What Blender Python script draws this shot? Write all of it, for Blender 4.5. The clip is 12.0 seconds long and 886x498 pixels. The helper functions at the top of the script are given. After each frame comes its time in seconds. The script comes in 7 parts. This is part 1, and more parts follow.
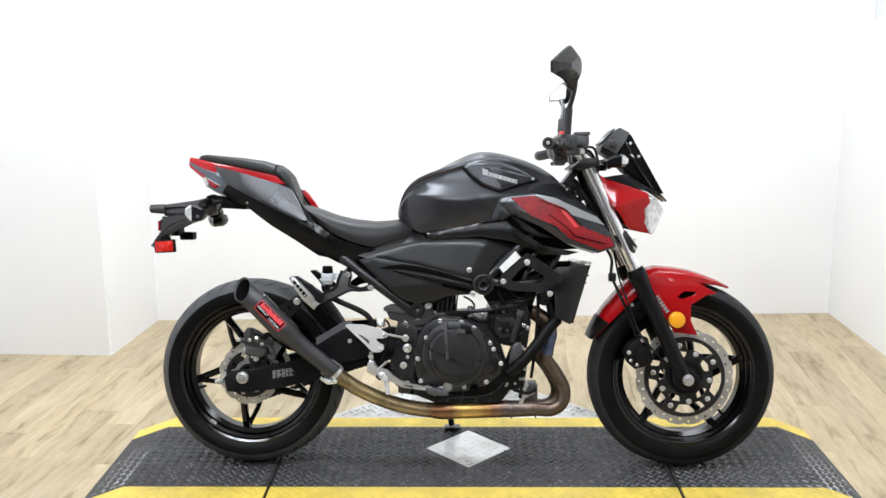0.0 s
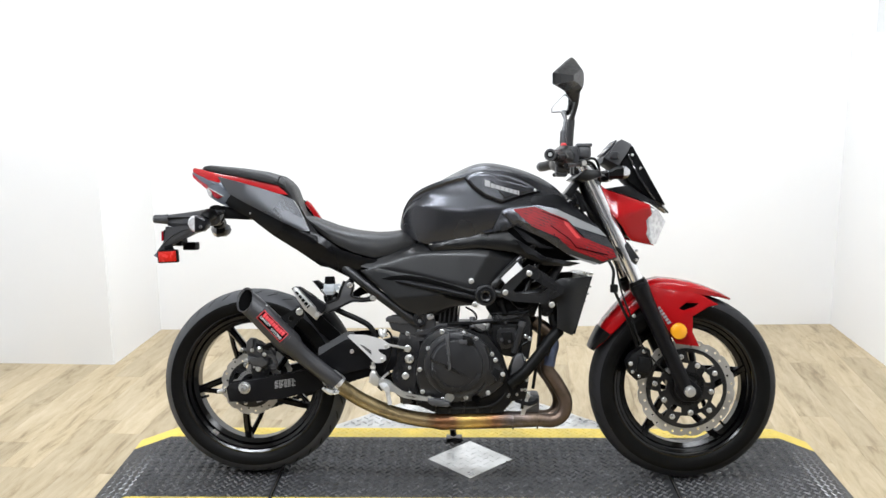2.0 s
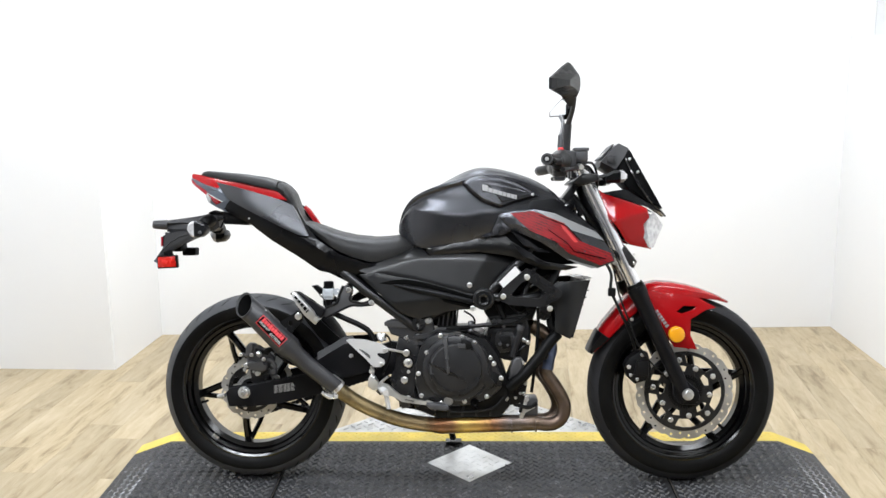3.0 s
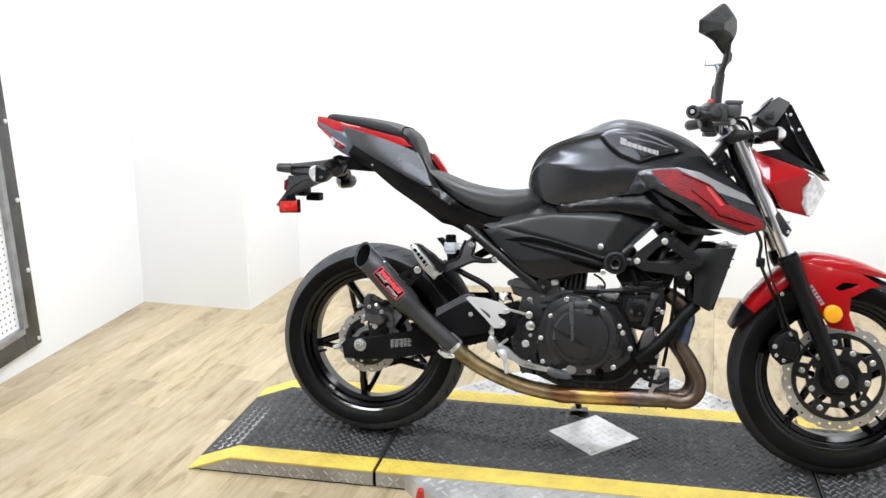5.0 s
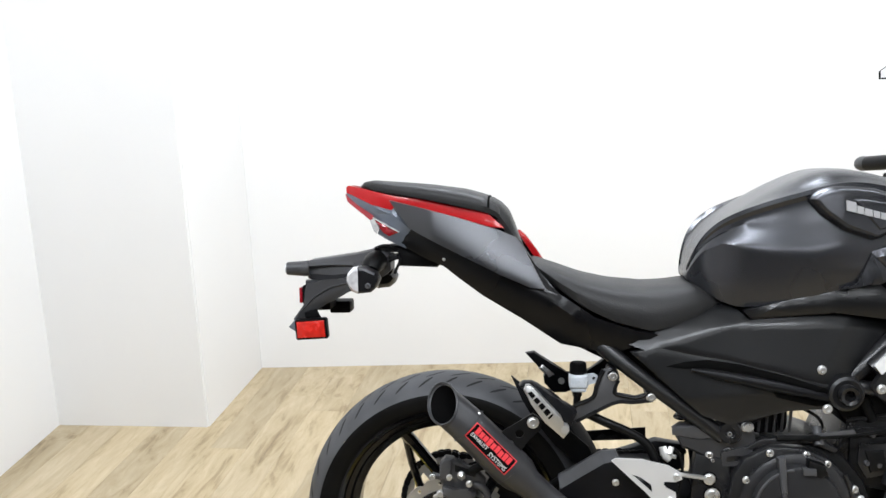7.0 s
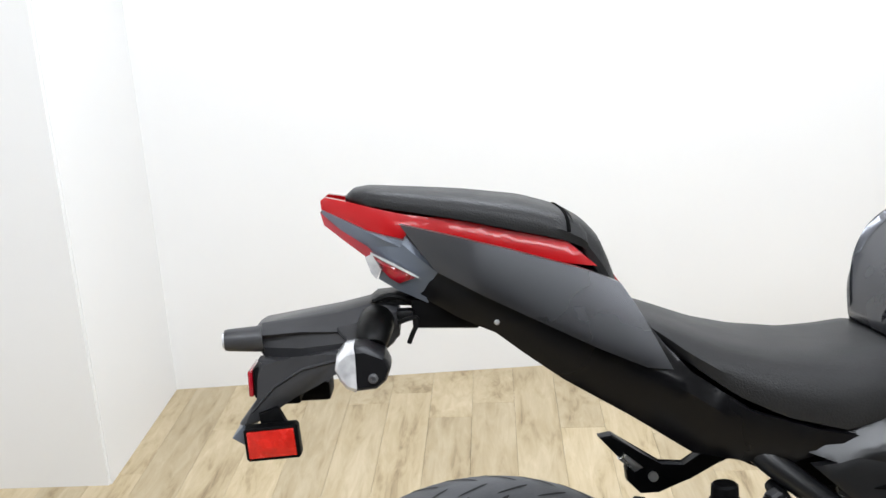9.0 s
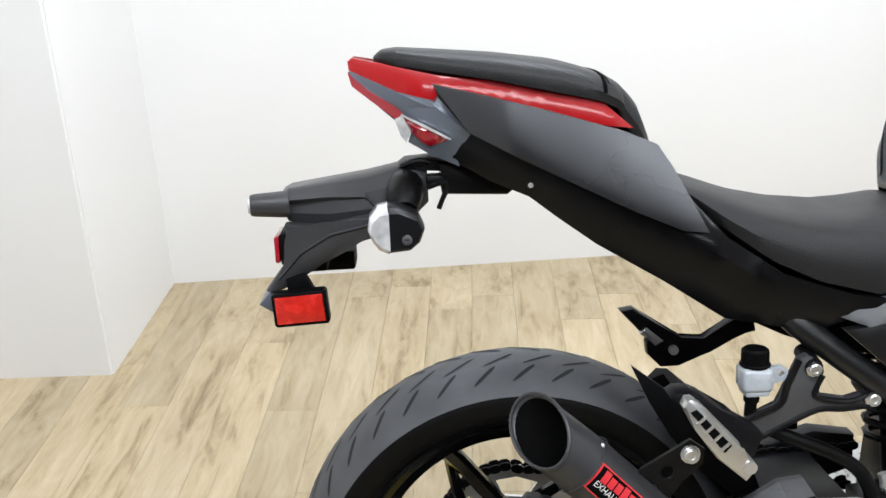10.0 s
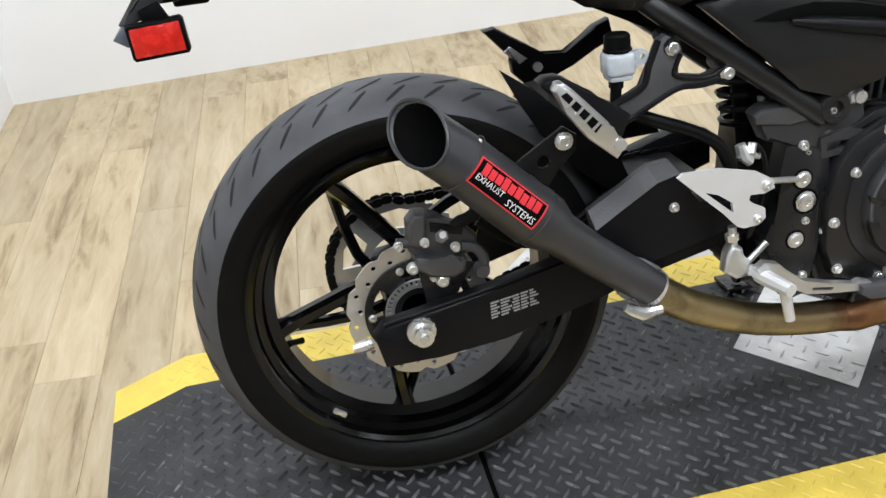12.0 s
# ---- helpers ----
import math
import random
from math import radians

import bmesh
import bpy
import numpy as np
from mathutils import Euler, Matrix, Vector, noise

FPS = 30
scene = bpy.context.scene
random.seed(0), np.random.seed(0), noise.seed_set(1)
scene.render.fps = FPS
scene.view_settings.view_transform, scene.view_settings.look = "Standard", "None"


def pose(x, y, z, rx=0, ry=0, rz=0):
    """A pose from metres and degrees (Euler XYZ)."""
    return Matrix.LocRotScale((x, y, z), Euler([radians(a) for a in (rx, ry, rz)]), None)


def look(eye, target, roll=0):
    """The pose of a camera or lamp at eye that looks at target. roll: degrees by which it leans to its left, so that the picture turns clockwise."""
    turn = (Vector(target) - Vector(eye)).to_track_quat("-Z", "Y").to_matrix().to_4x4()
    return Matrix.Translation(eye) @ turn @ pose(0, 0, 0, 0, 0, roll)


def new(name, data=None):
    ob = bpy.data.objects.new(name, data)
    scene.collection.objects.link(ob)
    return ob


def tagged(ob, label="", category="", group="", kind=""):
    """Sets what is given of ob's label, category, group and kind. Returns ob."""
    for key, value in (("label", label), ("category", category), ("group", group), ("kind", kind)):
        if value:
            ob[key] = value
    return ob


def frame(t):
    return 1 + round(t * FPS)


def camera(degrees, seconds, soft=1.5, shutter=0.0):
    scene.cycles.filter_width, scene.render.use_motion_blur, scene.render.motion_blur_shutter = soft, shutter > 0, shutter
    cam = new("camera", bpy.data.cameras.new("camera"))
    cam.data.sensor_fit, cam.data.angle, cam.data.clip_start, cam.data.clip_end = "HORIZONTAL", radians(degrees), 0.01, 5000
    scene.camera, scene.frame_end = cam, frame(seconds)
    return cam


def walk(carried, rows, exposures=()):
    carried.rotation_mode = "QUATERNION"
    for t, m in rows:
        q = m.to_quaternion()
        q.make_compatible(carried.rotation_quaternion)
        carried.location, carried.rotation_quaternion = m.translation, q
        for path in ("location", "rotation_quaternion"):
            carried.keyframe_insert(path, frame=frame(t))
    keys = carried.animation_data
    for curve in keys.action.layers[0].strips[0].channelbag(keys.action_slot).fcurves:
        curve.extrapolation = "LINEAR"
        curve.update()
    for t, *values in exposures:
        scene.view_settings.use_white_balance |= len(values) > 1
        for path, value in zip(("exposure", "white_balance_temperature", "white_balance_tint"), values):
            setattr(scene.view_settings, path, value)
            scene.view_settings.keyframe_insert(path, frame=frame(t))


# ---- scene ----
cam = camera(48.8, 12.0)
PATH = [
    (0, (0.692, -2.863, 1.378), (0.647, -0.909, 0.952), -0.5),
    (0.5, (0.689, -2.87, 1.383), (0.638, -0.914, 0.971), -0.3),
    (1, (0.693, -2.871, 1.383), (0.639, -0.915, 0.971), -0.6),
    (1.5, (0.691, -2.876, 1.385), (0.643, -0.919, 0.975), -0.4),
    (2, (0.693, -2.869, 1.385), (0.643, -0.911, 0.977), -0.4),
    (2.5, (0.703, -2.881, 1.389), (0.65, -0.922, 0.991), -0.6),
    (4.3, (0.713, -2.809, 1.381), (0.651, -0.861, 0.931), -0.8),
    (4.5, (0.73, -2.774, 1.375), (0.6, -0.836, 0.899), -2.7),
    (4.7, (0.766, -2.738, 1.371), (0.531, -0.822, 0.848), -2.2),
    (5, (0.79, -2.687, 1.363), (0.41, -0.788, 0.865), 0.0),
    (5.5, (0.662, -2.544, 1.351), (0.24, -0.661, 0.823), -1.3),
    (6, (0.458, -2.324, 1.351), (0.084, -0.443, 0.784), -6.1),
    (6.5, (0.337, -1.998, 1.344), (-0.002, -0.089, 0.852), -3.6),
    (7, (0.18, -1.718, 1.354), (0.018, 0.215, 0.867), -2.2),
    (8.8, (-0.029, -0.991, 1.31), (-0.006, 0.915, 0.705), -2.2),
    (9, (-0.034, -0.959, 1.299), (-0.011, 0.946, 0.688), -2.7),
    (9.5, (-0.057, -0.95, 1.284), (-0.043, 0.947, 0.652), -2.8),
    (10, (-0.093, -0.954, 1.244), (-0.039, 0.885, 0.462), -2.2),
    (10.5, (-0.111, -0.951, 1.192), (0.007, 0.811, 0.252), -1.5),
    (11, (-0.119, -0.975, 1.131), (0.039, 0.68, 0.019), -0.5),
    (11.3, (-0.126, -0.994, 1.114), (0.042, 0.623, -0.05), -0.6),
    (11.5, (-0.128, -1.006, 1.103), (0.039, 0.601, -0.076), -1.2),
    (12, (-0.123, -1.014, 1.13), (0.171, 0.628, 0.026), -4.8),
]
walk(cam, [(t, look(eye, target, roll)) for t, eye, target, roll in PATH], [(0.0, 0.12), (2.7, 0.12), (4.5, 0.24), (5.5, 0.20), (6.5, 0.04), (7.0, 0.02), (9.0, -0.07), (10.0, -0.07), (11.0, -0.03), (12.0, -0.03)])

# ---- light ----
world = bpy.data.worlds.new("World")
scene.world = world
world.use_nodes = True
world.node_tree.nodes["Background"].inputs[0].default_value = (0.8, 0.85, 1.0, 1)
world.node_tree.nodes["Background"].inputs[1].default_value = 0.3
LAMP = 50.0

# ---- materials ----
def mat(name, colour, rough=0.5, metal=0.0, var=0.12, scale=6.0, fine=120.0, bump=0.05, coat=0.0, spread=0.08, spec=0.5, island=0.0):
    m = bpy.data.materials.new(name)
    m.use_nodes = True
    nt = m.node_tree
    b = nt.nodes["Principled BSDF"]
    tc = nt.nodes.new("ShaderNodeTexCoord")
    n1 = nt.nodes.new("ShaderNodeTexNoise")
    n1.inputs["Scale"].default_value, n1.inputs["Detail"].default_value = scale, 5
    n2 = nt.nodes.new("ShaderNodeTexNoise")
    n2.inputs["Scale"].default_value, n2.inputs["Detail"].default_value = fine, 3
    for n in (n1, n2):
        nt.links.new(tc.outputs["Object"], n.inputs["Vector"])
    ramp = nt.nodes.new("ShaderNodeMapRange")
    ramp.inputs["From Min"].default_value, ramp.inputs["From Max"].default_value = 0.3, 0.7
    ramp.inputs["To Min"].default_value, ramp.inputs["To Max"].default_value = 1 - var, 1 + var
    nt.links.new(n1.outputs["Fac"], ramp.inputs["Value"])
    mul = nt.nodes.new("ShaderNodeVectorMath")
    mul.operation = "SCALE"
    mul.inputs[0].default_value = colour
    nt.links.new(ramp.outputs["Result"], mul.inputs["Scale"])
    nt.links.new(mul.outputs["Vector"], b.inputs["Base Color"])
    rr = nt.nodes.new("ShaderNodeMapRange")
    rr.inputs["From Min"].default_value, rr.inputs["From Max"].default_value = 0.3, 0.7
    rr.inputs["To Min"].default_value, rr.inputs["To Max"].default_value = max(0.02, rough - spread), min(1.0, rough + spread)
    nt.links.new(n1.outputs["Fac"], rr.inputs["Value"])
    nt.links.new(rr.outputs["Result"], b.inputs["Roughness"])
    b.inputs["Metallic"].default_value = metal
    b.inputs["Coat Weight"].default_value = coat
    b.inputs["Coat Roughness"].default_value = 0.06
    b.inputs["Specular IOR Level"].default_value = spec
    if bump:
        bp = nt.nodes.new("ShaderNodeBump")
        bp.inputs["Strength"].default_value, bp.inputs["Distance"].default_value = bump, 0.002
        nt.links.new(n2.outputs["Fac"], bp.inputs["Height"])
        nt.links.new(bp.outputs["Normal"], b.inputs["Normal"])
    m["mul"] = mul.name
    return m


WALL = mat("wall_paint", (0.77, 0.766, 0.756), 0.6, 0, 0.015, 1.2, 220, 0.06)
CEIL = mat("ceiling_paint", (0.60, 0.60, 0.59), 0.7, 0, 0.03, 2, 150, 0.05)
GREYWALL = mat("grey_wall_paint", (0.68, 0.68, 0.67), 0.6, 0, 0.03, 1.5, 200, 0.05)
PAINT = mat("satin_black_paint", (0.060, 0.0615, 0.068), 0.27, 0.75, 0.05, 5, 900, 0.0, 0.0, 0.02, 0.4)
SATINGREY = mat("satin_grey_paint", (0.100, 0.102, 0.109), 0.28, 0.90, 0.05, 5, 900, 0.0, 0.0, 0.02, 0.4)
PLASTIC = mat("textured_black_plastic", (0.0025, 0.0025, 0.0028), 0.5, 0, 0.15, 9, 700, 0.12, spec=0.07)
PLASTIC2 = mat("dark_grey_plastic", (0.005, 0.005, 0.006), 0.40, 0, 0.12, 8, 700, 0.10, spec=0.17)
BLUEGREY = mat("blue_grey_plastic", (0.105, 0.120, 0.145), 0.34, 0.3, 0.06, 6, 600, 0.04)
RED = mat("candy_red_paint", (0.33, 0.004, 0.006), 0.24, 0.0, 0.05, 6, 900, 0.005, 0.35, 0.03, 0.2)
GLOSSBLACK = mat("gloss_black_enamel", (0.0012, 0.0012, 0.0014), 0.13, 0, 0.1, 8, 300, 0.01, 0.0, 0.02, 0.4)
RUBBER = mat("tyre_rubber", (0.0052, 0.0051, 0.0050), 0.45, 0, 0.25, 10, 260, 0.2, spec=0.09)
CROWN = mat("tyre_tread_rubber", (0.062, 0.063, 0.067), 0.58, 0, 0.22, 14, 260, 0.2, spec=0.35)
CROWN2 = mat("dark_tread_rubber", (0.022, 0.022, 0.024), 0.6, 0, 0.16, 10, 260, 0.15, spec=0.2)
SATINBLACK = mat("satin_black_plastic", (0.0035, 0.0035, 0.004), 0.27, 0.0, 0.1, 6, 800, 0.01, spec=0.2)
COVER = mat("grained_black_plastic", (0.0065, 0.0067, 0.0073), 0.34, 0.0, 0.08, 6, 900, 0.03, spec=0.42)
# lugs share the deck's coating; the lighter colour stands in for their glints
LUG = mat("scuffed_tread_lug", (0.095, 0.096, 0.099), 0.23, 0.25, 0.4, 30, 200, 0.1, spec=0.7)
DARKROOM = mat("grey_showroom_wall", (0.22, 0.22, 0.225), 0.7, 0, 0.1, 1, 90, 0.05)
TREAD = mat("tyre_groove", (0.008, 0.008, 0.008), 0.85, 0, 0.1)
VINYL = mat("black_seat_vinyl", (0.017, 0.0168, 0.0168), 0.46, 0, 0.10, 7, 420, 0.30, spec=0.20)
ENGINE = mat("black_engine_coating", (0.011, 0.011, 0.0118), 0.30, 0.0, 0.2, 14, 500, 0.12, spec=0.5)
ENGINE2 = mat("worn_black_casting", (0.004, 0.004, 0.0044), 0.42, 0.0, 0.3, 18, 300, 0.3, spec=0.2)
STEEL = mat("zinc_bolt", (0.70, 0.70, 0.69), 0.3, 0.82, 0.15, 40, 300, 0.05)
ALU = mat("cast_aluminium", (0.62, 0.62, 0.61), 0.36, 0.85, 0.1, 15, 400, 0.1)
WHITEALU = mat("silver_painted_aluminium", (0.72, 0.72, 0.72), 0.35, 0.40, 0.05, 10, 400, 0.04)
DISC = mat("brake_disc_steel", (0.60, 0.595, 0.585), 0.36, 0.9, 0.10, 20, 260, 0.08)
CHROME = mat("fork_chrome", (0.88, 0.88, 0.90), 0.13, 0.84, 0.03, 8, 300, 0.0, 0, 0.02)
MUFFLER = mat("matte_black_muffler", (0.032, 0.032, 0.034), 0.38, 0.0, 0.16, 8, 350, 0.08, spec=0.45)
RUBBERHOSE = mat("rubber_hose", (0.003, 0.003, 0.003), 0.45, 0, 0.15, 12, 200, 0.1, spec=0.15)
ORANGE = mat("amber_reflector", (0.85, 0.36, 0.01), 0.2, 0, 0.05, 20, 300, 0.1, 0.5)
REFLRED = mat("red_reflector", (0.50, 0.014, 0.008), 0.25, 0, 0.30, 60, 400, 0.25, 0.4)
LENSRED = mat("tail_lamp_red", (0.30, 0.005, 0.014), 0.12, 0, 0.2, 30, 200, 0.02, 0.8)
LENSCLEAR = mat("clear_lens", (0.62, 0.62, 0.63), 0.10, 0.35, 0.28, 60, 200, 0.15, 0.6)
SMOKE = mat("smoked_screen", (0.012, 0.012, 0.013), 0.1, 0, 0.05, 8, 300, 0.0, 0.5)
WHITEPL = mat("white_plastic", (0.43, 0.46, 0.49), 0.30, 0, 0.14, 30, 300, 0.05)
SILVERST = mat("silver_sticker", (0.24, 0.245, 0.25), 0.45, 0.3, 0.05, 10, 500, 0.02)
DECALRED = mat("red_print", (0.65, 0.03, 0.04), 0.35, 0, 0.05, 20, 300, 0.02)
DECALWHITE = mat("white_print", (0.75, 0.75, 0.74), 0.4, 0, 0.05, 20, 300, 0.02)
DECALGREY = mat("grey_print", (0.30, 0.30, 0.30), 0.45, 0, 0.08, 20, 300, 0.02)
DECK = mat("worn_black_tread_coating", (0.035, 0.0354, 0.037), 0.44, 0.0, 0.38, 9, 160, 0.2, spec=0.25)
YELLOW = mat("yellow_tread_paint", (0.68, 0.51, 0.085), 0.45, 0, 0.18, 12, 180, 0.2)
TREADALU = mat("diamond_plate_aluminium", (0.56, 0.56, 0.55), 0.40, 0.7, 0.34, 9, 200, 0.2, spread=0.14)
DARKSTEEL = mat("dark_steel_frame", (0.075, 0.072, 0.070), 0.4, 0.5, 0.5, 7, 160, 0.2)
GAP = mat("dark_gap", (0.004, 0.004, 0.004), 0.9, 0, 0.1, spec=0.02)
REDGRIP = mat("red_rubber_grip", (0.55, 0.03, 0.03), 0.45, 0, 0.08, 20, 300, 0.1)
# grey plastic; on bar and mirror parts it stands in for glare
HOUSING = mat("grey_black_plastic", (0.034, 0.034, 0.036), 0.42, 0, 0.12, 9, 600, 0.1, spec=0.35)
CASTGREY = mat("dark_grey_casting", (0.062, 0.062, 0.065), 0.42, 0.1, 0.2, 16, 300, 0.2, spec=0.45)
WORNSTEEL = mat("worn_bare_steel", (0.30, 0.30, 0.30), 0.4, 0.7, 0.3, 12, 200, 0.15)
CABLE = mat("black_cable", (0.004, 0.004, 0.004), 0.4, 0, 0.1, spec=0.2)


def wood_material():
    m = bpy.data.materials.new("weathered_oak_vinyl")
    m.use_nodes = True
    nt = m.node_tree
    b = nt.nodes["Principled BSDF"]
    tc = nt.nodes.new("ShaderNodeTexCoord")
    oi = nt.nodes.new("ShaderNodeObjectInfo")
    off = nt.nodes.new("ShaderNodeVectorMath")
    off.operation = "MULTIPLY_ADD"
    off.inputs[1].default_value = (17, 31, 5)
    comb = nt.nodes.new("ShaderNodeCombineXYZ")
    for i in range(3):
        nt.links.new(oi.outputs["Random"], comb.inputs[i])
    nt.links.new(comb.outputs[0], off.inputs[0])
    nt.links.new(tc.outputs["Object"], off.inputs[2])
    stretch = nt.nodes.new("ShaderNodeMapping")
    stretch.inputs["Scale"].default_value = (1.0, 0.16, 1.0)
    nt.links.new(off.outputs[0], stretch.inputs["Vector"])
    grain = nt.nodes.new("ShaderNodeTexNoise")
    grain.inputs["Scale"].default_value, grain.inputs["Detail"].default_value, grain.inputs["Roughness"].default_value = 34, 8, 0.66
    grain.inputs["Distortion"].default_value = 0.6
    blot = nt.nodes.new("ShaderNodeTexNoise")
    blot.inputs["Scale"].default_value, blot.inputs["Detail"].default_value = 12, 5
    for n in (grain, blot):
        nt.links.new(stretch.outputs[0], n.inputs["Vector"])
    ramp = nt.nodes.new("ShaderNodeValToRGB")
    e = ramp.color_ramp.elements
    e[0].position, e[0].color = 0.34, (0.215, 0.152, 0.078, 1)
    e[1].position, e[1].color = 0.66, (0.54, 0.448, 0.303, 1)
    mid = e.new(0.46)
    mid.color = (0.415, 0.328, 0.196, 1)
    mix = nt.nodes.new("ShaderNodeMix")
    mix.data_type = "FLOAT"
    mix.inputs["Factor"].default_value = 0.40
    nt.links.new(grain.outputs["Fac"], mix.inputs["A"])
    nt.links.new(blot.outputs["Fac"], mix.inputs["B"])
    nt.links.new(mix.outputs["Result"], ramp.inputs["Fac"])
    hsv = nt.nodes.new("ShaderNodeHueSaturation")
    val = nt.nodes.new("ShaderNodeMapRange")
    val.inputs["To Min"].default_value, val.inputs["To Max"].default_value = 0.84, 1.06
    nt.links.new(oi.outputs["Random"], val.inputs["Value"])
    nt.links.new(val.outputs["Result"], hsv.inputs["Value"])
    nt.links.new(ramp.outputs["Color"], hsv.inputs["Color"])
    nt.links.new(hsv.outputs["Color"], b.inputs["Base Color"])
    b.inputs["Roughness"].default_value = 0.42
    bp = nt.nodes.new("ShaderNodeBump")
    bp.inputs["Strength"].default_value, bp.inputs["Distance"].default_value = 0.15, 0.001
    nt.links.new(grain.outputs["Fac"], bp.inputs["Height"])
    nt.links.new(bp.outputs["Normal"], b.inputs["Normal"])
    return m


def ramp_x_material(name, stops, rough, metal):
    """A metal whose tint runs along the object's x axis, broken up by noise: heat-coloured pipe."""
    m = bpy.data.materials.new(name)
    m.use_nodes = True
    nt = m.node_tree
    b = nt.nodes["Principled BSDF"]
    tc = nt.nodes.new("ShaderNodeTexCoord")
    sep = nt.nodes.new("ShaderNodeSeparateXYZ")
    nt.links.new(tc.outputs["Object"], sep.inputs[0])
    nz = nt.nodes.new("ShaderNodeTexNoise")
    nz.inputs["Scale"].default_value, nz.inputs["Detail"].default_value = 22, 4
    nt.links.new(tc.outputs["Object"], nz.inputs["Vector"])
    add = nt.nodes.new("ShaderNodeMath")
    add.operation = "MULTIPLY_ADD"
    add.inputs[1].default_value = 0.05
    nt.links.new(nz.outputs["Fac"], add.inputs[0])
    nt.links.new(sep.outputs["X"], add.inputs[2])
    ramp = nt.nodes.new("ShaderNodeValToRGB")
    e = ramp.color_ramp.elements
    for i, (p, c) in enumerate(stops):
        s = e[i] if i < 2 else e.new(p)
        s.position, s.color = p, (*c, 1)
    nt.links.new(add.outputs[0], ramp.inputs["Fac"])
    soot = nt.nodes.new("ShaderNodeTexNoise")
    soot.inputs["Scale"].default_value, soot.inputs["Detail"].default_value, soot.inputs["Roughness"].default_value = 11, 7, 0.7
    nt.links.new(tc.outputs["Object"], soot.inputs["Vector"])
    sr = nt.nodes.new("ShaderNodeMapRange")
    sr.inputs["From Min"].default_value, sr.inputs["From Max"].default_value, sr.inputs["To Max"].default_value = 0.42, 0.66, 0.85
    nt.links.new(soot.outputs["Fac"], sr.inputs["Value"])
    sm = nt.nodes.new("ShaderNodeMix")
    sm.data_type = "RGBA"
    sm.inputs["B"].default_value = (0.085, 0.068, 0.042, 1)
    nt.links.new(sr.outputs["Result"], sm.inputs["Factor"])
    nt.links.new(ramp.outputs["Color"], sm.inputs["A"])
    nt.links.new(sm.outputs["Result"], b.inputs["Base Color"])
    b.inputs["Metallic"].default_value = metal
    rr = nt.nodes.new("ShaderNodeMapRange")
    rr.inputs["To Min"].default_value, rr.inputs["To Max"].default_value = rough - 0.1, rough + 0.15
    nt.links.new(nz.outputs["Fac"], rr.inputs["Value"])
    nt.links.new(rr.outputs["Result"], b.inputs["Roughness"])
    return m


def graphic_material():
    """Red print with fine dark hatching."""
    m = mat("red_hatched_print", (0.24, 0.007, 0.010), 0.45, 0.0, 0.05, 8, 900, 0.01, 0.0, spec=0.25)
    nt = m.node_tree
    b = nt.nodes["Principled BSDF"]
    tc = nt.nodes.new("ShaderNodeTexCoord")
    mp = nt.nodes.new("ShaderNodeMapping")
    mp.inputs["Rotation"].default_value = (0, radians(68), 0)
    wv = nt.nodes.new("ShaderNodeTexWave")
    wv.inputs["Scale"].default_value, wv.inputs["Distortion"].default_value = 40, 5.0
    wv.inputs["Detail"].default_value, wv.inputs["Detail Scale"].default_value = 3, 4
    nz = nt.nodes.new("ShaderNodeTexNoise")
    nz.inputs["Scale"].default_value = 28
    nt.links.new(tc.outputs["Object"], mp.inputs["Vector"])
    nt.links.new(mp.outputs[0], wv.inputs["Vector"])
    nt.links.new(tc.outputs["Object"], nz.inputs["Vector"])
    mu = nt.nodes.new("ShaderNodeMath")
    mu.operation = "MULTIPLY"
    nt.links.new(wv.outputs["Fac"], mu.inputs[0])
    nt.links.new(nz.outputs["Fac"], mu.inputs[1])
    mr = nt.nodes.new("ShaderNodeMapRange")
    mr.inputs["From Min"].default_value, mr.inputs["From Max"].default_value = 0.30, 0.52
    nt.links.new(mu.outputs[0], mr.inputs["Value"])
    mx = nt.nodes.new("ShaderNodeMix")
    mx.data_type = "RGBA"
    mx.inputs["B"].default_value = (0.09, 0.009, 0.010, 1)
    nt.links.new(mr.outputs["Result"], mx.inputs["Factor"])
    nt.links.new(nt.nodes[m["mul"]].outputs["Vector"], mx.inputs["A"])
    nt.links.new(mx.outputs["Result"], b.inputs["Base Color"])
    return m


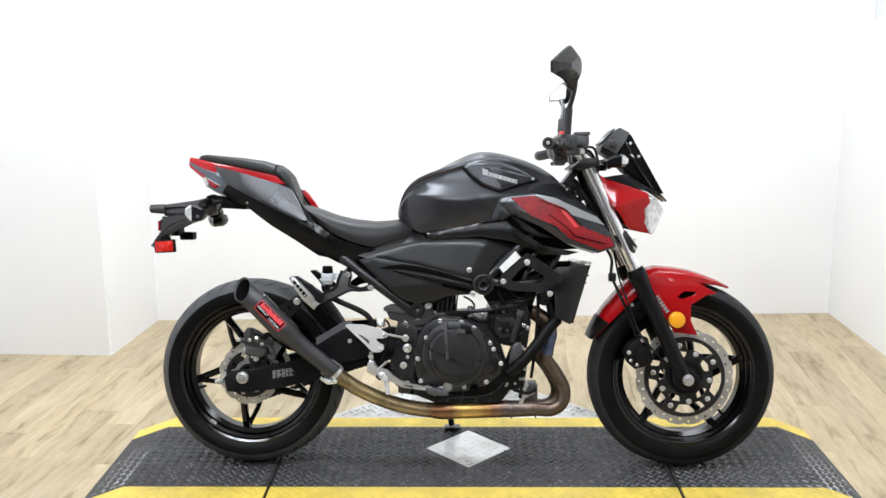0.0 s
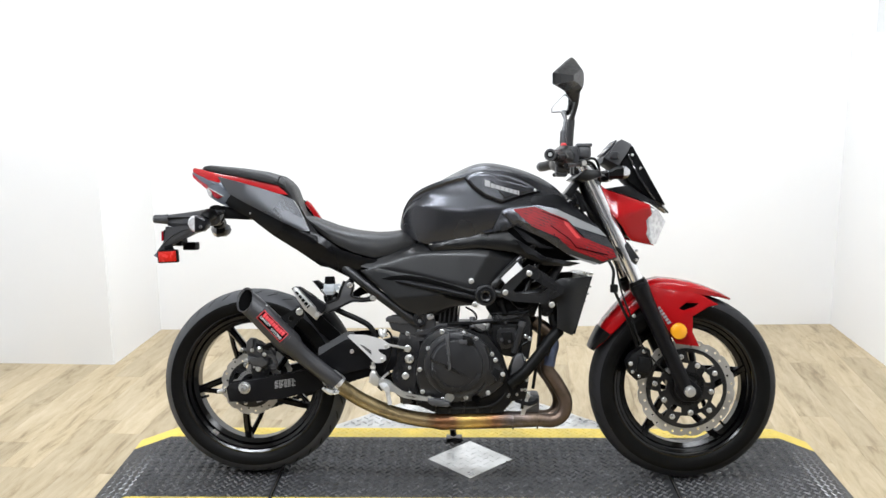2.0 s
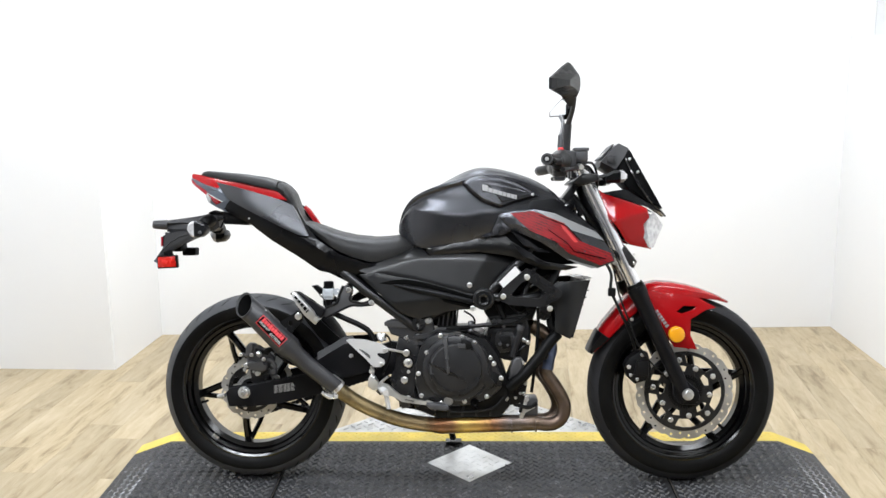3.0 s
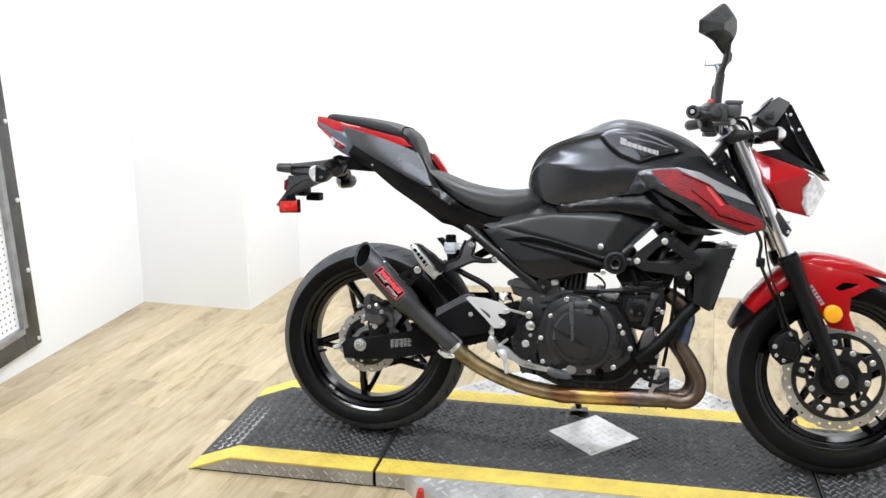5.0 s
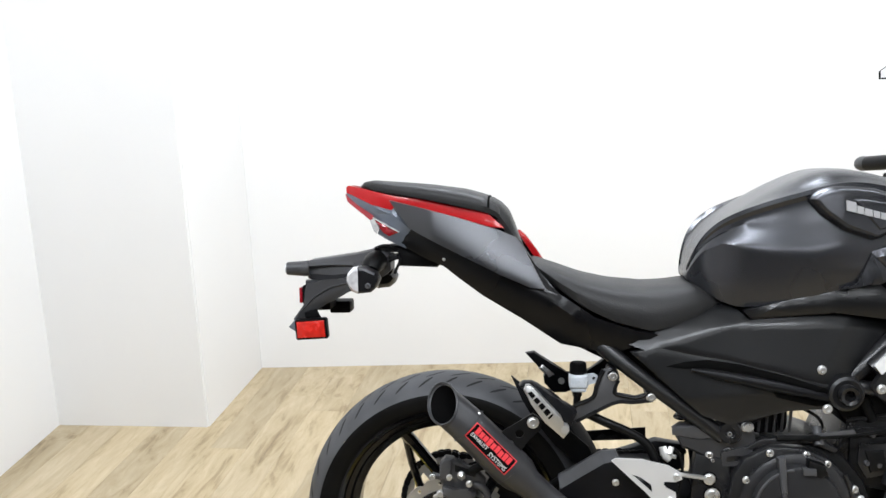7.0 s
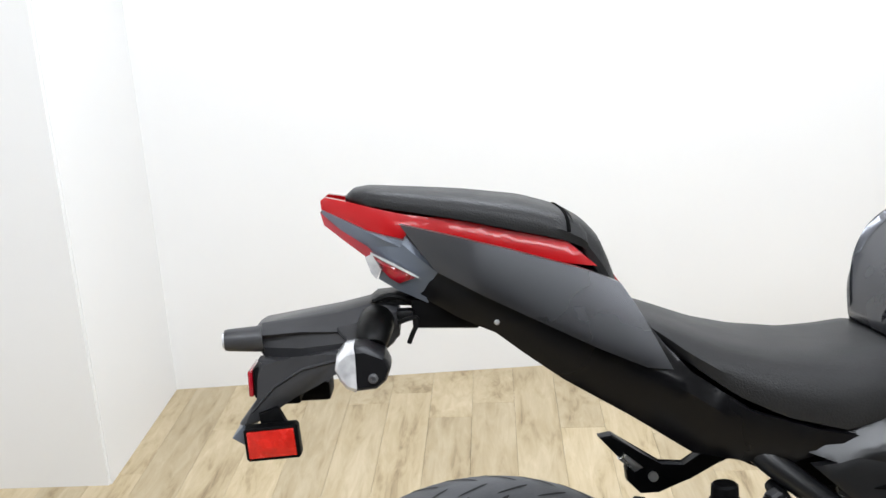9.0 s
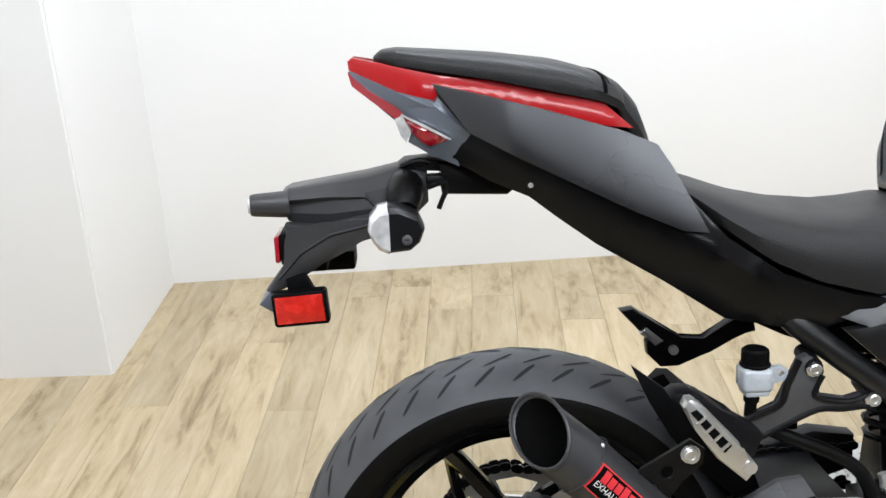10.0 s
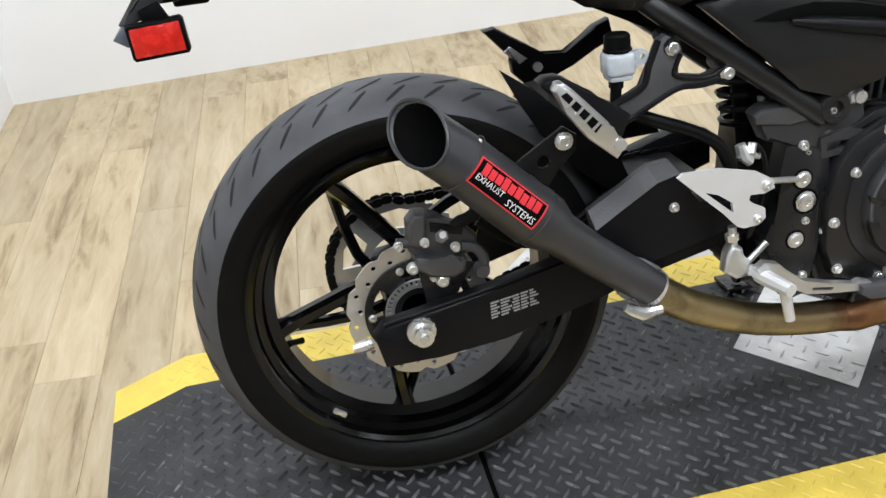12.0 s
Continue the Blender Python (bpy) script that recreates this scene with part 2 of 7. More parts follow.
def perforated_material():
    """White sheet with rows of small dark holes, 25 mm apart."""
    m = mat("perforated_white_sheet", (0.82, 0.82, 0.82), 0.4, 0, 0.02)
    nt = m.node_tree
    b = nt.nodes["Principled BSDF"]
    tc = nt.nodes.new("ShaderNodeTexCoord")
    sc = nt.nodes.new("ShaderNodeVectorMath")
    sc.operation = "MULTIPLY"
    sc.inputs[1].default_value = (0, 40, 40)
    fr = nt.nodes.new("ShaderNodeVectorMath")
    fr.operation = "FRACTION"
    sb = nt.nodes.new("ShaderNodeVectorMath")
    sb.operation = "SUBTRACT"
    sb.inputs[1].default_value = (0, 0.5, 0.5)
    ln = nt.nodes.new("ShaderNodeVectorMath")
    ln.operation = "LENGTH"
    lt = nt.nodes.new("ShaderNodeMath")
    lt.operation = "LESS_THAN"
    lt.inputs[1].default_value = 0.17
    nt.links.new(tc.outputs["Object"], sc.inputs[0])
    nt.links.new(sc.outputs[0], fr.inputs[0])
    nt.links.new(fr.outputs[0], sb.inputs[0])
    nt.links.new(sb.outputs[0], ln.inputs[0])
    nt.links.new(ln.outputs["Value"], lt.inputs[0])
    mx = nt.nodes.new("ShaderNodeMix")
    mx.data_type = "RGBA"
    mx.inputs["B"].default_value = (0.12, 0.12, 0.12, 1)
    nt.links.new(lt.outputs[0], mx.inputs["Factor"])
    nt.links.new(nt.nodes[m["mul"]].outputs["Vector"], mx.inputs["A"])
    nt.links.new(mx.outputs["Result"], b.inputs["Base Color"])
    return m


WOOD = wood_material()
GRAPHIC = graphic_material()
PERF = perforated_material()
PIPE = ramp_x_material("heat_tinted_pipe", [(0.28, (0.40, 0.31, 0.16)), (0.97, (0.16, 0.115, 0.09)), (0.45, (0.36, 0.28, 0.15)), (0.585, (0.34, 0.25, 0.14)), (0.615, (0.30, 0.14, 0.07)), (0.665, (0.32, 0.16, 0.08)), (0.69, (0.62, 0.42, 0.13)), (0.745, (0.58, 0.36, 0.11)), (0.79, (0.34, 0.16, 0.08)), (0.85, (0.24, 0.20, 0.205)), (0.91, (0.26, 0.19, 0.15))], 0.40, 0.95)
GLOW = bpy.data.materials.new("lamp_diffuser")
GLOW.use_nodes = True
GLOW.node_tree.nodes["Principled BSDF"].inputs["Emission Color"].default_value = (1, 0.97, 0.92, 1)
GLOW.node_tree.nodes["Principled BSDF"].inputs["Emission Strength"].default_value = 6.0
MIRROR = bpy.data.materials.new("mirror_glass")
MIRROR.use_nodes = True
MIRROR.node_tree.nodes["Principled BSDF"].inputs["Metallic"].default_value = 1
MIRROR.node_tree.nodes["Principled BSDF"].inputs["Roughness"].default_value = 0.03
MIRROR.node_tree.nodes["Principled BSDF"].inputs["Base Color"].default_value = (0.85, 0.86, 0.87, 1)


# ---- mesh tools ----
def part(name, bm, material, parent=None, label="", sharp=32):
    bmesh.ops.remove_doubles(bm, verts=bm.verts, dist=1e-5)
    bmesh.ops.recalc_face_normals(bm, faces=bm.faces)
    lim = radians(sharp)
    for f in bm.faces:
        f.smooth = True
    for e in bm.edges:
        if len(e.link_faces) == 2 and e.calc_face_angle(0) > lim:
            e.smooth = False
    me = bpy.data.meshes.new(name)
    bm.to_mesh(me)
    bm.free()
    me.materials.append(material)
    ob = new(name, me)
    if parent is not None:
        ob.parent = parent
    if label:
        ob["label"] = label
    return ob


def twin(ob, parent, m):
    """The same mesh once more."""
    o = new(ob.name.split(".")[0], ob.data)
    o.parent, o.matrix_basis = parent, m
    return o


def catmull(pts, n):
    pts = [Vector(p) for p in pts]
    if n < 2 or len(pts) < 3:
        return pts
    out = []
    for i in range(len(pts) - 1):
        p0, p1, p2, p3 = pts[max(i - 1, 0)], pts[i], pts[i + 1], pts[min(i + 2, len(pts) - 1)]
        for k in range(n):
            t = k / n
            out.append(0.5 * (2 * p1 + (p2 - p0) * t + (2 * p0 - 5 * p1 + 4 * p2 - p3) * t * t + (3 * p1 - p0 - 3 * p2 + p3) * t ** 3))
    out.append(pts[-1])
    return out


def skin_rings(bm, rings, caps=True, closed=True):
    rows = [[bm.verts.new(p) for p in r] for r in rings]
    n = len(rows[0])
    for a, b in zip(rows, rows[1:]):
        for i in range(n if closed else n - 1):
            j = (i + 1) % n
            bm.faces.new((a[i], a[j], b[j], b[i]))
    if caps:
        bm.faces.new(rows[0][::-1])
        bm.faces.new(rows[-1])
    return rows


def loft(rings, caps=True, closed=True):
    bm = bmesh.new()
    skin_rings(bm, rings, caps, closed)
    return bm


def tube(pts, radius, seg=12, smooth=5, bm=None, caps=True):
    """A round bar along a smooth line; radius is one number or one for each point."""
    bm = bm or bmesh.new()
    rad = [radius] * len(pts) if isinstance(radius, (int, float)) else list(radius)
    line = catmull(pts, smooth)
    m = len(line)
    if m == len(pts):
        rs = rad
    else:
        rs = [float(np.interp(i / (m - 1) * (len(rad) - 1), range(len(rad)), rad)) for i in range(m)]
    up = Vector((0, 1, 0.3)).normalized()
    rings = []
    for i, p in enumerate(line):
        d = (line[min(i + 1, m - 1)] - line[max(i - 1, 0)]).normalized()
        if abs(d.dot(up)) > 0.98:
            up = Vector((0.3, 0.2, 1)).normalized()
        u = (up - d * up.dot(d)).normalized()
        v = d.cross(u)
        up = u
        rings.append([p + (u * math.cos(a) + v * math.sin(a)) * rs[i] for a in (2 * math.pi * k / seg for k in range(seg))])
    skin_rings(bm, rings, caps)
    return bm


def lathe(profile, x=0.0, z=0.0, seg=32, bm=None, y=0.0, closed=False):
    """Turns a profile of (radius, y) about the y axis through x, z."""
    bm = bm or bmesh.new()
    rings = []
    for k in range(seg):
        a = 2 * math.pi * k / seg
        rings.append([(x + r * math.cos(a), y + yy, z + r * math.sin(a)) for r, yy in profile])
    rows = [[bm.verts.new(p) for p in r] for r in rings]
    n = len(profile)
    for k in range(seg):
        a, b = rows[k], rows[(k + 1) % seg]
        for i in range(n if closed else n - 1):
            j = (i + 1) % n
            if profile[i][0] < 1e-6 and profile[j][0] < 1e-6:
                continue
            bm.faces.new((a[i], a[j], b[j], b[i]))
    return bm


def box(x0, x1, y0, y1, z0, z1, bevel=0.0, seg=2, bm=None):
    own = bmesh.new()
    bmesh.ops.create_cube(own, size=1)
    for v in own.verts:
        v.co = (x0 + (v.co.x + 0.5) * (x1 - x0), y0 + (v.co.y + 0.5) * (y1 - y0), z0 + (v.co.z + 0.5) * (z1 - z0))
    if bevel:
        bmesh.ops.bevel(own, geom=own.edges[:], offset=bevel, segments=seg, affect="EDGES", profile=0.5)
    return own


def join(*bms):
    out = bmesh.new()
    for b in bms:
        me = bpy.data.meshes.new("join")
        b.to_mesh(me)
        b.free()
        out.from_mesh(me)
        bpy.data.meshes.remove(me)
    return out


def circle(x, z, r, n=10, a0=0.0):
    return [(x + r * math.cos(a0 + 2 * math.pi * k / n), z + r * math.sin(a0 + 2 * math.pi * k / n)) for k in range(n)]


def plate(outline, y0, y1, bevel=0.0, holes=(), seg=2):
    """A flat piece cut to an outline in x and z, from y0 to y1."""
    bm = bmesh.new()
    if not holes:
        a = [bm.verts.new((x, y0, z)) for x, z in outline]
        b = [bm.verts.new((x, y1, z)) for x, z in outline]
        bm.faces.new(a)
        bm.faces.new(b[::-1])
        for i in range(len(a)):
            j = (i + 1) % len(a)
            bm.faces.new((a[j], a[i], b[i], b[j]))
        if bevel:
            rim = [e for e in bm.edges if abs(e.verts[0].co.y - e.verts[1].co.y) < 1e-6]
            bmesh.ops.bevel(bm, geom=rim, offset=bevel, segments=seg, affect="EDGES", profile=0.5, clamp_overlap=True)
        return bm
    edges = []
    for loop in (outline, *holes):
        vs = [bm.verts.new((x, y0, z)) for x, z in loop]
        edges += [bm.edges.new((vs[i], vs[(i + 1) % len(vs)])) for i in range(len(vs))]
    bmesh.ops.triangle_fill(bm, use_beauty=True, edges=edges)
    return thicken(bm, lambda v: Vector((v.x, y1, v.z)))


def thicken(bm, other):
    """Closes a sheet into a solid with a second side at other(place)."""
    bm.verts.index_update()
    out = bmesh.new()
    front = [out.verts.new(v.co) for v in bm.verts]
    back = [out.verts.new(other(v.co)) for v in bm.verts]
    for f in bm.faces:
        idx = [v.index for v in f.verts]
        out.faces.new([front[i] for i in idx])
        out.faces.new([back[i] for i in reversed(idx)])
    for e in bm.edges:
        if len(e.link_faces) == 1:
            i, j = e.verts[0].index, e.verts[1].index
            out.faces.new((front[i], front[j], back[j], back[i]))
    bm.free()
    return out


def sheet(outline, depth, side=-1, grain=0.035, roll=0.004, holes=()):
    """An outline in x and z, bent so that it lies depth(x, z) from the middle plane."""
    bm = bmesh.new()
    edges = []
    for loop in (outline, *holes):
        vs = [bm.verts.new((x, 0, z)) for x, z in loop]
        edges += [bm.edges.new((vs[i], vs[(i + 1) % len(vs)])) for i in range(len(vs))]
    bmesh.ops.triangle_fill(bm, use_beauty=True, edges=edges)
    for _ in range(6):
        long_edges = [e for e in bm.edges if e.calc_length() > grain]
        if not long_edges:
            break
        bmesh.ops.subdivide_edges(bm, edges=long_edges, cuts=1)
        bmesh.ops.triangulate(bm, faces=[f for f in bm.faces if len(f.verts) > 3])
    bmesh.ops.beautify_fill(bm, faces=bm.faces[:], edges=[e for e in bm.edges if len(e.link_faces) == 2])
    for v in bm.verts:
        d = depth(v.co.x, v.co.z)
        if any(len(e.link_faces) == 1 for e in v.link_edges):
            d -= roll
        v.co.y = side * d
    return bm


def shell(outline, depth, thick=0.006, side=-1, grain=0.035, roll=0.004, holes=()):
    """A moulded side panel with a thickness."""
    return thicken(sheet(outline, depth, side, grain, roll, holes), lambda v: Vector((v.x, v.y - side * thick, v.z)))


def lerp(x, xs, ys):
    return float(np.interp(x, xs, ys))


def inset(outline, d):
    """The outline moved inwards by d."""
    n = len(outline)
    area = sum(outline[i][0] * outline[(i + 1) % n][1] - outline[(i + 1) % n][0] * outline[i][1] for i in range(n))
    out = []
    for i in range(n):
        p, a, b = Vector(outline[i]), Vector(outline[i - 1]), Vector(outline[(i + 1) % n])
        e0, e1 = (p - a).normalized(), (b - p).normalized()
        n0, n1 = Vector((-e0.y, e0.x)), Vector((-e1.y, e1.x))
        m = (n0 + n1).normalized()
        m = m * min(2.0, 1.0 / max(0.3, m.dot(n0))) * (1 if area > 0 else -1)
        out.append(tuple(p + m * d))
    return out


def raised(outline, depth, lift, wide, side=-1, grain=0.012, steps=3):
    """A raised field with a rounded slope round it, on a curved side."""
    fine = []
    n = len(outline)
    for i in range(n):
        a, b = Vector(outline[i]), Vector(outline[(i + 1) % n])
        k = max(1, int((b - a).length / grain))
        fine += [tuple(a.lerp(b, j / k)) for j in range(k)]
    bm = sheet(inset(fine, wide), lambda x, z: depth(x, z) + lift, side, grain * 1.4, 0.0)
    rows = []
    for s in range(steps + 1):
        t = s / steps
        rows.append([Vector((x, side * (depth(x, z) + lift * math.sin(t * math.pi / 2) - 0.003 * (s == 0)), z)) for x, z in (inset(fine, wide * t) if s else fine)])
    for r in rows:
        r.append(r[0])
    skin_rings(bm, rows, caps=False, closed=False)
    return bm


def lettering(text, place, width, name, material, parent, step=0.0):
    """Letters of the built-in font laid on a surface: place(u, v) with u along and v up, both from 0 to 1."""
    cu = bpy.data.curves.new("letters", "FONT")
    cu.body, cu.resolution_u = text, 2
    ob = bpy.data.objects.new("letters", cu)
    scene.collection.objects.link(ob)
    bpy.context.view_layer.update()
    me = bpy.data.meshes.new_from_object(ob.evaluated_get(bpy.context.evaluated_depsgraph_get()))
    bpy.data.objects.remove(ob)
    bm = bmesh.new()
    bm.from_mesh(me)
    bpy.data.meshes.remove(me)
    bmesh.ops.triangulate(bm, faces=bm.faces[:])
    x1 = max(v.co.x for v in bm.verts)
    z1 = max(v.co.y for v in bm.verts)
    for v in bm.verts:
        v.co = place(v.co.x / x1, v.co.y / z1)
    return part(name, bm, material, parent)


# ---- the room ----
DECK_Z = 0.052


def wall(name, p, q, z0, z1, thick, label, material=None):
    """An upright wall whose face runs from p to q; its thickness lies to the left of that way."""
    (ax, ay), (bx, by) = p, q
    d = Vector((bx - ax, by - ay, 0)).normalized()
    n = Vector((-d.y, d.x, 0)) * thick
    ring = [Vector((ax, ay, 0)), Vector((bx, by, 0)), Vector((bx, by, 0)) + n, Vector((ax, ay, 0)) + n]
    bm = loft([[Vector((v.x, v.y, z)) for v in ring] for z in (z0, z1)])
    return tagged(part(name, bm, material or WALL), label, "wall", kind="structure")


ROOM_TOP = 2.75
A, B, C, D, E_ = (-1.570, -4.0), (-1.416, 1.279), (-0.883, 1.257), (-0.843, 1.807), (2.518, 1.912)
wall("wall_west", A, B, 0, ROOM_TOP, 0.15, "white painted side wall with a steel framed panel on it")
bm = loft([[Vector((x, y, z)) for x, y in (B, C, D, (-1.40, 1.96))] for z in (0, ROOM_TOP)])
bmesh.ops.bevel(bm, geom=[e for e in bm.edges if all(abs(v.co.x - C[0]) < 0.001 and abs(v.co.y - C[1]) < 0.001 for v in e.verts)], offset=0.006, segments=3, affect="EDGES")
tagged(part("wall_pillar", bm, WALL), "white painted square pillar in the room's corner", "pillar", kind="structure")
wall("wall_north", D, (2.70, 1.918), 0, ROOM_TOP, 0.15, "plain white painted back wall behind the motorcycle")
wall("wall_east", E_, (2.56, -7.0), 0, 1.43, 0.25, "white painted side wall ending in a ledge")
wall("wall_east_upper", (2.63, 1.91), (2.67, -7.0), 1.43, ROOM_TOP, 0.14, "slightly greyer upper wall set back above the ledge", GREYWALL)
# unseen walls, added and kept dark so the bike's sides reflect little light
wall("wall_south", (2.75, -7.0), (-2.0, -7.0), 0, ROOM_TOP, 0.15, "unseen grey wall added behind the camera to keep reflections dark", DARKROOM)
wall("wall_west_rear", (-1.66, -7.0), (-1.575, -4.0), 0, ROOM_TOP, 0.15, "unseen grey side wall added behind the camera to keep reflections dark", DARKROOM)
# unseen ceiling, its tone lowered to weaken bounce on walls and bike
tagged(part("ceiling", box(-2.0, 2.9, -7.1, 2.1, ROOM_TOP, ROOM_TOP + 0.12), CEIL), "plain off-white ceiling", "ceiling", kind="structure")
floor = tagged(part("floor", box(-2.0, 2.9, -7.1, 2.1, -0.12, -0.006), GAP), "floor of weathered oak-look vinyl planks", "floor", kind="structure")

# added lights out of view: panels on rods, turned to balance wall, deck and bike
def ceiling_light(x, y, sx, sy, turn, power):
    root = tagged(new("ceiling_light"), "added ceiling light out of view, flat white panel on rods", "lamp", group="ceiling lights")
    root.matrix_world = pose(x, y, ROOM_TOP - 0.22, turn)
    rim = join(box(-sx / 2 - 0.03, sx / 2 + 0.03, -sy / 2 - 0.03, -sy / 2, -0.02, 0.04, 0.004), box(-sx / 2 - 0.03, sx / 2 + 0.03, sy / 2, sy / 2 + 0.03, -0.02, 0.04, 0.004),
               box(-sx / 2 - 0.03, -sx / 2, -sy / 2, sy / 2, -0.02, 0.04, 0.004), box(sx / 2, sx / 2 + 0.03, -sy / 2, sy / 2, -0.02, 0.04, 0.004))
    part("frame", rim, WHITEPL, root)
    part("back", box(-sx / 2, sx / 2, -sy / 2, sy / 2, 0.02, 0.038), WHITEPL, root)
    part("diffuser", box(-sx / 2, sx / 2, -sy / 2, sy / 2, -0.008, 0.0), GLOW, root, "glowing white diffuser")
    m = root.matrix_world.inverted()
    for px_ in (-0.2, 0.2):
        part("rod", tube([m @ Vector((x + px_, y, ROOM_TOP)), Vector((px_, 0, 0.03))], 0.006, 8, 1), STEEL, root)
    data = bpy.data.lights.new("ceiling_lamp", "AREA")
    data.shape, data.size, data.size_y, data.energy, data.color = "RECTANGLE", sx, sy, power * sx * sy, (0.895, 0.962, 1.065)
    lamp = new("ceiling_lamp", data)
    lamp.matrix_world = root.matrix_world @ pose(0, 0, -0.02)
    return root


for lx, ly, turn, power in ((-0.55, -1.1, 48, LAMP * 2.1), (0.7, -1.1, 48, LAMP * 2.05), (1.75, 0.15, 48, LAMP * 1.75), (-0.1, -2.9, 35, LAMP * 1.15), (1.5, -2.9, 35, LAMP * 0.70), (0.25, 1.15, -36, LAMP * 3.2)):
    ceiling_light(lx, ly, 1.15, 0.21, turn, power)


# framed perforated panel on the side wall
def framed_panel():
    root = tagged(new("wall_panel"), "white perforated sheet in a dark worn steel frame, bolted to the wall", "panel")
    root.matrix_world = pose(-1.441, 0.492, 0.081, 3.8, 0, -1.7)
    h, w, f = 1.190, 1.45, 0.090
    part("sheet", box(-0.002, 0.006, -w + 0.02, -0.02, 0.02, h - 0.02), PERF, root, "white perforated sheet")
    bar = [((0, f), (0, h)), ((w - f, w), (0, h)), ((f, w - f), (0, f)), ((f, w - f), (h - f, h))]
    for (y0, y1), (z0, z1) in bar:
        part("frame_bar", box(-0.004, 0.022, -y1, -y0, z0, z1, 0.003), DARKSTEEL, root)
    inner = join(box(0.0, 0.028, -f - 0.004, -f + 0.020, f, h - f, 0.002), box(0.0, 0.028, -w + f, -f, f - 0.02, f + 0.004, 0.002))
    part("inner_lip", inner, WORNSTEEL, root)
    head = None
    for y, z in [(f * 0.22, z) for z in (0.025, 0.30, 0.57, 0.86)] + [(f * 0.4, 1.14)] + [(y, f * 0.4) for y in (0.28, 0.6, 0.95, 1.3)]:
        if head is None:
            head = part("bolt", tube([(0.020, 0, 0), (0.028, 0, 0), (0.030, 0, 0)], [0.009, 0.009, 0.005], 10, 1), STEEL, root)
            head.matrix_basis = pose(0, -y, z)
        else:
            twin(head, root, pose(0, -y, z))


framed_panel()


# ---- display platform ----
def deck_z(x):
    return max(0.0035, DECK_Z * min(1.0, (x + 0.478) / 0.133, (1.89 - x) / 0.125, 1.0))


def strip(x0, x1, y0, y1, lift=0.0, thick=0.005, outset=0.0):
    xs = sorted({x0, x1, *(x for x in (-0.345, 1.765) if x0 < x < x1)})
    rings = []
    for x in xs:
        z = deck_z(x) + lift
        rings.append([Vector((x, y0, z)), Vector((x, y1, z)), Vector((x, y1, z - thick)), Vector((x, y0, z - thick))])
    return loft(rings)


def lugs(x0, x1, y0, y1, pitch, length, inside=None, lift=0.0, flat=None, high=0.0040):
    """Raised lens-shaped treads, turned one way and the other in turn."""
    vs, fs = [], []
    half = pitch * 0.72
    nx, ny = int((x1 - x0) / half), int((y1 - y0) / half)
    for i in range(nx):
        for j in range(ny):
            if (i + j) % 2:
                continue
            x, y = x0 + (i + 0.5) * half, y0 + (j + 0.5) * half
            if inside and not inside(x, y):
                continue
            a = radians(45 if i % 2 else -45)
            u, v = Vector((math.cos(a), math.sin(a), 0)), Vector((-math.sin(a), math.cos(a), 0))
            base = len(vs)
            for s, t, h in ((-1, 0, 0), (-0.45, 0.25, 0), (0.45, 0.25, 0), (1, 0, 0), (0.45, -0.25, 0), (-0.45, -0.25, 0), (-0.6, 0, 1), (0.6, 0, 1)):
                p = Vector((x, y, 0)) + u * (s * length / 2) + v * (t * length / 2)
                z = (deck_z(p.x) if flat is None else flat) + lift + (high * h if h else -0.0006)
                vs.append((p.x, p.y, z))
            for f in ((0, 1, 6), (1, 2, 7, 6), (2, 3, 7), (3, 4, 7), (4, 5, 6, 7), (5, 0, 6)):
                fs.append([base + k for k in f])
    me = bpy.data.meshes.new("tread")
    me.from_pydata(vs, [], fs)
    bm = bmesh.new()
    bm.from_mesh(me)
    bpy.data.meshes.remove(me)
    return bm


def side_lugs(a, b, y, out):
    """Raised treads on the upright side of a deck section."""
    vs, fs = [], []
    for i in range(int((b - a) / 0.0215)):
        for j in range(2):
            x, z = a + (i + 0.5) * 0.0215, 0.0125 + j * 0.0185
            if z + 0.008 > deck_z(x) - 0.008:
                continue
            t = radians(45 if (i + j) % 2 else -45)
            base = len(vs)
            for s, q, h in ((-1, 0, 0), (-0.45, 0.17, 0), (0.45, 0.17, 0), (1, 0, 0), (0.45, -0.17, 0), (-0.45, -0.17, 0), (-0.5, 0, 1), (0.5, 0, 1)):
                s, q = s * 0.011, q * 0.011
                vs.append((x + s * math.cos(t) - q * math.sin(t), y + out * (0.0028 * h - 0.0005 * (1 - h)), z + s * math.sin(t) + q * math.cos(t)))
            for f in ((0, 1, 6), (1, 2, 7, 6), (2, 3, 7), (3, 4, 7), (4, 5, 6, 7), (5, 0, 6)):
                fs.append([base + k for k in f])
    me = bpy.data.meshes.new("tread")
    me.from_pydata(vs, [], fs)
    bm = bmesh.new()
    bm.from_mesh(me)
    bpy.data.meshes.remove(me)
    return bm


def tread_part(name, bm, material, parent):
    ob = part(name, bm, material, parent, sharp=20)
    ob["kind"] = "stuff"
    return ob


SKIRT = mat("dusty_plate_side", (0.36, 0.335, 0.295), 0.5, 0.25, 0.3, 10, 180, 0.2)


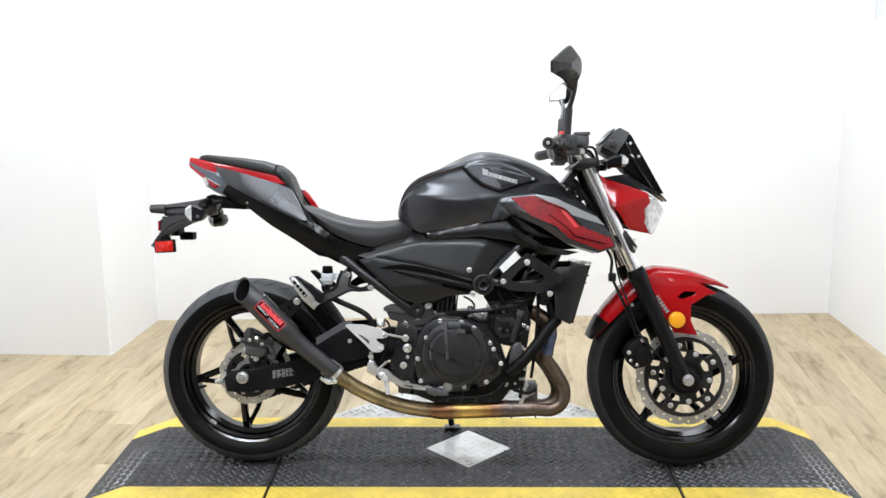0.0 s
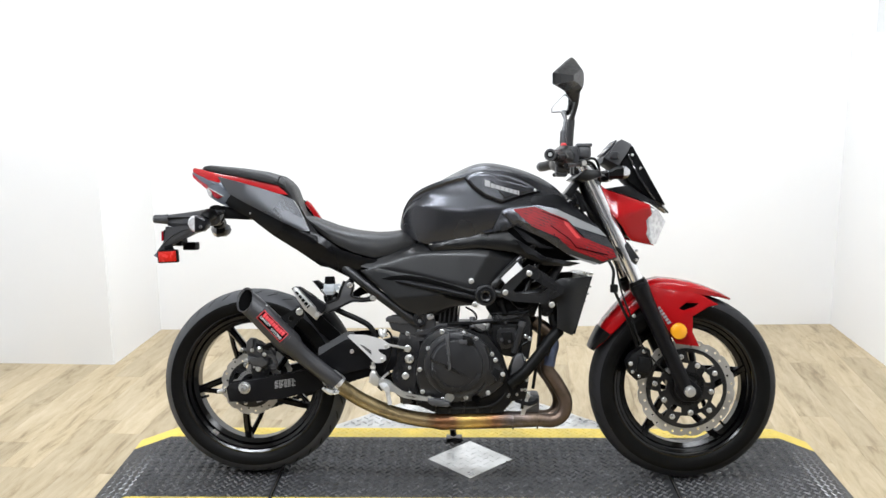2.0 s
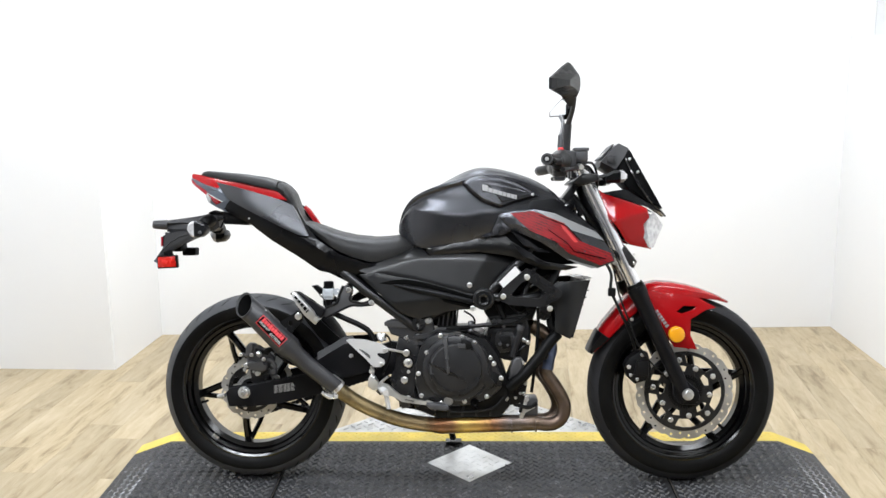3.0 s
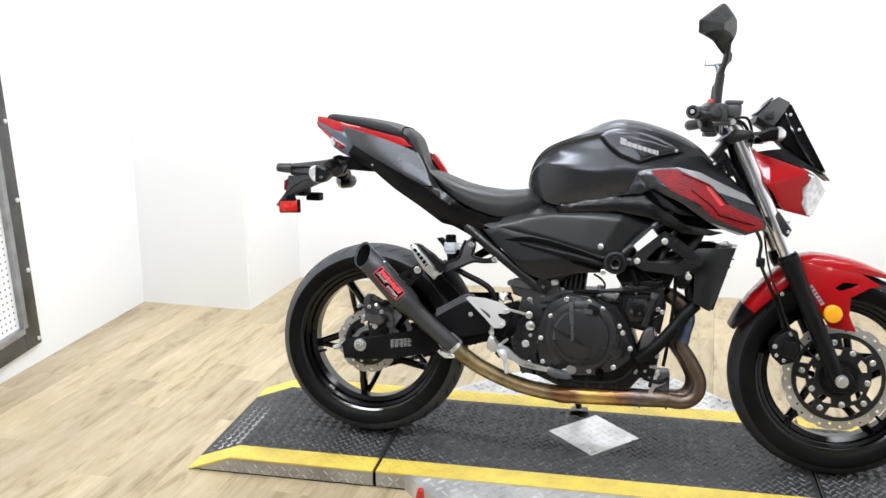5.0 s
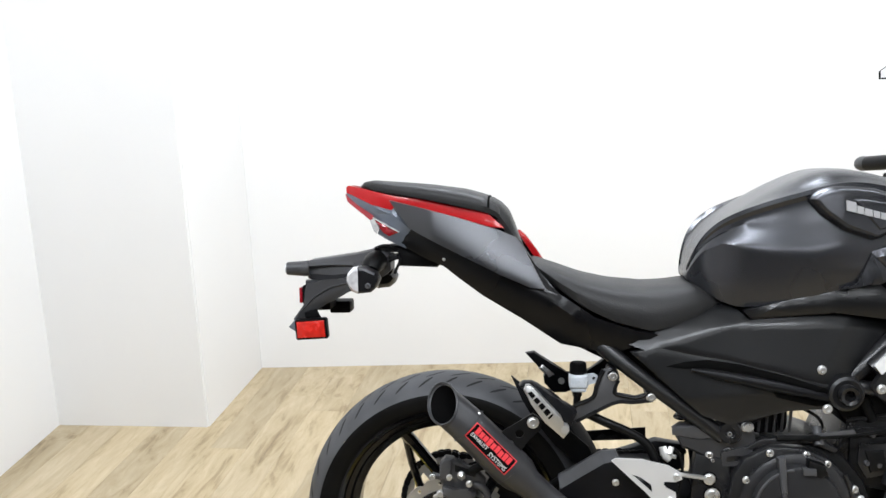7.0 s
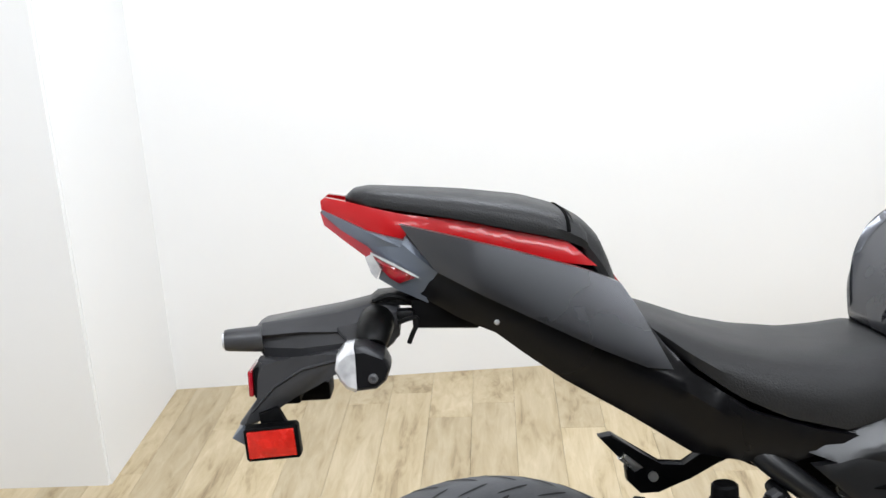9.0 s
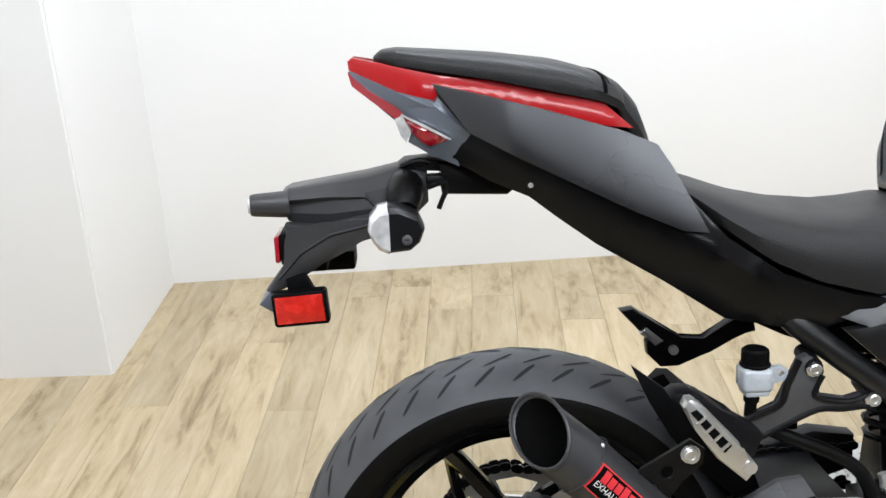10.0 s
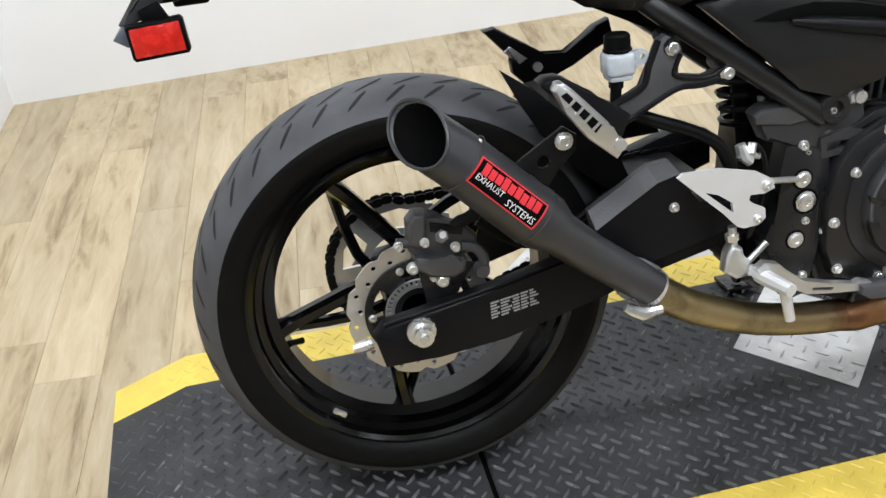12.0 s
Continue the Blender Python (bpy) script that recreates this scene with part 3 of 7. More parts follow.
def platform():
    root = tagged(new("display_platform"), "low black tread-plate motorcycle turntable platform with yellow edge stripes", "platform")
    y0, y1, w = -0.226, 0.402, 0.082
    cuts = ((-0.478, 0.091), (0.101, 1.325), (1.335, 1.89))
    for a, b in cuts:
        xs = sorted({a, b, *(x for x in (-0.345, 1.765) if a < x < b)})
        prof = [(x, max(0.001, deck_z(x) - 0.005)) for x in xs] + [(b, 0.006 if b < 1.8 else 0.0005), (b - 0.03, 0.005), (a + 0.03, 0.005), (a, 0.006 if a > -0.4 else 0.0)]
        if abs(prof[-1][0] - prof[0][0]) < 1e-6 and prof[0][1] <= 0.002:
            prof = prof[:-1]
        base = part("deck_section", plate(prof, y0, y1), SKIRT, root, "tan-grey bare tread plate side")
        # dark strip under the deck's edge stands in for the shaded gap
        part("foot_strip", box(a + 0.032, b - 0.032, y0 + 0.004, y1 - 0.004, 0.0, 0.0055), GAP, base, "near-black strip for the shaded gap under the deck")
        part("black_deck", strip(a, b, y0 + w, y1 - w), DECK, base, "worn black coated tread plate")
        part("edge_stripe", strip(a, b, y0 - 0.001, y0 + w), YELLOW, base, "scuffed yellow painted edge stripe")
        part("edge_stripe", strip(a, b, y1 - w, y1 + 0.001), YELLOW, base, "scuffed yellow painted edge stripe")
        tread_part("side_tread", side_lugs(a + 0.01, b - 0.01, y0, -1), TREADALU, base)
        clear = lambda x, y: abs(x - 0.70) / 0.142 + abs(y - 0.138) / 0.15 > 1.05
        tread_part("tread", lugs(a + 0.004, b - 0.004, y0 + w, y1 - w, 0.0215, 0.0285, clear), LUG, base)
        tread_part("stripe_tread", lugs(a + 0.004, b - 0.004, y0 + 0.002, y0 + w, 0.0215, 0.0245, high=0.0016), YELLOW, base)
        tread_part("stripe_tread", lugs(a + 0.004, b - 0.004, y1 - w, y1 - 0.002, 0.0215, 0.0245, high=0.0016), YELLOW, base)
    for gx in (0.091, 1.325):
        part("joint_filler", box(gx, gx + 0.010, y0 + 0.006, y1 - 0.006, 0, 0.040), GAP, root)
    dia = [(0.562, 0.136), (0.701, -0.010), (0.839, 0.136), (0.701, 0.285)]
    bm = loft([[Vector((x, y, z)) for x, y in dia] for z in (DECK_Z - 0.004, DECK_Z + 0.0015)])
    d = part("diamond_plate", bm, TREADALU, root, "bright aluminium diamond-shaped plate")
    tread_part("tread", lugs(0.56, 0.84, -0.012, 0.287, 0.028, 0.028, lambda x, y: abs(x - 0.70) / 0.139 + abs(y - 0.137) / 0.148 < 0.9, 0.0015, high=0.0014), TREADALU, d)
    # turntable wings before and behind the deck
    wing = [(0.187, y0 - 0.002), (0.50, -0.54), (0.91, -0.54), (1.226, y0 - 0.002)]
    for k, ring in enumerate((wing, [(x, 0.176 - y) for x, y in wing])):
        p = part("turntable_wing", loft([[Vector((x, y, z)) for x, y in ring] for z in (0.0, 0.050)]), TREADALU, root, "bright aluminium tread plate turntable wing")
        ins = lambda x, y, k=k: (lambda yy: -0.53 < yy < y0 - 0.02 and abs(x - 0.7065) < 0.52 - max(0, (y0 - yy)) - 0.01)(y if k == 0 else 0.176 - y)
        ys = (-0.54, y0) if k == 0 else (0.402, 0.716)
        tread_part("tread", lugs(0.18, 1.23, ys[0], ys[1], 0.03, 0.030, ins, 0, 0.050), TREADALU, p)
    lever = part("lever", tube([(0.262, -0.325, 0.005), (0.258, -0.335, 0.02), (0.256, -0.34, 0.04)], 0.006, 8, 3), STEEL, root)
    part("lever_grip", tube([(0.256, -0.34, 0.025), (0.257, -0.342, 0.045), (0.260, -0.344, 0.072)], [0.010, 0.012, 0.009], 10, 4), REDGRIP, lever, "red rubber lever grip")


platform()


# ---- the motorcycle: x ahead, y to its left, z up, from the rear wheel's foot ----
bike = tagged(new("motorcycle"), "black and red naked sport motorcycle leaning on its side stand", "motorcycle")
bike.matrix_world = pose(0.0129, 0.001, 0.0542, -9.5) @ Matrix.Diagonal((0.9923, 0.9923, 0.9923, 1))

RX, RZ, RR = 0.0085, 0.3025, 0.2932
FX, FZ, FR = 1.3596, 0.295, 0.2915



def bolt(parent, x, y, z, r=0.007, material=None, up=0.005, side=-1):
    r = r * 0.88
    bm = lathe([(r * 1.25, 0), (r * 1.25, -0.0015), (r, -0.002), (r, -up), (r * 0.82, -up - 0.0012), (r * 0.45, -up - 0.0012), (r * 0.42, -up + 0.001), (0.0, -up + 0.001)], 0, 0, 12)
    for v in bm.verts:
        v.co = Vector((x, y, z)) + (v.co if side < 0 else Vector((v.co.x, -v.co.y, v.co.z)))
    return part("bolt", bm, material or STEEL, parent)


def wheel(name, cx, cz, R, half, rim_r, spoke_angles, disc_r, disc_y, disc_in, label):
    rim_prof = [(rim_r - 0.001, -half * 0.80), (rim_r + 0.003, -half * 0.84), (rim_r - 0.004, -half * 0.86), (rim_r - 0.010, -half * 0.80), (rim_r - 0.013, -half * 0.66), (rim_r - 0.022, -half * 0.60), (rim_r - 0.026, -half * 0.40),
                (rim_r - 0.040, -half * 0.30), (rim_r - 0.041, half * 0.30), (rim_r - 0.026, half * 0.40), (rim_r - 0.022, half * 0.60), (rim_r - 0.013, half * 0.66), (rim_r - 0.010, half * 0.80), (rim_r - 0.004, half * 0.86),
                (rim_r + 0.003, half * 0.84), (rim_r - 0.001, half * 0.80), (rim_r - 0.015, half * 0.5), (rim_r - 0.030, 0), (rim_r - 0.015, -half * 0.5)]
    rim = part(name, lathe(rim_prof, cx, cz, 72, closed=True), GLOSSBLACK, bike, label)
    h = half
    prof = [(rim_r - 0.002, -h * 0.82), (rim_r + 0.008, -h * 0.93), (rim_r + (R - rim_r) * 0.35, -h), (rim_r + (R - rim_r) * 0.52, -h * 0.985), (R - 0.020, -h * 0.84), (R - 0.0095, -h * 0.62), (R - 0.003, -h * 0.35), (R, 0)]
    prof = prof + [(r, -y) for r, y in prof[-2::-1]]
    fine = [(p.x, p.y) for p in catmull([(r, y, 0) for r, y in prof], 3)]
    side_n = next(i for i, (r, y) in enumerate(fine) if r > R - 0.033)
    last_n = len(fine) - 1 - side_n
    tyre = part("tyre", join(lathe(fine[:side_n + 1], cx, cz, 96), lathe(fine[last_n:], cx, cz, 96)), RUBBER, rim, "black smooth tyre sidewall", 60)
    part("tyre_tread", lathe([(r + 0.0005, y) for r, y in fine[side_n:last_n + 1]], cx, cz, 96), CROWN if R > 0.292 else CROWN2, rim, "grey worn tread with slanted cuts", 60)
    # tread cuts, laid in the crown
    vs, fs = [], []
    rs = sorted((y, r) for r, y in fine if r > rim_r + 0.02)
    ry = lambda y: float(np.interp(y, [a for a, _ in rs], [b for _, b in rs]))
    for k in range(36):
        for sgn, y0, y1, da in ((-1, 0.08, 0.42, 0.10), (-1, 0.46, 0.80, 0.075), (1, 0.08, 0.42, 0.10), (1, 0.46, 0.80, 0.075)):
            a0 = 2 * math.pi * (k + (0.5 if y0 > 0.3 else 0) + (0.25 if sgn > 0 else 0)) / 36
            base = len(vs)
            for s in range(7):
                t = s / 6
                yy = sgn * h * (y0 + (y1 - y0) * t)
                ang = a0 + da * (t + 0.35 * t * t)
                wd = 0.0038 * min(1.0, 0.25 + 4 * t, 0.25 + 4 * (1 - t)) / R
                for q in (-1, 1):
                    r = ry(yy) + 0.0011
                    vs.append((cx + r * math.cos(ang + q * wd), yy, cz + r * math.sin(ang + q * wd)))
            for s in range(6):
                fs.append((base + 2 * s, base + 2 * s + 1, base + 2 * s + 3, base + 2 * s + 2))
    me = bpy.data.meshes.new("tread_cut")
    me.from_pydata(vs, [], fs)
    tb = bmesh.new()
    tb.from_mesh(me)
    cuts = part("tread_cut", tb, TREAD, rim)
    cuts["kind"] = "stuff"
    hub = [(0.0, -0.075), (0.020, -0.075), (0.026, -0.066), (0.034, -0.060), (0.040, -0.05), (0.042, 0.05), (0.034, 0.06), (0.026, 0.07), (0.0, 0.07)]
    part("hub", lathe(hub, cx, cz, 28), GLOSSBLACK, rim)
    for a in spoke_angles:
        a = radians(a)
        at = lambda r, off, yy: Vector((cx + r * math.cos(a + off), yy, cz + r * math.sin(a + off)))
        thick = [at(0.040, -0.75, -0.020), at(0.085, -0.30, -0.020), at(rim_r - 0.075, -0.07, -0.012), at(rim_r - 0.036, 0.0, -0.006), at(rim_r - 0.020, 0.02, -0.004)]
        thin = [at(0.042, 0.80, 0.018), at(0.080, 0.42, 0.018), at(rim_r - 0.100, 0.17, 0.012), at(rim_r - 0.062, 0.05, 0.004), at(rim_r - 0.045, 0.01, -0.002)]
        for line, wx0, wy0 in ((thick, 0.0105, 0.014), (thin, 0.0075, 0.010)):
            rings = []
            for i, p in enumerate(line):
                d = (line[min(i + 1, 4)] - line[max(i - 1, 0)]).normalized()
                u = d.cross(Vector((0, 1, 0))).normalized()
                k = 1.0 if i < 3 or line is thin else 1.15 + 0.65 * (i - 3)
                wx, wy = wx0 * k, wy0 * k
                rings.append([p + u * (wx * c) + Vector((0, wy * s, 0)) for c, s in ((1, 0.45), (0.5, 1), (-0.5, 1), (-1, 0.45), (-1, -0.45), (-0.5, -1), (0.5, -1), (1, -0.45))])
            part("spoke", loft(rings), GLOSSBLACK, rim)
    # petal disc with drilled holes
    n = 120
    petals = 12 if disc_r < 0.12 else 16
    outer = []
    for k in range(n):
        a = 2 * math.pi * k / n
        outer.append((cx + (disc_r - 0.0055 * max(0.0, math.cos(a * petals)) ** 3) * math.cos(a), cz + (disc_r - 0.0055 * max(0.0, math.cos(a * petals)) ** 3) * math.sin(a)))
    holes = [circle(cx, cz, disc_in, 64)]
    rows = petals * 2
    for k in range(rows):
        a = 2 * math.pi * (k + 0.5) / rows
        rr = disc_r - (0.010, 0.018)[k % 2]
        holes.append(circle(cx + rr * math.cos(a), cz + rr * math.sin(a), 0.0037 if disc_r < 0.12 else 0.0038, 8))
    disc = part("brake_disc", plate(outer, disc_y - 0.0022, disc_y + 0.0022, holes=holes), DISC, rim, "drilled steel petal brake disc")
    carrier_holes = []
    arms = 5
    big = disc_r > 0.12
    hole_r = disc_in * (0.86 if big else 0.74)
    for k in range(arms):
        a = 2 * math.pi * k / arms + (radians(64) if big else 0.3)
        span, ri, ro = (0.44, 0.84, 1.06) if big else (0.36, 0.72, 1.18)
        carrier_holes.append([(cx + hole_r * q * math.cos(a + span * e), cz + hole_r * q * math.sin(a + span * e)) for q, e in ((ri, -0.85), (ri, 0), (ri, 0.85), (ro, 1.0), (ro * 1.02, 0.5), (ro * 1.03, 0.0), (ro * 1.02, -0.5), (ro, -1.0))])
        if big:
            carrier_holes.append([(cx + hole_r * q * math.cos(a + e + 0.628), cz + hole_r * q * math.sin(a + e + 0.628)) for q, e in ((0.60, -0.20), (0.60, 0.20), (0.74, 0.26), (0.78, 0.0), (0.74, -0.26))])
            for turn, rb in ((0.0, 0.077), (-0.628, 0.098)):
                bolt(rim, cx + rb * math.cos(a + turn), disc_y - 0.006, cz + rb * math.sin(a + turn), 0.0078, up=0.003)
    carrier_holes.append(circle(cx, cz, 0.024, 24))
    carrier = part("disc_carrier", plate(circle(cx, cz, disc_in + 0.003, 60), disc_y - 0.006, disc_y - 0.001, holes=carrier_holes), ENGINE, rim)
    nb = 0 if big else 5
    for k in range(nb):
        a = 2 * math.pi * (k + 0.5) / nb
        bolt(rim, cx + (disc_in - 0.007) * math.cos(a), disc_y - 0.006, cz + (disc_in - 0.007) * math.sin(a), 0.005, up=0.0025)
    # slotted speed-sensor ring
    ring_r = 0.046 if disc_r < 0.12 else 0.052
    teeth = [[(cx + r * math.cos(a + d), cz + r * math.sin(a + d)) for r, d in ((ring_r - 0.007, -0.03), (ring_r - 0.007, 0.03), (ring_r - 0.0015, 0.03), (ring_r - 0.0015, -0.03))] for a in (2 * math.pi * k / 40 for k in range(40))]
    part("sensor_ring", plate(circle(cx, cz, ring_r, 60), disc_y - 0.010, disc_y - 0.007, holes=teeth + [circle(cx, cz, ring_r - 0.012, 40)]), ALU if disc_r < 0.12 else ENGINE2, rim)
    va = radians(198 if R > 0.292 else 316)
    r0 = rim_r - 0.038
    vp = [(cx + (r0 - d) * math.cos(va), -0.005 - 0.5 * d, cz + (r0 - d) * math.sin(va)) for d in (0, 0.008, 0.016, 0.022)]
    valve = part("valve", tube(vp, [0.0055, 0.0042, 0.0045, 0.0045], 8, 2), RUBBERHOSE, rim)
    rim.matrix_basis = pose(0, 0.042 if R > 0.292 else 0.006, 0)
    return rim


rear = wheel("rear_wheel", RX, RZ, RR, 0.072, 0.226, (190, 118, 46, -26, -98), 0.096, -0.084, 0.070, "gloss black cast rear wheel with twin spokes")
front = wheel("front_wheel", FX, FZ, FR, 0.056, 0.222, (15, 87, 159, 231, 303), 0.150, -0.064, 0.121, "gloss black cast front wheel with twin spokes")
wt = box(-0.010, 0.010, -0.004, 0.004, -0.003, 0.003, 0.001)
for v in wt.verts:
    v.co = Matrix.Rotation(radians(-128 + 90), 3, "Y").inverted() @ v.co + Vector((RX + 0.204 * math.cos(radians(232)), -0.045, RZ + 0.204 * math.sin(radians(232))))
part("balance_weight", wt, STEEL, rear, "small silver clip-on balance weight")

# --- swingarm, chain and rear brake ---
arm_out = [(-0.050, 0.257), (-0.059, 0.300), (-0.046, 0.315), (0.10, 0.338), (0.24, 0.368), (0.44, 0.43), (0.50, 0.42), (0.50, 0.37), (0.42, 0.345), (0.30, 0.318), (0.238, 0.298), (0.112, 0.267), (0.02, 0.258)]
swing = part("swingarm", plate(arm_out, -0.104, -0.074, 0.004), PLASTIC2, bike, "black box-section swingarm")
part("swingarm_rail", plate(arm_out, 0.114, 0.144, 0.004), PLASTIC2, swing)
part("cross_tube", join(box(0.31, 0.43, -0.076, 0.116, 0.352, 0.405, 0.006)), PLASTIC2, swing)
axle = [(0.0, -0.030), (0.006, -0.030), (0.0065, -0.022), (0.013, -0.022), (0.0135, -0.006), (0.019, -0.005), (0.019, 0.0), (0.0, 0.0)]
part("axle_nut", lathe(axle, 0, 0.302, 14, y=-0.104), STEEL, swing, "zinc axle nut")
part("chain_adjuster", tube([(-0.062, -0.090, 0.290), (-0.078, -0.090, 0.287), (-0.088, -0.090, 0.286)], [0.0075, 0.008, 0.006], 8, 1), STEEL, swing)
for i in range(6):
    z, s_ = 0.2990 + i * 0.0042, 0.150
    for a, b in ((0.0, 0.13 + 0.05 * (i % 2)), (0.21, 0.36 + 0.04 * (i % 3)), (0.47 - 0.02 * (i % 2), 0.60), (0.63, 0.76 + 0.03 * (i % 2)), (0.82, 1.0 - 0.05 * (i % 3))):
        x0, x1 = 0.0925 + 0.064 * a, 0.0925 + 0.064 * b
        part("label_line", plate([(x0, z + s_ * (x0 - 0.0925)), (x1, z + s_ * (x1 - 0.0925)), (x1, z + s_ * (x1 - 0.0925) + 0.0022), (x0, z + s_ * (x0 - 0.0925) + 0.0022)], -0.1047, -0.1035), DECALGREY, swing)
part("arm_top_edge", tube([(-0.046, -0.098, 0.3165), (0.10, -0.098, 0.3395), (0.24, -0.098, 0.3695)], 0.0028, 8, 3), ENGINE2, swing)
edge_top = [(0.228, 0.424), (0.269, 0.447), (0.307, 0.470), (0.336, 0.473)]
edge_low = [(0.231, 0.404), (0.269, 0.427), (0.313, 0.453), (0.343, 0.460)]
g = part("swingarm_guard", plate(edge_low + [(0.352, 0.440), (0.372, 0.410), (0.436, 0.398), (0.425, 0.378), (0.368, 0.362), (0.300, 0.346), (0.228, 0.372)], -0.125, -0.095, 0.0015), PLASTIC2, bike, "black plastic swingarm pivot guard")
# chamfer coloured lighter than the guard for the light it reflects
part("guard_chamfer", loft([[Vector((a, -0.1245, b)), Vector((c, -0.104, d_)), Vector((c, -0.095, d_)), Vector((a, -0.095, b))] for (a, b), (c, d_) in zip(edge_low, edge_top)]), CASTGREY, g, "", 15)
bolt(g, 0.334, -0.125, 0.417, 0.006)
# rear sprocket and chain on the far side
sprk = []
for k in range(84):
    a = 2 * math.pi * k / 84
    r = 0.098 + (0.005 if k % 2 else 0)
    sprk.append((RX + r * math.cos(a), RZ + r * math.sin(a)))
sh = [circle(RX, RZ, 0.045, 24)] + [[(RX + r * math.cos(a + d), RZ + r * math.sin(a + d)) for r, d in ((0.058, -0.30), (0.058, 0.30), (0.084, 0.36), (0.086, 0), (0.084, -0.36))] for a in (2 * math.pi * k / 5 + 0.2 for k in range(5))]
sprocket = part("sprocket", plate(sprk, 0.066, 0.072, holes=sh), ALU, bike, "bare metal rear chain sprocket")
sprocket.location.y = 0.042
chain = bmesh.new()
path = [Vector((RX + 0.103 * math.cos(radians(a)), 0.069, RZ + 0.103 * math.sin(radians(a)))) for a in range(90, 271, 8)]
path = [Vector((0.50 - k * 0.0143, 0.069, 0.408 - (0.50 - 0.50 + k * 0.0143) * 0.02)) for k in range(34)] + path + [Vector((0.02 + k * 0.0143, 0.069, 0.196 + k * 0.0143 * 0.33)) for k in range(34)]
acc, last = 0.0, path[0]
for i, p in enumerate(path[1:]):
    d = (p - last)
    if d.length > 0.0135:
        mid, t = (p + last) / 2, d.normalized()
        u = t.cross(Vector((0, 1, 0)))
        off = 0.008 if i % 2 else 0.0055
        for sg in (-1, 1):
            ring = [mid + t * (0.0085 * c) + u * (0.0062 * s) + Vector((0, sg * off, 0)) for c, s in ((1, 0.5), (0.5, 1), (-0.5, 1), (-1, 0.5), (-1, -0.5), (-0.5, -1), (0.5, -1), (1, -0.5))]
            skin_rings(chain, [[q - Vector((0, 0.001, 0)) for q in ring], [q + Vector((0, 0.001, 0)) for q in ring]])
        last = p
ch = part("drive_chain", chain, ENGINE2, bike, "oily dark roller chain")
ch.location.y = 0.042
part("chain_guard", shell([(0.13, 0.439), (0.16, 0.441), (0.30, 0.448), (0.42, 0.455), (0.42, 0.43), (0.13, 0.422)], lambda x, z: 0.130, 0.004, 1), PLASTIC, bike)
caliper = part("rear_caliper", plate([(0.001, 0.400), (0.002, 0.440), (0.013, 0.451), (0.028, 0.449), (0.038, 0.434), (0.072, 0.425), (0.090, 0.405), (0.088, 0.388), (0.060, 0.380), (0.010, 0.388)], -0.080, -0.052, 0.007, seg=3), CASTGREY, bike, "dark grey cast rear brake caliper")
part("piston_body", plate([(0.006, 0.398), (0.030, 0.392), (0.052, 0.387), (0.066, 0.390), (0.072, 0.383), (0.068, 0.368), (0.053, 0.360), (0.021, 0.367), (0.006, 0.380)], -0.096, -0.045, 0.009, seg=3), CASTGREY, caliper)
part("end_block", plate([(0.000, 0.412), (0.002, 0.441), (0.012, 0.452), (0.026, 0.450), (0.024, 0.425), (0.014, 0.406)], -0.088, -0.056, 0.005, seg=3), CASTGREY, caliper)
part("pad_spring", plate([(0.030, 0.437), (0.074, 0.424), (0.070, 0.412), (0.030, 0.424)], -0.083, -0.060, 0.003), ENGINE2, caliper)
for x, z, r in ((0.020, 0.415, 0.0055), (0.058, 0.402, 0.006), (0.002, 0.381, 0.0075), (0.038, 0.357, 0.0085), (-0.013, 0.416, 0.0055), (0.026, 0.363, 0.004)):
    bolt(caliper, x, -0.083 if z < 0.40 else -0.088, z, r, up=0.008)
part("hex_plug", tube([(0.043, -0.074, 0.412), (0.043, -0.090, 0.420), (0.043, -0.096, 0.424)], [0.0085, 0.0085, 0.0050], 6, 1), STEEL, caliper)
part("guide_pin", tube([(-0.014, -0.078, 0.416), (0.006, -0.078, 0.412)], 0.0065, 10, 1), CASTGREY, caliper)
part("guide_boot", tube([(0.060, -0.076, 0.424), (0.070, -0.076, 0.428), (0.080, -0.076, 0.432), (0.092, -0.076, 0.436)], [0.0075, 0.0095, 0.0075, 0.0095], 12, 1), RUBBERHOSE, caliper)
part("banjo", join(tube([(0.068, -0.082, 0.398), (0.084, -0.086, 0.394), (0.093, -0.088, 0.380), (0.091, -0.088, 0.366)], 0.0072, 10, 3), lathe([(0.0, -0.010), (0.0085, -0.010), (0.0105, -0.004), (0.0105, 0.006)], 0.089, 0.364, 14, y=-0.088)), CASTGREY, caliper)
part("caliper_bracket", plate([(0.020, 0.300), (0.010, 0.37), (0.05, 0.375), (0.085, 0.365), (0.060, 0.335), (0.045, 0.300)], -0.070, -0.062, 0.002), ENGINE, caliper)
part("rear_brake_hose", tube([(0.092, -0.076, 0.425), (0.118, -0.085, 0.404), (0.150, -0.088, 0.388), (0.195, -0.080, 0.388), (0.28, -0.07, 0.43), (0.34, -0.09, 0.43)], 0.0066, 8, 5), RUBBERHOSE, bike)

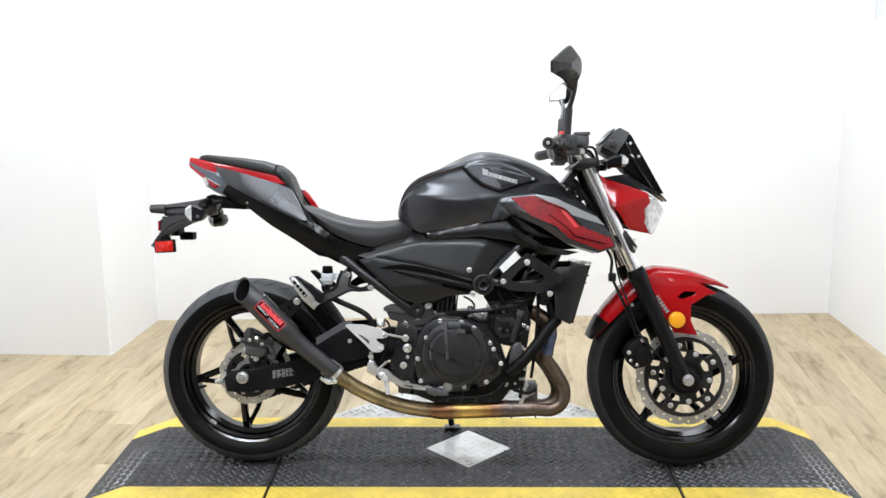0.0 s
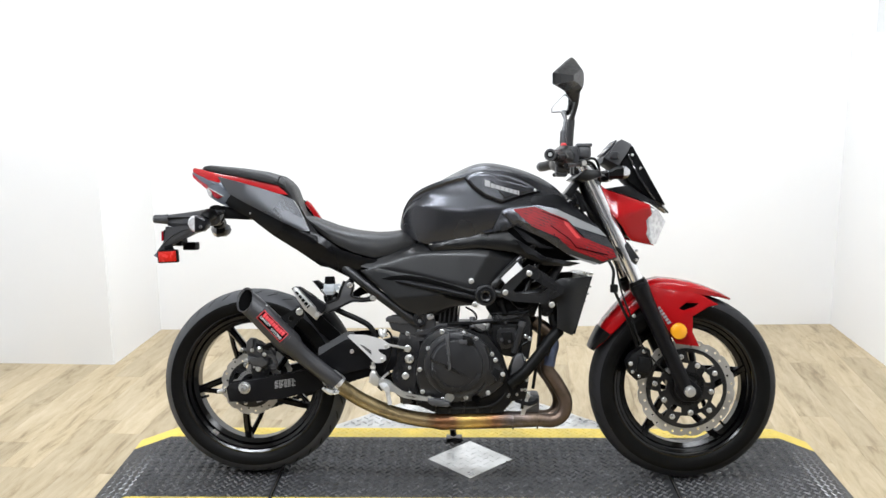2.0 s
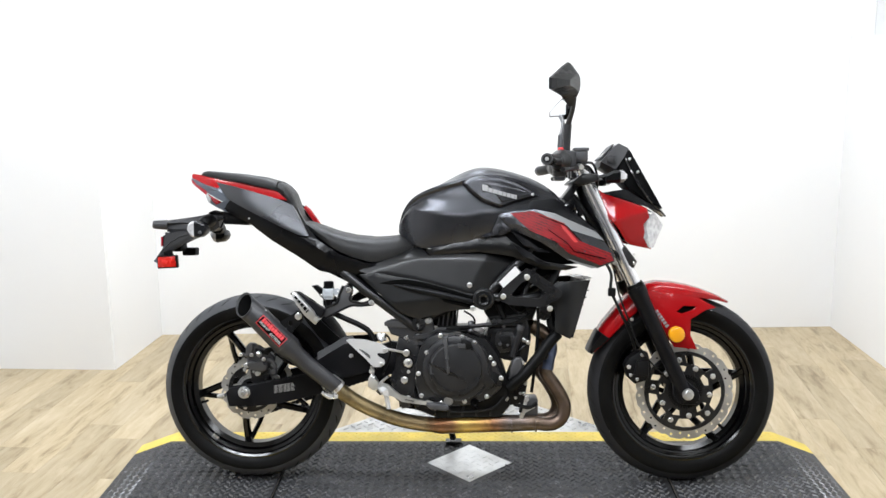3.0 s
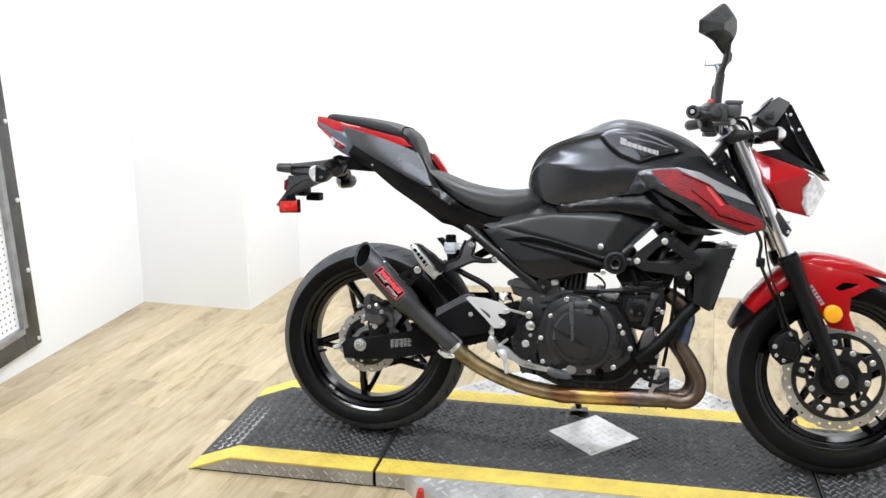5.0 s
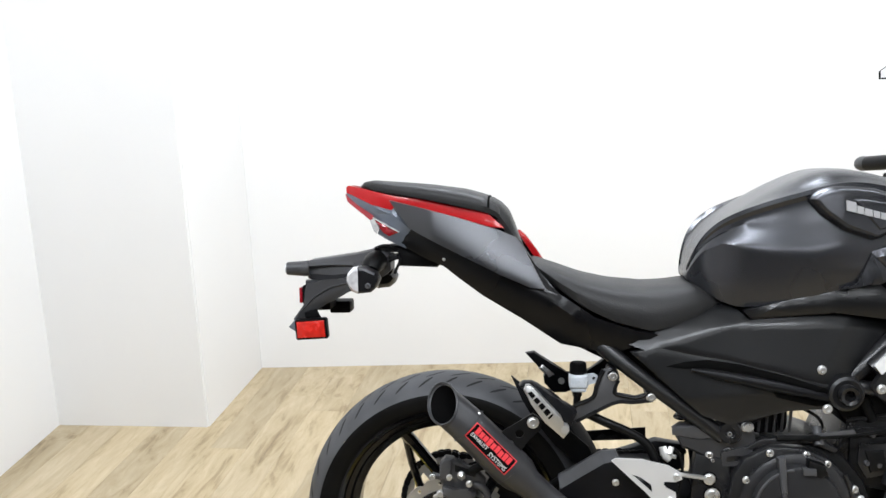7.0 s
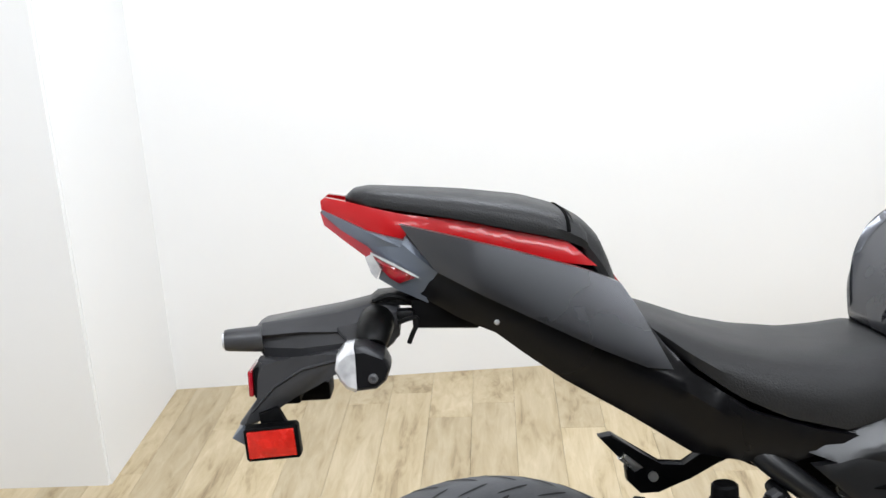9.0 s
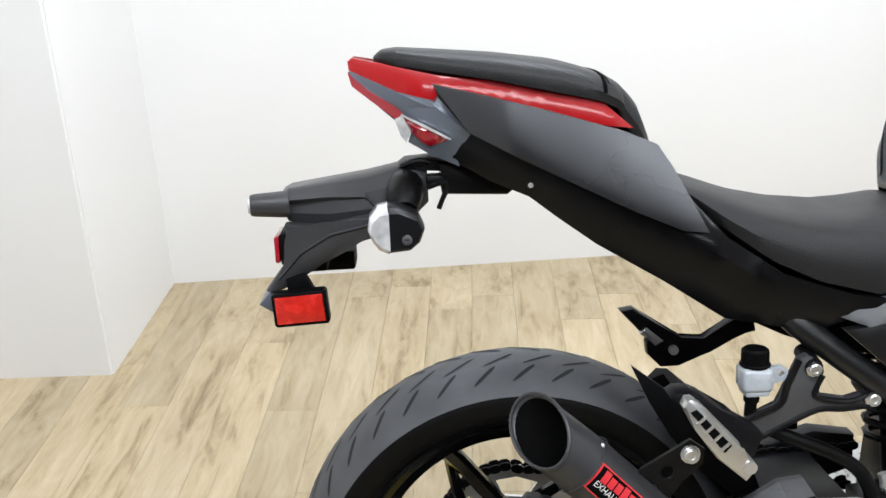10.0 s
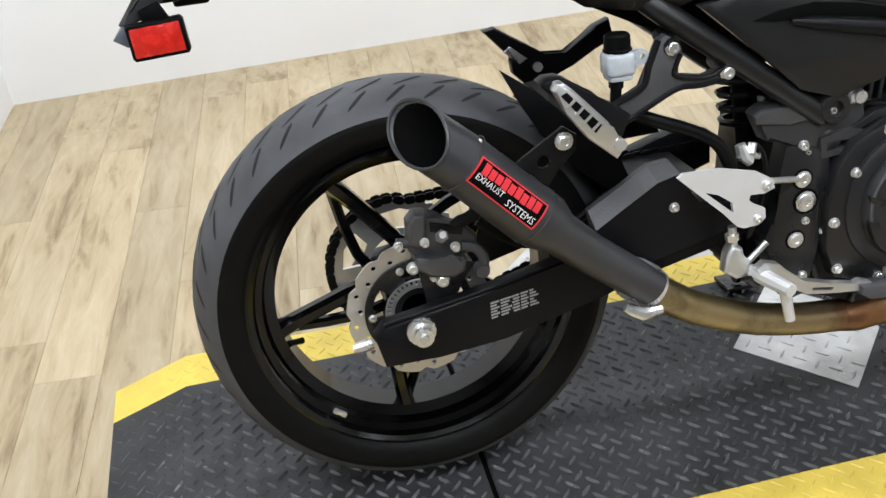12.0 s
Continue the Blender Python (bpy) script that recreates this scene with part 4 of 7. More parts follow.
# --- hugger ---
hug = []
for k in range(9):
    a = radians(50 - k * 5.0)
    r = 0.322
    hug.append([Vector((RX + rr * math.cos(a), y, RZ + rr * math.sin(a))) for y, rr in ((-0.066, r - 0.030), (-0.062, r - 0.008), (-0.035, r + 0.004), (0, r + 0.008), (0.035, r + 0.004), (0.062, r - 0.008), (0.066, r - 0.030), (0.060, r - 0.030), (0.030, r - 0.004), (-0.030, r - 0.004), (-0.060, r - 0.030))])
hugger = part("rear_hugger", loft(hug), PLASTIC, bike, "black plastic mudguard over the rear tyre")
hugger.location.y = 0.035
part("side_wing", shell([(0.142, 0.606), (0.181, 0.577), (0.208, 0.551), (0.240, 0.512), (0.289, 0.468), (0.300, 0.440), (0.282, 0.422), (0.225, 0.470), (0.186, 0.520), (0.162, 0.562)], lambda x, z: 0.106 - 0.25 * max(0.0, z - 0.56), 0.006), PLASTIC, hugger)

# --- exhaust ---
MY = -0.163
axis = [(0.017, 0.578), (0.056, 0.543), (0.070, 0.529), (0.136, 0.462), (0.154, 0.445), (0.170, 0.429), (0.208, 0.394), (0.264, 0.348), (0.292, 0.324)]
mr = [0.0337, 0.0350, 0.0355, 0.0372, 0.0358, 0.0275, 0.0252, 0.0245, 0.024]
d = Vector((0.66, 0, -0.68)).normalized()
seg = 28
u, v = Vector((0, 1, 0)), Vector((0.68, 0, 0.66)).normalized()
rings = []
for i, ((x, z), r) in enumerate(zip(axis, mr)):
    c = Vector((x, MY + (0.012 if i > 5 else 0) * (i - 5) / 3, z))
    ring = []
    for k in range(seg):
        a = 2 * math.pi * k / seg
        p = c + u * (r * math.cos(a)) + v * (r * math.sin(a))
        if i == 0:
            p = p - d * (0.029 * math.cos(a) + 0.005 * math.sin(a))
        ring.append(p)
    rings.append(ring)
inner = [[p + (Vector((0.020, MY, 0.576)) - p) * 0.06 + d * 0.004 for p in rings[0]], [Vector((0.059, MY, 0.541)) + u * (0.0315 * math.cos(2 * math.pi * k / seg)) + v * (0.0315 * math.sin(2 * math.pi * k / seg)) for k in range(seg)],
         [Vector((0.089, MY, 0.510)) + u * (0.024 * math.cos(2 * math.pi * k / seg)) + v * (0.024 * math.sin(2 * math.pi * k / seg)) for k in range(seg)], [Vector((0.150, MY, 0.446)) + u * (0.022 * math.cos(2 * math.pi * k / seg)) + v * (0.022 * math.sin(2 * math.pi * k / seg)) for k in range(seg)]]
muf = loft([inner[0]] + rings, caps=False)
muffler = part("muffler", muf, MUFFLER, bike, "short matte black slash-cut muffler", 40)
part("muffler_core", loft(inner[::-1], caps=False), GAP, muffler, "near-black hollow of the tail pipe", 40)
part("baffle", tube([(0.108, MY - 0.004, 0.488), (0.098, MY - 0.004, 0.498), (0.090, MY - 0.004, 0.506)], [0.0225, 0.0225, 0.0205], 20, 1, caps=False), MUFFLER, muffler)
part("baffle_screw", tube([(0.084, MY - 0.022, 0.492), (0.079, MY - 0.014, 0.499)], [0.005, 0.004], 8, 1), STEEL, muffler)
part("rolled_lip", tube([rings[0][k % seg] for k in range(seg + 1)], 0.0022, 6, 1, caps=False), MUFFLER, muffler)
for c in ((0.064, 0.5355), (0.142, 0.456)):
    ring = [Vector((c[0], MY, c[1])) + u * (0.0372 * math.cos(2 * math.pi * k / 32)) + v * (0.0372 * math.sin(2 * math.pi * k / 32)) for k in range(33)]
    part("weld_ring", tube(ring, 0.0008, 6, 1, caps=False), MUFFLER, muffler)
# printed badge wrapped on the can: red field, frame and bars for the lettering
def badge(s0, s1, a0, a1, lift, name, material, label=""):
    bm = bmesh.new()
    p0, p1 = Vector((0.068, MY, 0.532)), Vector((0.132, MY, 0.466))
    rows = []
    for i in range(9):
        t = s0 + (s1 - s0) * i / 8
        c = p0.lerp(p1, t)
        r = 0.0360 + 0.0012 * t + lift
        rows.append([c + u * (-r * math.cos(radians(a0 + (a1 - a0) * k / 8))) + v * (r * math.sin(radians(a0 + (a1 - a0) * k / 8))) for k in range(9)])
    skin_rings(bm, rows, caps=False, closed=False)
    return part(name, bm, material, muffler, label)


badge(-0.04, 1.06, -16, 38, 0.0004, "badge", DECALRED, "red badge printed on the muffler")
badge(-0.015, 1.035, -13, 35, 0.0007, "badge_field", GAP)
for i in range(9):
    badge(0.05 + i * 0.104, 0.138 + i * 0.104, 10 + (i % 3), 32 - 3 * (i in (1, 2, 4, 6)), 0.0010, "badge_bar", DECALRED)


def on_can(s0, s1, a0, a1):
    p0, p1 = Vector((0.068, MY, 0.532)), Vector((0.132, MY, 0.466))

    def place(x, y):
        t, a = s0 + (s1 - s0) * x, radians(a0 + (a1 - a0) * y)
        return p0.lerp(p1, t) + (u * -math.cos(a) + v * math.sin(a)) * (0.0360 + 0.0012 * t + 0.0012)
    return place


lettering("EXHAUST", on_can(0.02, 0.46, -2, 9), 1, "lettering", DECALWHITE, muffler)
lettering("SYSTEMS", on_can(0.54, 1.00, -9, 4), 1, "lettering", DECALWHITE, muffler)
part("rivet", tube([(0.083, MY - 0.010, 0.560), (0.0855, MY - 0.010, 0.563)], [0.004, 0.002], 8, 1), STEEL, muffler)
hang = [(0.108, 0.505), (0.128, 0.528), (0.162, 0.548), (0.182, 0.560), (0.198, 0.548), (0.196, 0.530), (0.176, 0.512), (0.150, 0.478), (0.135, 0.482)]
hanger = part("muffler_bracket", plate(hang, -0.168, -0.163, holes=[circle(0.157, 0.522, 0.008, 12), circle(0.140, 0.503, 0.007, 12)]), ENGINE2, bike, "black drilled steel muffler bracket")
bolt(hanger, 0.182, -0.168, 0.543, 0.010, up=0.007)
pipe_pts = [(0.280, -0.142, 0.330), (0.315, -0.136, 0.302), (0.365, -0.128, 0.268), (0.451, -0.115, 0.228), (0.538, -0.108, 0.206), (0.625, -0.105, 0.198)]
pipe = part("exhaust_pipe", tube(pipe_pts, [0.0235, 0.0228, 0.0225, 0.0225, 0.0228, 0.0240], 20, 6), PIPE, bike, "heat-tinted steel exhaust pipe")
part("collector", tube([(0.585, -0.1065, 0.201), (0.600, -0.106, 0.200), (0.612, -0.105, 0.2000), (0.650, -0.102, 0.2005), (0.815, -0.095, 0.203), (0.905, -0.092, 0.204)], [0.0235, 0.0262, 0.0278, 0.0272, 0.0262, 0.0236], 20, 3), PIPE, pipe, "heat-coloured collector")
for dy, dx in ((0.0, 0.0), (0.06, -0.014)):
    part("downpipe", tube([(px_ + dx, py_, pz_) for px_, py_, pz_ in [(0.890, -0.092 + dy, 0.204), (0.945, -0.088 + dy, 0.199), (0.978, -0.085 + dy, 0.219), (0.985, -0.082 + dy, 0.262), (0.957, -0.078 + dy, 0.317), (0.930, -0.074 + dy, 0.358), (0.938, -0.070 + dy, 0.400), (0.946, -0.065 + dy, 0.430), (0.935, -0.06 + dy, 0.470), (0.890, -0.055 + dy, 0.500)]], 0.0212, 18, 5), PIPE, pipe)
for x, r in ((0.648, 0.0283), (0.824, 0.0272), (0.898, 0.0250)):
    part("weld_seam", tube([(x - 0.002, -0.0985, 0.2005), (x + 0.002, -0.0985, 0.2005)], r - 0.0005, 20, 1), PIPE, pipe)
clamp = part("pipe_clamp", tube([(0.264, -0.144, 0.345), (0.270, -0.143, 0.339), (0.290, -0.140, 0.323), (0.298, -0.139, 0.316)], [0.0265, 0.0285, 0.0285, 0.0265], 20, 1), STEEL, bike, "steel exhaust clamp")
part("clamp_bolt", tube([(0.250, -0.165, 0.312), (0.272, -0.168, 0.300), (0.298, -0.165, 0.300)], [0.005, 0.0085, 0.006], 8, 2), STEEL, clamp)
part("side_stand", join(tube([(0.60, 0.10, 0.26), (0.62, 0.20, 0.16), (0.636, 0.285, 0.070)], 0.011, 10, 4), box(0.61, 0.665, 0.265, 0.325, 0.0525, 0.060, 0.003)), ENGINE, bike, "black steel side stand with a flat foot")

# --- engine ---
case = part("crankcase", plate([(0.515, 0.455), (0.560, 0.485), (0.690, 0.490), (0.745, 0.470), (0.785, 0.420), (0.815, 0.330), (0.820, 0.262), (0.790, 0.226), (0.600, 0.222), (0.530, 0.250), (0.505, 0.330)], -0.125, 0.125, 0.012), ENGINE2, bike, "black cast engine crankcase")
cover_out = [(0.545, 0.440), (0.565, 0.470), (0.610, 0.492), (0.670, 0.488), (0.715, 0.468), (0.762, 0.418), (0.798, 0.350), (0.790, 0.318), (0.752, 0.288), (0.690, 0.268), (0.610, 0.264), (0.548, 0.285), (0.532, 0.330), (0.532, 0.390)]
cover = part("clutch_cover", plate(cover_out, -0.150, -0.118, 0.006), ENGINE, bike, "satin black clutch cover with a raised round lid")
LIDGREY = mat("satin_grey_casting", (0.075, 0.076, 0.080), 0.34, 0.2, 0.12, 14, 500, 0.1, spec=0.5)
LIDBLACK = mat("satin_black_lid", (0.018, 0.018, 0.0195), 0.36, 0.1, 0.15, 12, 500, 0.1, spec=0.5)
part("round_lid", lathe([(0.0, -0.022), (0.070, -0.022), (0.076, -0.020), (0.080, -0.014), (0.081, -0.009), (0.090, -0.008), (0.098, -0.004), (0.100, 0.004)], 0.653, 0.381, 56, y=-0.150), LIDBLACK, cover)
# rib in a paler grey than the lid, for the highlight along it
part("lid_rib", plate([(0.617, 0.478), (0.630, 0.480), (0.636, 0.372), (0.628, 0.366)], -0.178, -0.158, 0.003), LIDGREY, cover)
# darker bar laid on the lid in place of a shaded groove
part("lid_spoke", plate([(0.574, 0.404), (0.578, 0.394), (0.632, 0.368), (0.690, 0.342), (0.686, 0.352), (0.634, 0.378)], -0.1735, -0.165, 0.001), ENGINE, cover)
# pale arc laid on for the highlight on the lid's left edge
part("lid_edge", tube([(0.653 + 0.074 * math.cos(radians(a)), -0.1705, 0.381 + 0.074 * math.sin(radians(a))) for a in range(95, 206, 6)], 0.0026, 8, 1), LIDGREY, cover)
part("cover_web", plate([(0.765, 0.372), (0.786, 0.362), (0.778, 0.330), (0.757, 0.318), (0.748, 0.345)], -0.154, -0.145, 0.003), ENGINE2, cover)
part("cover_web", tube([(0.742, -0.150, 0.440), (0.756, -0.151, 0.390), (0.745, -0.150, 0.330), (0.716, -0.150, 0.295)], 0.0045, 8, 4), ENGINE, cover)
part("inspection_plug", plate([(0.660, 0.460), (0.683, 0.459), (0.684, 0.446), (0.661, 0.447)], -0.1775, -0.165, 0.001), LIDGREY, cover, "small grey cast window on the lid")
arc = [(0.653 + r * math.cos(a), 0.381 + r * math.sin(a)) for r, rng in ((0.079, range(190, 341, 10)), (0.066, range(340, 189, -10))) for a in (radians(k) for k in rng)]
part("lid_step", plate(arc, -0.1765, -0.160, 0.002), ENGINE, cover)
part("lid_boss", plate([(0.672, 0.474), (0.700, 0.464), (0.706, 0.446), (0.690, 0.440), (0.668, 0.452)], -0.176, -0.145, 0.004), ENGINE2, cover)
part("side_pocket", plate([(0.725, 0.395), (0.775, 0.335), (0.748, 0.318), (0.730, 0.345)], -0.157, -0.148, 0.003), ENGINE, cover)
for x, z in ((0.609, 0.480), (0.673, 0.476), (0.710, 0.459), (0.722, 0.437), (0.758, 0.413), (0.769, 0.395), (0.791, 0.352), (0.747, 0.296), (0.680, 0.281), (0.610, 0.276), (0.549, 0.299), (0.541, 0.366), (0.567, 0.430)):
    bolt(cover, x, -0.149, z, 0.0066, up=0.006)
part("oil_filler_cap", lathe([(0.0, -0.012), (0.006, -0.012), (0.0065, -0.008), (0.013, -0.008), (0.0145, -0.005), (0.0145, 0.004)], 0.631, 0.283, 20, y=-0.150), ALU, cover, "round slotted oil filler cap")
part("sight_glass", lathe([(0.0, -0.002), (0.007, -0.002), (0.008, -0.007), (0.012, -0.007), (0.0135, 0.003)], 0.710, 0.278, 20, y=-0.150), GLOSSBLACK, cover)
part("oil_pan", plate([(0.575, 0.245), (0.800, 0.240), (0.780, 0.208), (0.720, 0.196), (0.610, 0.205)], -0.06, 0.09, 0.01), ENGINE2, bike)
cylinder = part("cylinder_block", plate([(0.735, 0.455), (0.765, 0.530), (0.870, 0.545), (0.885, 0.470), (0.872, 0.390), (0.800, 0.400)], -0.105, 0.105, 0.006), ENGINE, bike, "black liquid-cooled cylinder block")
part("cylinder_panel", plate([(0.761, 0.500), (0.838, 0.500), (0.850, 0.476), (0.855, 0.442), (0.848, 0.392), (0.786, 0.406), (0.760, 0.446)], -0.113, -0.10, 0.005), ENGINE2, cylinder)
part("panel_step", plate([(0.776, 0.488), (0.828, 0.488), (0.838, 0.470), (0.840, 0.432), (0.790, 0.422), (0.774, 0.450)], -0.118, -0.110, 0.003), ENGINE, cylinder)
part("panel_step", plate([(0.786, 0.476), (0.820, 0.476), (0.826, 0.440), (0.796, 0.434)], -0.122, -0.115, 0.003), ENGINE2, cylinder)
part("block_rib", tube([(0.752, -0.112, 0.508), (0.800, -0.114, 0.512), (0.862, -0.112, 0.508)], 0.005, 8, 3), ENGINE, cylinder)
part("block_rib", tube([(0.756, -0.110, 0.530), (0.800, -0.112, 0.534), (0.872, -0.110, 0.530)], 0.004, 8, 3), ENGINE, cylinder)
part("plug_cap", join(tube([(0.790, -0.105, 0.560), (0.802, -0.112, 0.528)], 0.010, 12, 1), tube([(0.786, -0.104, 0.572), (0.792, -0.106, 0.556)], 0.013, 12, 1)), RUBBERHOSE, cylinder, "black rubber plug cap")
part("cylinder_head", plate([(0.742, 0.545), (0.770, 0.585), (0.870, 0.600), (0.905, 0.560), (0.890, 0.520), (0.765, 0.510)], -0.098, 0.098, 0.010), ENGINE2, bike)
part("stay_rod", tube([(0.826, -0.120, 0.412), (0.852, -0.120, 0.500)], 0.0105, 12, 1), ENGINE, cylinder)
part("stay_cap", tube([(0.848, -0.121, 0.493), (0.853, -0.121, 0.508)], 0.0125, 12, 1), CASTGREY, cylinder)
for x, z, r in ((0.862, 0.462, 0.006), (0.852, 0.402, 0.005), (0.838, 0.340, 0.005), (0.874, 0.455, 0.006), (0.838, 0.395, 0.004), (0.822, 0.320, 0.005), (0.850, 0.300, 0.005), (0.864, 0.330, 0.006), (0.859, 0.299, 0.006), (0.857, 0.393, 0.006), (0.870, 0.280, 0.006), (0.811, 0.285, 0.005), (0.835, 0.286, 0.005), (0.808, 0.280, 0.005), (0.868, 0.285, 0.005)):
    bolt(cylinder, x, -0.116, z, r, up=0.008)
pump = part("water_pump", join(plate([(0.812, 0.260), (0.806, 0.330), (0.830, 0.392), (0.862, 0.395), (0.872, 0.330), (0.862, 0.270)], -0.118, 0.0, 0.008), lathe([(0.0, -0.012), (0.020, -0.010), (0.024, 0.006)], 0.838, 0.335, 20, y=-0.118)), ENGINE2, bike, "black cast water pump housing")
part("water_hose", tube([(0.815, -0.133, 0.318), (0.840, -0.138, 0.340), (0.864, -0.138, 0.363), (0.907, -0.128, 0.414), (0.940, -0.118, 0.457), (0.965, -0.105, 0.480)], 0.0178, 14, 5), RUBBERHOSE, bike, "thick black rubber coolant hose")
BLUESTEEL = mat("blue_heat_tinted_steel", (0.10, 0.12, 0.19), 0.36, 0.9, 0.4, 26, 300, 0.08)
part("downpipe_neck", tube([(0.932, -0.0745, 0.366), (0.938, -0.070, 0.400), (0.946, -0.065, 0.430), (0.940, -0.062, 0.455)], 0.0220, 18, 4), BLUESTEEL, pipe, "downpipe neck blued by heat")
part("lower_bracket", plate([(0.846, 0.218), (0.852, 0.250), (0.868, 0.292), (0.876, 0.290), (0.866, 0.252), (0.893, 0.262), (0.895, 0.254), (0.864, 0.238), (0.856, 0.214)], -0.112, -0.106, 0.001), ALU, bike, "bare metal bracket below the engine")
part("sensor_plug", plate([(0.826, 0.402), (0.838, 0.412), (0.852, 0.412), (0.858, 0.382), (0.846, 0.360), (0.815, 0.344), (0.820, 0.378)], -0.136, -0.112, 0.006, seg=3), CASTGREY, bike, "dark grey sensor on the engine")
part("sensor_wire", tube([(0.836, -0.120, 0.398), (0.846, -0.116, 0.430), (0.872, -0.112, 0.452), (0.880, -0.105, 0.500)], 0.0032, 6, 4), CABLE, bike)
part("lower_hose_clip", tube([(0.914, -0.127, 0.412), (0.922, -0.123, 0.426)], 0.0172, 14, 1), ENGINE2, bike)
part("breather_hose", tube([(0.905, -0.11, 0.56), (0.905, -0.115, 0.50), (0.900, -0.115, 0.44), (0.895, -0.11, 0.38), (0.885, -0.10, 0.30)], 0.005, 8, 4), RUBBERHOSE, bike)
part("throttle_cable", tube([(0.60, -0.11, 0.505), (0.640, -0.135, 0.503), (0.694, -0.138, 0.505), (0.779, -0.138, 0.511), (0.847, -0.132, 0.524), (0.895, -0.12, 0.556)], 0.0035, 8, 5), CABLE, bike)
part("cable_sleeve", tube([(0.625, -0.132, 0.503), (0.70, -0.138, 0.505)], 0.0058, 8, 1), CABLE, bike)
part("wire", tube([(0.680, -0.10, 0.550), (0.705, -0.11, 0.535), (0.712, -0.11, 0.515), (0.690, -0.10, 0.500)], 0.003, 6, 5), CABLE, bike)
part("starter_motor", join(tube([(0.57, -0.06, 0.530), (0.655, -0.06, 0.525)], 0.028, 16, 1), box(0.595, 0.640, -0.09, -0.03, 0.50, 0.57, 0.006)), ENGINE2, bike)
part("regulator", box(0.855, 0.905, -0.10, -0.02, 0.225, 0.280, 0.006), CASTGREY, bike, "finned metal part below the engine")
part("lower_linkage", join(tube([(0.83, -0.11, 0.265), (0.875, -0.115, 0.255), (0.90, -0.11, 0.268)], 0.006, 8, 3), tube([(0.86, -0.11, 0.30), (0.85, -0.115, 0.24)], 0.005, 8, 1)), ENGINE2, bike)

for k in range(5):
    part("case_web", tube([(0.600 + k * 0.014, -0.098, 0.505), (0.606 + k * 0.014, -0.098, 0.565)], 0.003, 6, 1), CASTGREY, case)
part("case_boss", lathe([(0.0, -0.006), (0.012, -0.006), (0.016, -0.004), (0.018, 0.006)], 0.540, 0.470, 20, y=-0.127), ENGINE, case)
part("case_rib", tube([(0.522, -0.127, 0.440), (0.528, -0.129, 0.380), (0.522, -0.128, 0.320), (0.540, -0.128, 0.262)], 0.006, 10, 4), ENGINE, case)
part("case_flange", plate([(0.560, 0.480), (0.600, 0.502), (0.690, 0.506), (0.735, 0.482), (0.728, 0.474), (0.685, 0.496), (0.604, 0.494), (0.566, 0.473)], -0.134, -0.120, 0.002), ENGINE, case)
for k in range(5):
    x0 = 0.585 + k * 0.042
    part("sump_rib", plate([(x0, 0.232), (x0 + 0.006, 0.232), (x0 + 0.010, 0.262), (x0 + 0.004, 0.262)], -0.132, -0.118, 0.001), ENGINE, case)
part("switch_wire", tube([(0.560, -0.132, 0.262), (0.600, -0.140, 0.250), (0.680, -0.140, 0.247), (0.760, -0.136, 0.255), (0.800, -0.125, 0.290)], 0.0035, 6, 4), CABLE, bike)
part("clutch_arm", join(tube([(0.700, -0.120, 0.520), (0.700, -0.135, 0.490)], 0.009, 12, 1), plate([(0.695, 0.512), (0.760, 0.520), (0.764, 0.512), (0.700, 0.500)], -0.140, -0.134, 0.001)), CASTGREY, bike, "clutch release arm")
part("injector_body", join(box(0.620, 0.700, -0.085, 0.085, 0.580, 0.640, 0.010), tube([(0.70, -0.06, 0.60), (0.76, -0.06, 0.585)], 0.026, 14, 1)), ENGINE2, bike)
part("coil_lead", tube([(0.800, -0.100, 0.600), (0.825, -0.112, 0.565), (0.850, -0.115, 0.545), (0.870, -0.108, 0.560)], 0.0045, 8, 4), CABLE, bike)
for x, z in ((0.790, 0.452), (0.812, 0.448), (0.835, 0.470), (0.800, 0.505)):
    part("head_stud", lathe([(0.0, -0.010), (0.004, -0.010), (0.0065, -0.006), (0.0065, 0.004)], x, z, 10, y=-0.113), CASTGREY, cylinder)
for k in range(7):
    part("radiator_fin", plate([(0.992 + k * 0.0085, 0.482 + k * 0.022), (1.006 + k * 0.0085, 0.480 + k * 0.022), (1.007 + k * 0.0085, 0.484 + k * 0.022), (0.993 + k * 0.0085, 0.486 + k * 0.022)], -0.134, -0.129), ENGINE, bike)

# --- frame ---
def bar2(name, pts, r, material, label="", both=True):
    ob = part(name, tube(pts, r, 14, 5), material, bike, label)
    if both:
        part(name, tube([(x, -y, z) for x, y, z in pts], r, 14, 5), material, bike)
    return ob


bar2("subframe_tube", [(0.300, -0.090, 0.686), (0.322, -0.108, 0.664), (0.375, -0.124, 0.622), (0.455, -0.130, 0.562), (0.530, -0.125, 0.504)], 0.0150, COVER, "black tubular rear subframe")
bar2("frame_tube", [(0.535, -0.11, 0.508), (0.62, -0.11, 0.56), (0.74, -0.12, 0.60), (0.85, -0.12, 0.70), (0.96, -0.09, 0.82), (1.02, -0.04, 0.88)], 0.016, ENGINE, "black steel trellis frame")
bar2("frame_tube", [(0.74, -0.12, 0.60), (0.86, -0.13, 0.59), (0.94, -0.10, 0.63), (1.02, -0.04, 0.80)], 0.013, ENGINE)
bar2("frame_brace", [(0.86, -0.125, 0.60), (0.90, -0.11, 0.69), (0.96, -0.08, 0.74)], 0.009, ENGINE)
lug = [(0.440, 0.517), (0.455, 0.527), (0.510, 0.528), (0.535, 0.520), (0.560, 0.535), (0.585, 0.520), (0.590, 0.495), (0.566, 0.470), (0.535, 0.455), (0.500, 0.470), (0.456, 0.483)]
